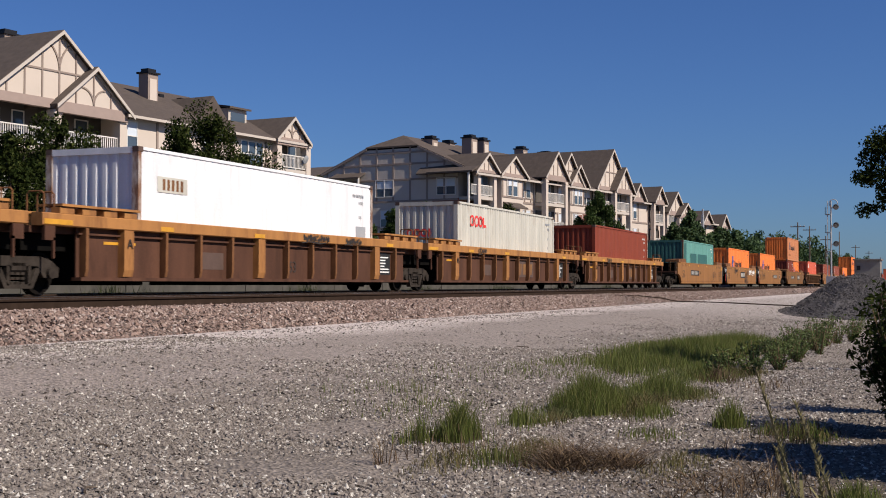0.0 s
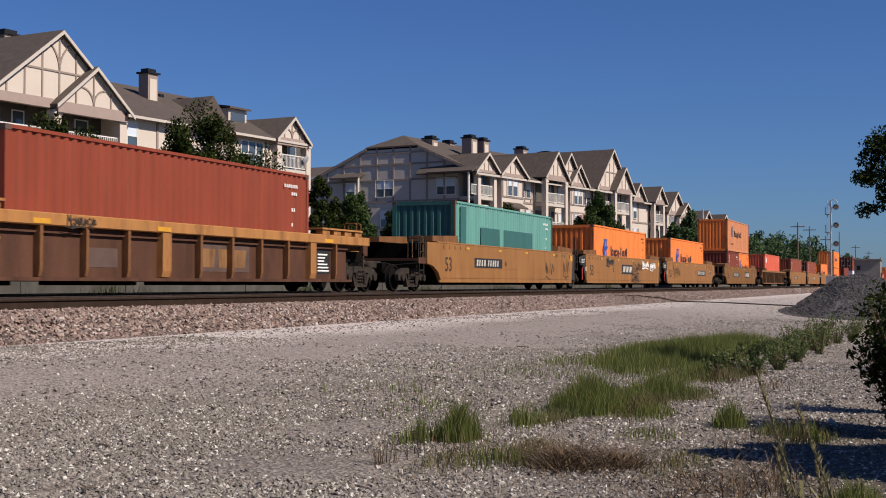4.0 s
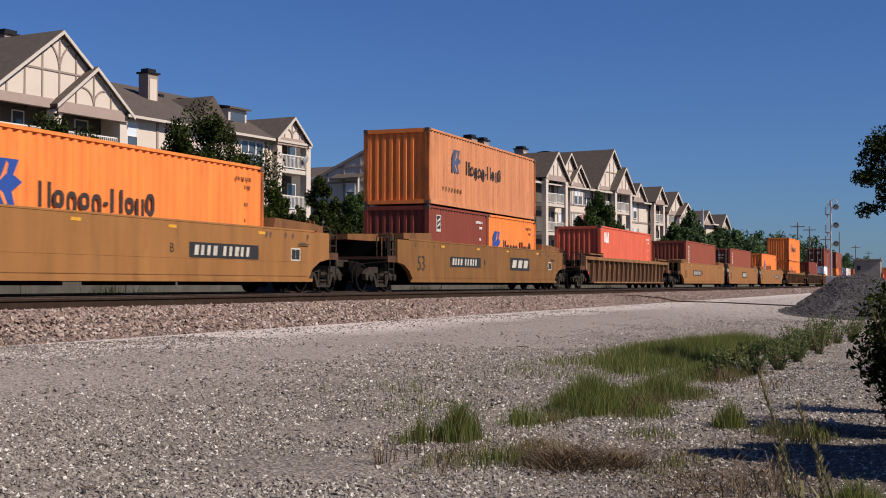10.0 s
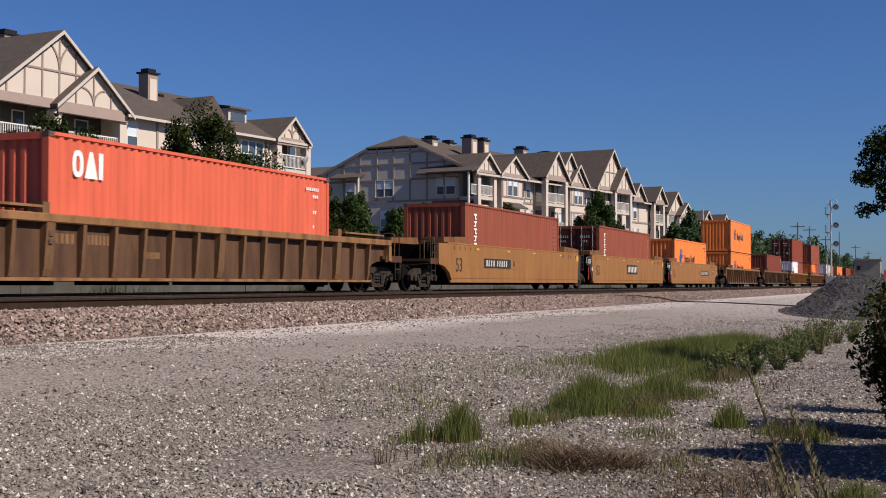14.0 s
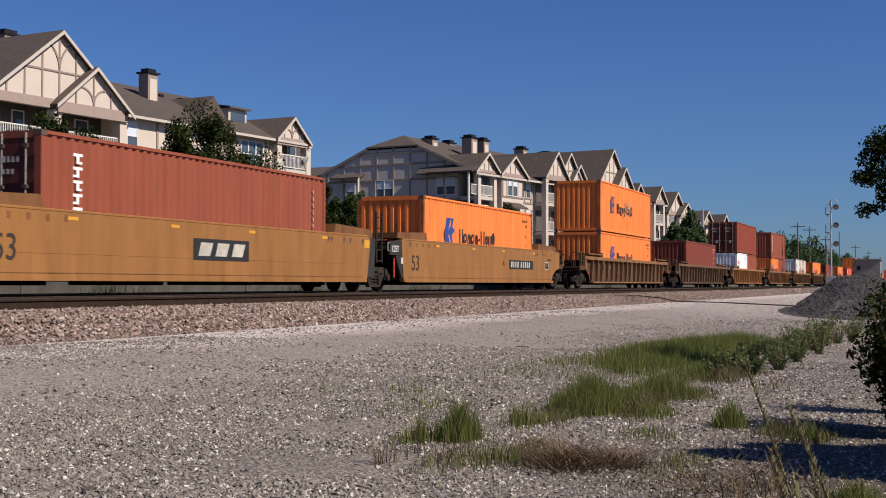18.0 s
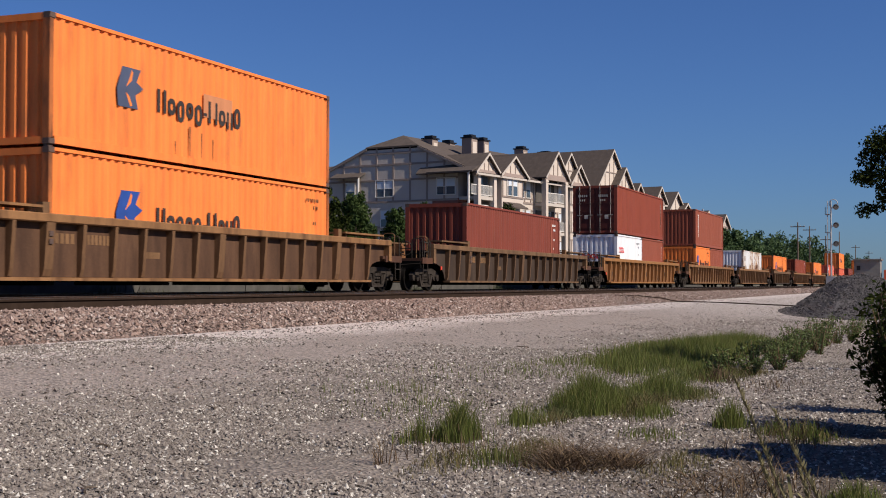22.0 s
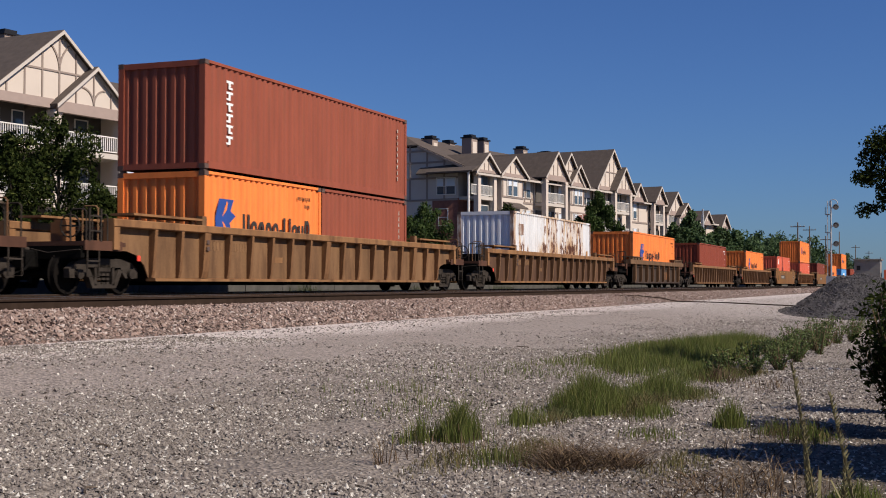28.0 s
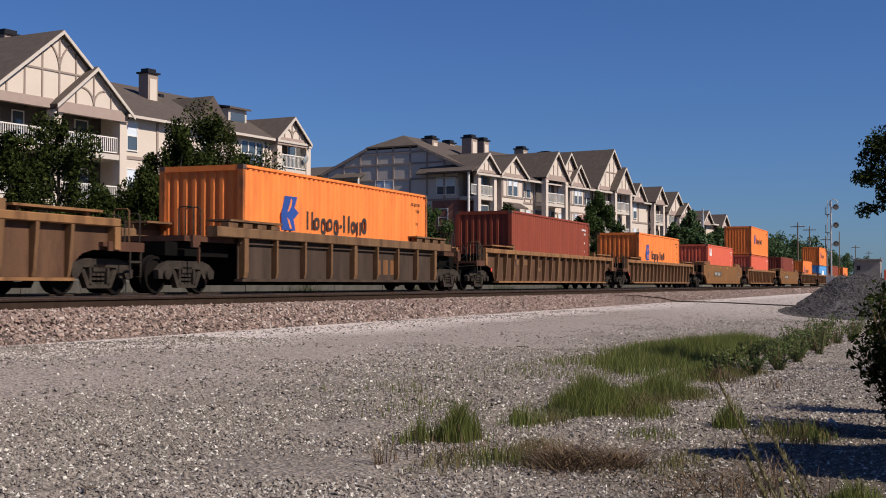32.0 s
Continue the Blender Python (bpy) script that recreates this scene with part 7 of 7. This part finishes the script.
def tree(x, y, z, h, width, seed, leaves=5000, size=0.13, mat=None, low=0.2, label="leafy green tree behind the tracks", clumps=26, name="tree"):
    r = random.Random(seed)
    t = thing(name, label, "tree", pose(x, y, z), group="trees along the line")
    b = Build()
    tips = []
    top = h * 0.8
    b.rod((0, 0, -0.2), (0.05 * h * (r.random() - 0.5), 0, h * 0.35), h * 0.022, h * 0.016)
    b.rod((0.0, 0, h * 0.33), (0.1 * (r.random() - 0.5), 0.1 * (r.random() - 0.5), top), h * 0.016, h * 0.004)
    cen, rad = [], []
    clumps = int(clumps * 1.7)
    for i in range(clumps):
        f = low + (1.0 - low) * ((i + r.random()) / clumps)
        env = math.sin(min(1.0, (f - low * 0.6) / (1 - low * 0.6)) ** 0.8 * math.pi) ** 0.6
        a = i * 2.4 + r.random()
        q = width / 2 * env * (0.2 + 0.85 * r.random())
        p = (q * math.cos(a), q * math.sin(a), h * f * (0.82 + 0.22 * r.random()))
        cen.append(p)
        rad.append(width * (0.055 + 0.10 * r.random() ** 1.5))
        if i % 2 == 0:
            b.rod((0, 0, h * f * 0.6), p, h * 0.008, h * 0.002, 5)
    part("trunk", b, M_BARK, t, "grey-brown trunk with thin limbs")
    for i in range(clumps // 2):
        p = cen[r.randrange(len(cen))]
        k = 1.12 + 0.2 * r.random()
        cen.append((p[0] * k, p[1] * k, p[2] * (1.0 + 0.07 * r.random())))
        rad.append(width * (0.03 + 0.03 * r.random()))
    v, f = leaf_cloud(cen, rad, int(leaves * 1.3), size * 0.88, seed, 1.5)
    part("crown", raw_mesh("crown", v, f, mat or M_LEAF), None, t, "uneven leafy crown")
    return t


tree(48.3, 29.8, 0.8, 7.35, 6.6, 1, 34000, 0.085, M_LEAF, 0.12, "dense dark green tree before the apartments", 44)
tree(50.9, 29.5, 0.8, 5.6, 3.4, 2, 18000, 0.085, M_LEAF, 0.1, "dense dark green tree before the apartments", 30)
tree(44.3, 29.0, 0.8, 6.3, 4.0, 12, 20000, 0.085, M_LEAF, 0.08, "low dark green tree before the apartments", 30)
tree(40.2, 31.5, 0.8, 6.2, 4.2, 3, 13000, 0.09, M_LEAF, 0.15, "feathery green tree beside a balcony", 26)
tree(37.0, 31.0, 0.8, 5.6, 4.0, 4, 13000, 0.09, M_LEAF, 0.1, "feathery green tree beside a balcony", 24)
tree(42.2, 29.0, 0.8, 4.6, 3.4, 21, 15000, 0.085, M_LEAF, 0.06, "low dark green tree before the apartments", 26)
tree(39.0, 28.5, 0.8, 3.6, 3.2, 22, 12000, 0.085, M_LEAF, 0.05, "low dark green tree before the apartments", 24)
tree(53.0, 29.0, 0.8, 4.6, 2.6, 23, 10000, 0.085, M_LEAF, 0.05, "low dark green tree before the apartments", 22)
tree(57.5, 29.0, 0.8, 5.2, 2.6, 5, 9000, 0.09, M_LEAF, 0.1, "dark green shrub tree between buildings", 22)
tree(60.5, 29.5, 0.8, 4.2, 2.6, 15, 7000, 0.09, M_LEAF, 0.1, "dark green shrub tree between buildings", 20)
tree(63.7, 30.0, 0.8, 5.2, 3.3, 17, 14000, 0.1, M_LEAF_LIGHT, 0.05, "bushy green tree before the end wall", 30)
tree(46.2, 28.8, 0.8, 4.9, 3.6, 24, 15000, 0.085, M_LEAF, 0.05, "low dark green tree before the apartments", 28)
tree(49.6, 28.8, 0.8, 4.6, 3.4, 25, 15000, 0.085, M_LEAF, 0.05, "low dark green tree before the apartments", 28)
tree(72.5, 29.5, 0.8, 5.0, 4.0, 6, 12000, 0.1, M_LEAF_LIGHT, 0.08, "green shrub tree beside the brick wall", 26)
tree(69.0, 30.0, 0.8, 4.6, 2.6, 16, 7000, 0.1, M_LEAF_LIGHT, 0.08, "green shrub tree beside the brick wall", 20)
tree(90.0, 30.0, 0.8, 5.4, 3.4, 7, 8000, 0.12, M_LEAF, 0.08, "green shrub tree behind the train", 22)
tree(119.0, 30.5, 0.8, 8.6, 4.6, 8, 16000, 0.14, M_LEAF_LIGHT, 0.15, "rounded dark green tree before the apartments", 30)
for i, (x, y, h, w) in enumerate(((133, 26, 7.2, 4.2), (141, 26, 8.2, 5.0), (149, 26.5, 7.6, 5.0), (160, 26.5, 6.8, 5.0), (170, 27, 7.8, 5.5), (185, 27.5, 7.4, 6.0))):
    tree(x, y, 0.8, h - 0.6, w, 40 + i, 7000, 0.24, M_LEAF_FAR, 0.1, "dark green tree along the line", 22)


def woods(name, x0, x1, y, h0, h1, n, seed):
    """A far strip of woodland: many crowns in one mesh."""
    r = random.Random(seed)
    cen, rad = [], []
    for i in range(n):
        f = (i + r.random()) / n
        h = (h0 + (h1 - h0) * f) * (0.75 + 0.3 * r.random())
        x, yy = x0 + (x1 - x0) * f, y + 10 * (r.random() - 0.5)
        for k in range(9):
            cen.append((x + 5 * (r.random() - 0.5), yy + 3 * (r.random() - 0.5), 0.6 + h * (0.12 + 0.78 * k / 8)))
            rad.append(1.3 + 1.0 * r.random())
    v, f = leaf_cloud(cen, rad, n * 700, 0.42, seed)
    return tagged(new(name, raw_mesh(name, v, f, M_LEAF_FAR)), "distant belt of green trees along the line", "woodland", kind="stuff")


woods("woodland", 215, 420, 40, 11.0, 15.0, 34, 71)
woods("woodland", 420, 900, 48, 15.0, 19.0, 40, 72)
woods("woodland", 150, 420, -60, 6.0, 9.0, 18, 73)
woods("woodland", 900, 1500, 30, 14.0, 16.0, 26, 74)


def blades(name, spots, height, width, mat, seed, label, lean=0.35):
    """Grass: spots are (x, y, radius along x, radius along y, count, height factor)."""
    rng = np.random.default_rng(seed)
    vs, fs, k = [], [], 0
    for x, y, rx, ry, n, hf in spots:
        a, q = rng.random(n) * 6.283, np.where(rng.random(n) < 0.55, np.sqrt(rng.random(n)) * 0.9, np.abs(rng.normal(0.55, 0.45, n)))
        px, py = x + rx * q * np.cos(a) + rng.normal(0, rx * 0.12, n), y + ry * q * np.sin(a) + rng.normal(0, ry * 0.12, n)
        ns = np.array([noise.noise(Vector((u * 1.1, w * 2.0, seed))) + 0.5 * noise.noise(Vector((u * 3.5, w * 5.0, seed))) for u, w in zip(px, py)])
        if n > 240:
            ok = ns > (-0.33 if n > 1000 else -0.62) + 0.55 * np.maximum(0, q - 0.5)
            px, py, q, ns = px[ok], py[ok], q[ok], ns[ok]
            n = len(px)
        pz = np.array([ground_z(u, w) for u, w in zip(px, py)])
        h = height * hf * (0.45 + 0.8 * rng.random(n)) * np.maximum(0.25, 1.12 - 0.7 * q) * (1 + 0.5 * np.clip(ns, -0.5, 0.5))
        d = rng.random(n) * 6.283
        dx, dy = np.cos(d), np.sin(d)
        bend = lean * h * (0.3 + rng.random(n))
        w = width * (0.6 + 0.8 * rng.random(n))
        f = rng.random(n) * 6.283
        sx, sy = np.cos(f) * w, np.sin(f) * w
        for lev, (hh, bb, ww) in enumerate(((0, 0, 1), (0.55, 0.3, 0.75))):
            for s in (-1, 1):
                vs.append(np.stack([px + dx * bend * bb + s * sx * ww, py + dy * bend * bb + s * sy * ww, pz + h * hh - (0.01 if lev == 0 else 0)], -1))
        vs.append(np.stack([px + dx * bend, py + dy * bend, pz + h], -1))
        base = np.arange(n)
        idx = lambda lev: k + lev * n + base
        fs += [np.stack([idx(0), idx(1), idx(3)], -1), np.stack([idx(0), idx(3), idx(2)], -1), np.stack([idx(2), idx(3), idx(4)], -1)]
        k += 5 * n
    return tagged(new(name, raw_mesh(name, np.concatenate(vs), np.concatenate(fs), mat)), label, "grass", kind="stuff")


blades("grass_patch", [(16.5, 3.1, 3.6, 0.75, 15000, 0.9), (19.5, 2.9, 2.4, 0.8, 7500, 0.8), (13.6, 2.35, 1.0, 0.4, 2200, 0.5), (16.0, 3.7, 4.0, 0.8, 2600, 0.4)], 0.25, 0.0032, M_GRASS, 1, "lush green grass growing through gravel")
blades("grass_patch", [(9.6, 2.52, 0.9, 0.3, 4800, 0.95), (8.5, 2.62, 0.5, 0.16, 1100, 0.9), (11.0, 2.3, 0.8, 0.35, 2400, 0.7), (9.3, 2.0, 0.5, 0.2, 420, 0.45)], 0.24, 0.0024, M_GRASS, 2, "green grass patch on the gravel yard")
blades("grass_tuft", [(7.25, 2.72, 0.22, 0.13, 900, 1.2), (7.05, 2.9, 0.25, 0.12, 220, 0.9), (6.6, 2.25, 0.35, 0.25, 260, 0.4)], 0.24, 0.0028, M_GRASS, 3, "tuft of green grass on gravel")
blades("grass_tuft", [(8.9, 1.36, 0.2, 0.12, 420, 1.0), (8.1, 1.75, 0.3, 0.2, 160, 0.45)], 0.21, 0.003, M_GRASS, 4, "small green grass tuft")
blades("grass_tuft", [(5.9, 0.36, 0.3, 0.14, 700, 0.8), (8.5, 0.8, 0.35, 0.2, 300, 0.7), (8.7, 1.05, 0.2, 0.15, 150, 0.6)], 0.16, 0.003, M_GRASS, 5, "green grass in the shade of a bush")
blades("sparse_grass", [(9.6, 4.1, 1.3, 0.8, 240, 0.4), (11.5, 4.6, 1.5, 0.8, 150, 0.4), (8.6, 3.5, 0.8, 0.6, 240, 0.4), (13.5, 4.0, 2.0, 0.6, 300, 0.5)], 0.2, 0.003, M_GRASS, 6, "thin grass scattered over gravel")
blades("dry_brush", [(6.75, 1.92, 0.22, 0.13, 520, 1.25), (6.82, 1.62, 0.2, 0.12, 380, 1.2), (6.55, 1.9, 0.12, 0.22, 230, 1.4), (6.5, 1.85, 0.3, 0.3, 300, 0.5), (6.2, 1.1, 0.8, 0.45, 900, 0.35)], 0.1, 0.003, M_DRY, 7, "heap of dry brown dead grass", 3.6)
blades("straw_litter", [(6.8, 1.8, 0.3, 0.2, 90, 1.2), (6.3, 0.9, 0.9, 0.4, 160, 0.7), (7.6, 1.0, 0.7, 0.3, 120, 0.7), (8.7, 0.85, 0.5, 0.3, 120, 0.8)], 0.14, 0.003, M_DRY, 17, "pale dry straws lying on the gravel", 3.2)
blades("bank_grass", [(20 + 4 * i, 22.9, 3.0, 0.2, 200 if i % 3 else 700, 0.7 + 0.4 * (i % 3 == 0)) for i in range(-3, 20)], 0.62, 0.012, M_BANK_GRASS, 12, "rough grass on the bank behind the tracks")
blades("undergrowth", [(16.5, 3.1, 3.4, 0.75, 9000, 1.0), (19.5, 2.9, 2.4, 0.8, 4500, 1.0), (9.6, 2.5, 0.95, 0.32, 4500, 0.8), (11.0, 2.3, 0.8, 0.35, 2200, 0.8), (13.4, 2.4, 1.2, 0.4, 1600, 0.8)], 0.12, 0.004, M_UNDER, 19, "short pale green undergrowth in the grass", 1.2)
blades("stubble", [(9.7, 2.15, 0.9, 0.16, 900, 0.7), (8.5, 2.5, 0.4, 0.12, 260, 0.7), (11.2, 2.0, 0.7, 0.2, 500, 0.6), (14.2, 2.0, 1.0, 0.25, 700, 0.7), (6.4, 2.45, 0.5, 0.2, 420, 0.45), (7.0, 2.2, 0.5, 0.15, 420, 0.5), (6.9, 1.35, 0.6, 0.2, 500, 0.4)], 0.17, 0.0024, M_STUBBLE, 18, "thin yellowish stubble at the edge of the grass", 0.8)
blades("dry_stems", [(6.2, 2.75, 0.1, 0.06, 40, 1.0), (6.4, 0.75, 0.6, 0.3, 120, 0.6), (8.6, 0.9, 0.6, 0.3, 160, 0.7), (6.9, 2.6, 0.8, 0.4, 160, 0.5), (13.2, 2.1, 0.6, 0.25, 300, 0.8), (12.6, 1.5, 0.8, 0.3, 150, 0.6)], 0.2, 0.0025, M_DRY, 8, "dry brown stems in gravel", 0.6)


def weed(x, y, h, seed, n=14, size=0.06, mat=None, label="broad-leaved green weed on gravel", name="weed", spread=0.7, leafy=40):
    r = random.Random(seed)
    w = thing(name, label, "plant", pose(x, y, ground_z(x, y)), group="weeds on the yard")
    st, cen, rad = Build(), [], []
    for i in range(n):
        a, q = r.random() * 6.283, h * spread * (0.25 + 0.75 * r.random())
        p = (q * math.cos(a), q * math.sin(a), h * (0.5 + 0.5 * r.random()))
        st.rod((0.15 * q * math.cos(a), 0.15 * q * math.sin(a), -0.02), p, 0.006, 0.003, 5)
        for k in (0.12, 0.35, 0.6, 0.8, 1.0):
            cen.append((p[0] * k, p[1] * k, p[2] * k))
            rad.append(h * 0.12)
    tagged(part("stem_tangle", st, M_DRY, w, "thin green-brown stems"), kind="stuff")
    v, f = leaf_cloud(cen, rad, n * leafy, size, seed, 0.8, 0.0)
    part("foliage", raw_mesh("foliage", v, f, mat or M_LEAF_LIGHT), None, w, "small green leaves")
    return w


for i, (x, y, h) in enumerate(((15.2, 1.75, 0.36), (16.0, 1.9, 0.34), (16.6, 1.7, 0.3), (17.5, 1.75, 0.36), (18.6, 1.6, 0.46), (19.6, 1.75, 0.46), (21.0, 1.7, 0.5), (14.4, 2.2, 0.28), (14.0, 1.9, 0.22), (13.4, 2.2, 0.2),
                                (23.0, 1.45, 0.4), (25.0, 1.5, 0.4), (15.6, 2.1, 0.3), (17.0, 2.0, 0.32), (18.0, 1.9, 0.38), (19.1, 1.95, 0.4), (20.3, 1.85, 0.42), (22.0, 1.6, 0.44))):
    weed(x, y, h, 200 + i, 14, 0.02, M_WEED)
# tall bushes at the edge of the yard
for i, (x, y, h, n) in enumerate(((8.85, 0.1, 0.75, 40), (9.05, 0.2, 0.9, 52), (9.35, 0.22, 1.0, 46), (10.6, 0.28, 0.9, 34))):
    weed(x, y, h, 300 + i, n, 0.024, M_LEAF, "tall dark green bush with reddish stems", "bush", 0.33, 80)

# tree whose branch hangs into view; its trunk stands outside
hang = thing("tree", "overhanging tree branch with small dark leaves", "tree", pose(15.0, -4.0, 0.0))
b_ = Build()
b_.rod((0, 0, -0.2), (0.1, 0.1, 2.6), 0.14, 0.1)
b_.rod((0.1, 0.1, 2.4), (0.2, 2.6, 3.0), 0.08, 0.05)
b_.rod((0.2, 2.6, 3.0), (0.2, 4.7, 2.45), 0.05, 0.008)
b_.rod((0.18, 3.1, 2.85), (0.1, 4.55, 1.9), 0.03, 0.006)
b_.rod((0.1, 0.1, 2.4), (-0.2, -0.6, 4.0), 0.1, 0.03)
part("trunk", b_, M_BARK, hang, "grey-brown trunk and limbs")
cen = [(0.2, 2.15, 2.56), (0.2, 2.0, 2.62), (0.15, 2.2, 2.2), (0.2, 2.02, 2.25), (0.1, 2.12, 1.86), (0.1, 1.95, 1.9), (0.2, 1.85, 2.1), (0.2, 2.2, 2.42), (0.15, 2.28, 2.2), (0.2, 1.95, 2.5), (0.2, 1.8, 2.25), (0.1, 2.0, 2.02), (0.1, 2.25, 1.83), (0.2, 1.6, 2.6), (0.1, 1.5, 2.2), (0.2, 1.2, 2.4), (-0.1, 0.2, 2.9), (-0.2, -0.6, 3.4), (0, 0.8, 2.8), (0.1, 0.7, 2.2), (-0.2, -0.2, 2.3), (0.1, 1.9, 1.6)]
cen = [(p, q + 2.55 if q > 1.0 else q, w) for p, q, w in cen]
v, f = leaf_cloud(cen, [0.17, 0.24, 0.14, 0.24, 0.1, 0.17, 0.25, 0.16, 0.14, 0.2, 0.22, 0.15, 0.12, 0.25, 0.25, 0.3, 0.6, 0.7, 0.5, 0.4, 0.5, 0.12], 26000, 0.024, 401, 0.8)
part("crown", raw_mesh("crown", v, f, M_LEAF), None, hang, "small dark leaves in clumps")

# unseen hedge beside the camera that shades the foreground
def hedge(x, y, tall, deep, seed):
    bush = thing("bush", "unseen dense dark bush shading the yard", "bush", pose(x, y, 0.0), group="bushes beside the yard")
    st, r = Build(), random.Random(seed)
    cen, rad = [], []
    for i in range(34):
        f_ = r.random()
        p = ((f_ - 0.5) * 1.0, (r.random() - 0.5) * deep, 0.25 + tall * (0.63 + 0.37 * f_) * r.random())
        st.rod((0, 0, 0), p, 0.02, 0.006, 5)
        cen.append(p)
        rad.append(0.24)
    tagged(part("stem_tangle", st, M_BARK, bush, "thin woody stems"), kind="stuff")
    v, f = leaf_cloud(cen, rad, 42000, 0.045, 394 + seed)
    part("foliage", raw_mesh("foliage", v, f, M_LEAF), None, bush, "dark green leaves")


hedge(7.35, -0.75, 1.5, 0.6, 8)
# two more, added out of view to block sky light from that shadow
hedge(7.7, -1.75, 1.9, 0.9, 9)
hedge(6.7, -2.0, 1.7, 0.9, 10)

# dry leaf and twigs lying near the bushes
solid("dead_leaf", Build().loft([[(0.09 * math.cos(a) * s, 0.05 * math.sin(a) * s, 0.02 + 0.03 * (1 - s) + 0.02 * math.cos(2 * a)) for a in [6.28319 * i / 10 for i in range(10)]] for s in (1.0, 0.6, 0.15)], cap=False), M_TRIM, "curled pale dead leaf on the ground", "leaf", pose(9.2, 0.72, 0.02))

# dark twigs lying on the yard
for i, (x, y, turn, long) in enumerate(((11.6, 6.3, 10, 0.16), (21.3, 9.2, 80, 0.18), (7.7, 4.7, 30, 0.12), (5.75, 4.2, 70, 0.1), (4.7, 3.5, 15, 0.12), (4.9, 2.05, 50, 0.14), (12.0, 7.9, 40, 0.15), (16.2, 5.2, 100, 0.2))):
    tw = Build().rod((-long / 2, 0, 0.012), (0, 0.02, 0.02), 0.007, 0.006, 6).rod((0, 0.02, 0.02), (long / 2, -0.01, 0.01), 0.006, 0.003, 6).rod((0, 0.02, 0.02), (long * 0.25, 0.06, 0.03), 0.004, 0.002, 5)
    solid("twig", tw, M_BARK, "short dark dry twig on gravel", "twig", pose(x, y, ground_z(x, y), 0, 0, turn), group="twigs on the yard")

# ---- swaying seed heads near the camera ----
STALKS = []


def stalk(x, y, h, tilt, seed):
    r = random.Random(seed)
    s = thing("grass_stalk", "tall ripening grass stalk with seed head", "grass", pose(x, y, ground_z(x, y)), group="seed stalks")
    st = Build()
    pts = [(-tilt * h * (k / 8) ** 1.6 * 0.0, tilt * h * (k / 8) ** 1.12, h * k / 8) for k in range(9)]
    for k in range(8):
        st.rod(pts[k], pts[k + 1], 0.004 - 0.0003 * k, 0.0037 - 0.0003 * k, 6)
    part("stem", st, M_SEED, s, "thin green-tan stem")
    hd = Build()
    for i in range(110):
        f = 0.45 + 0.55 * i / 110
        k = min(7, int(f * 8))
        q = Vector(pts[k]).lerp(Vector(pts[k + 1]), f * 8 - k)
        a = r.random() * 6.283
        d = Vector((math.cos(a), math.sin(a), 1.6)).normalized()
        hd.rod(q, q + d * (0.024 * (1.15 - (f - 0.55))), 0.0036, 0.001, 4)
    part("seed_head", hd, M_SEED, s, "bristly seed head")
    lf = Build()
    for i in range(3):
        k = 1 + i
        p0 = Vector(pts[k])
        a = r.random() * 6.283
        d = Vector((math.cos(a), math.sin(a), 0))
        n_ = Vector((-d.y, d.x, 0)) * 0.006
        lf.poly([p0 - n_, p0 + n_, p0 + d * 0.12 + Vector((0, 0, 0.14)) + n_ * 0.8, p0 + d * 0.12 + Vector((0, 0, 0.14)) - n_ * 0.8])
        lf.poly([p0 + d * 0.12 + Vector((0, 0, 0.14)) - n_ * 0.8, p0 + d * 0.12 + Vector((0, 0, 0.14)) + n_ * 0.8, p0 + d * 0.25 + Vector((0, 0, 0.12))])
    part("blade", lf, M_SEED, s, "narrow grass blade")
    STALKS.append((s, x, y, seed))


stalk(4.0, 0.322, 0.74, 0.285, 1)
stalk(4.0, 0.193, 0.64, 0.35, 2)
stalk(4.05, 0.367, 0.5, 0.23, 3)
stalk(4.1, 0.30, 0.45, 0.14, 4)

# ---- sleepers, each its own piece ----
tie_mesh = Build().chamfer(-0.11, 0.11, -1.3, 1.3, RAIL_Z - 0.186 - 0.17, RAIL_Z - 0.187, 0.01).mesh("sleeper", M_TIE)
for i in range(150):
    part("sleeper", tie_mesh, None, near_track, at=pose(13 + i * 0.52, 0, 0))
for i in range(150):
    part("sleeper", tie_mesh, None, train_track, at=pose(16 + i * 0.52, 0, 0))


# ---- what moves ----
SWAY = [(0.0, 0.0), (3.0, 0.0), (6.0, 0.0), (9.0, -0.5), (12.0, 0.0), (13.0, 0.3), (14.0, 1.6), (15.2, 0.0), (16.5, -1.6), (17.0, 2.3), (18.0, 1.7), (19.0, 7.2), (20.0, 5.3), (21.0, 2.8), (22.0, 5.2), (23.0, 3.3), (24.0, 2.7),
        (25.0, 1.9), (25.5, 0.2), (26.8, -4.0), (28.0, -8.1), (29.0, 0.2), (30.0, 3.1), (31.0, 5.2), (31.5, 5.9), (32.0, 8.9)]


def motions():
    times = (0.0, 8.0, 16.0, 24.0, 32.0)
    for ob, s in CARS:
        walk(ob, [(t, pose(s - run(t), TRAIN_Y, RAIL_Z)) for t in times])
    for ob, s, z in LOADS:
        walk(ob, [(t, pose(s - run(t), TRAIN_Y, z)) for t in times])
    turns = [(k / 20, math.degrees(run(k / 20) / 0.42) % 360.0) for k in range(641)]
    for ob, x in AXLES:
        walk(ob, [(t, pose(x, 0, 0.42, 0, -a, 0)) for t, a in turns])
    for ob, x, y, k in STALKS:
        walk(ob, [(t, pose(x, y, ground_z(x, y), -a * (0.9 + 0.1 * k), 0, 0)) for t, a in SWAY])


motions()
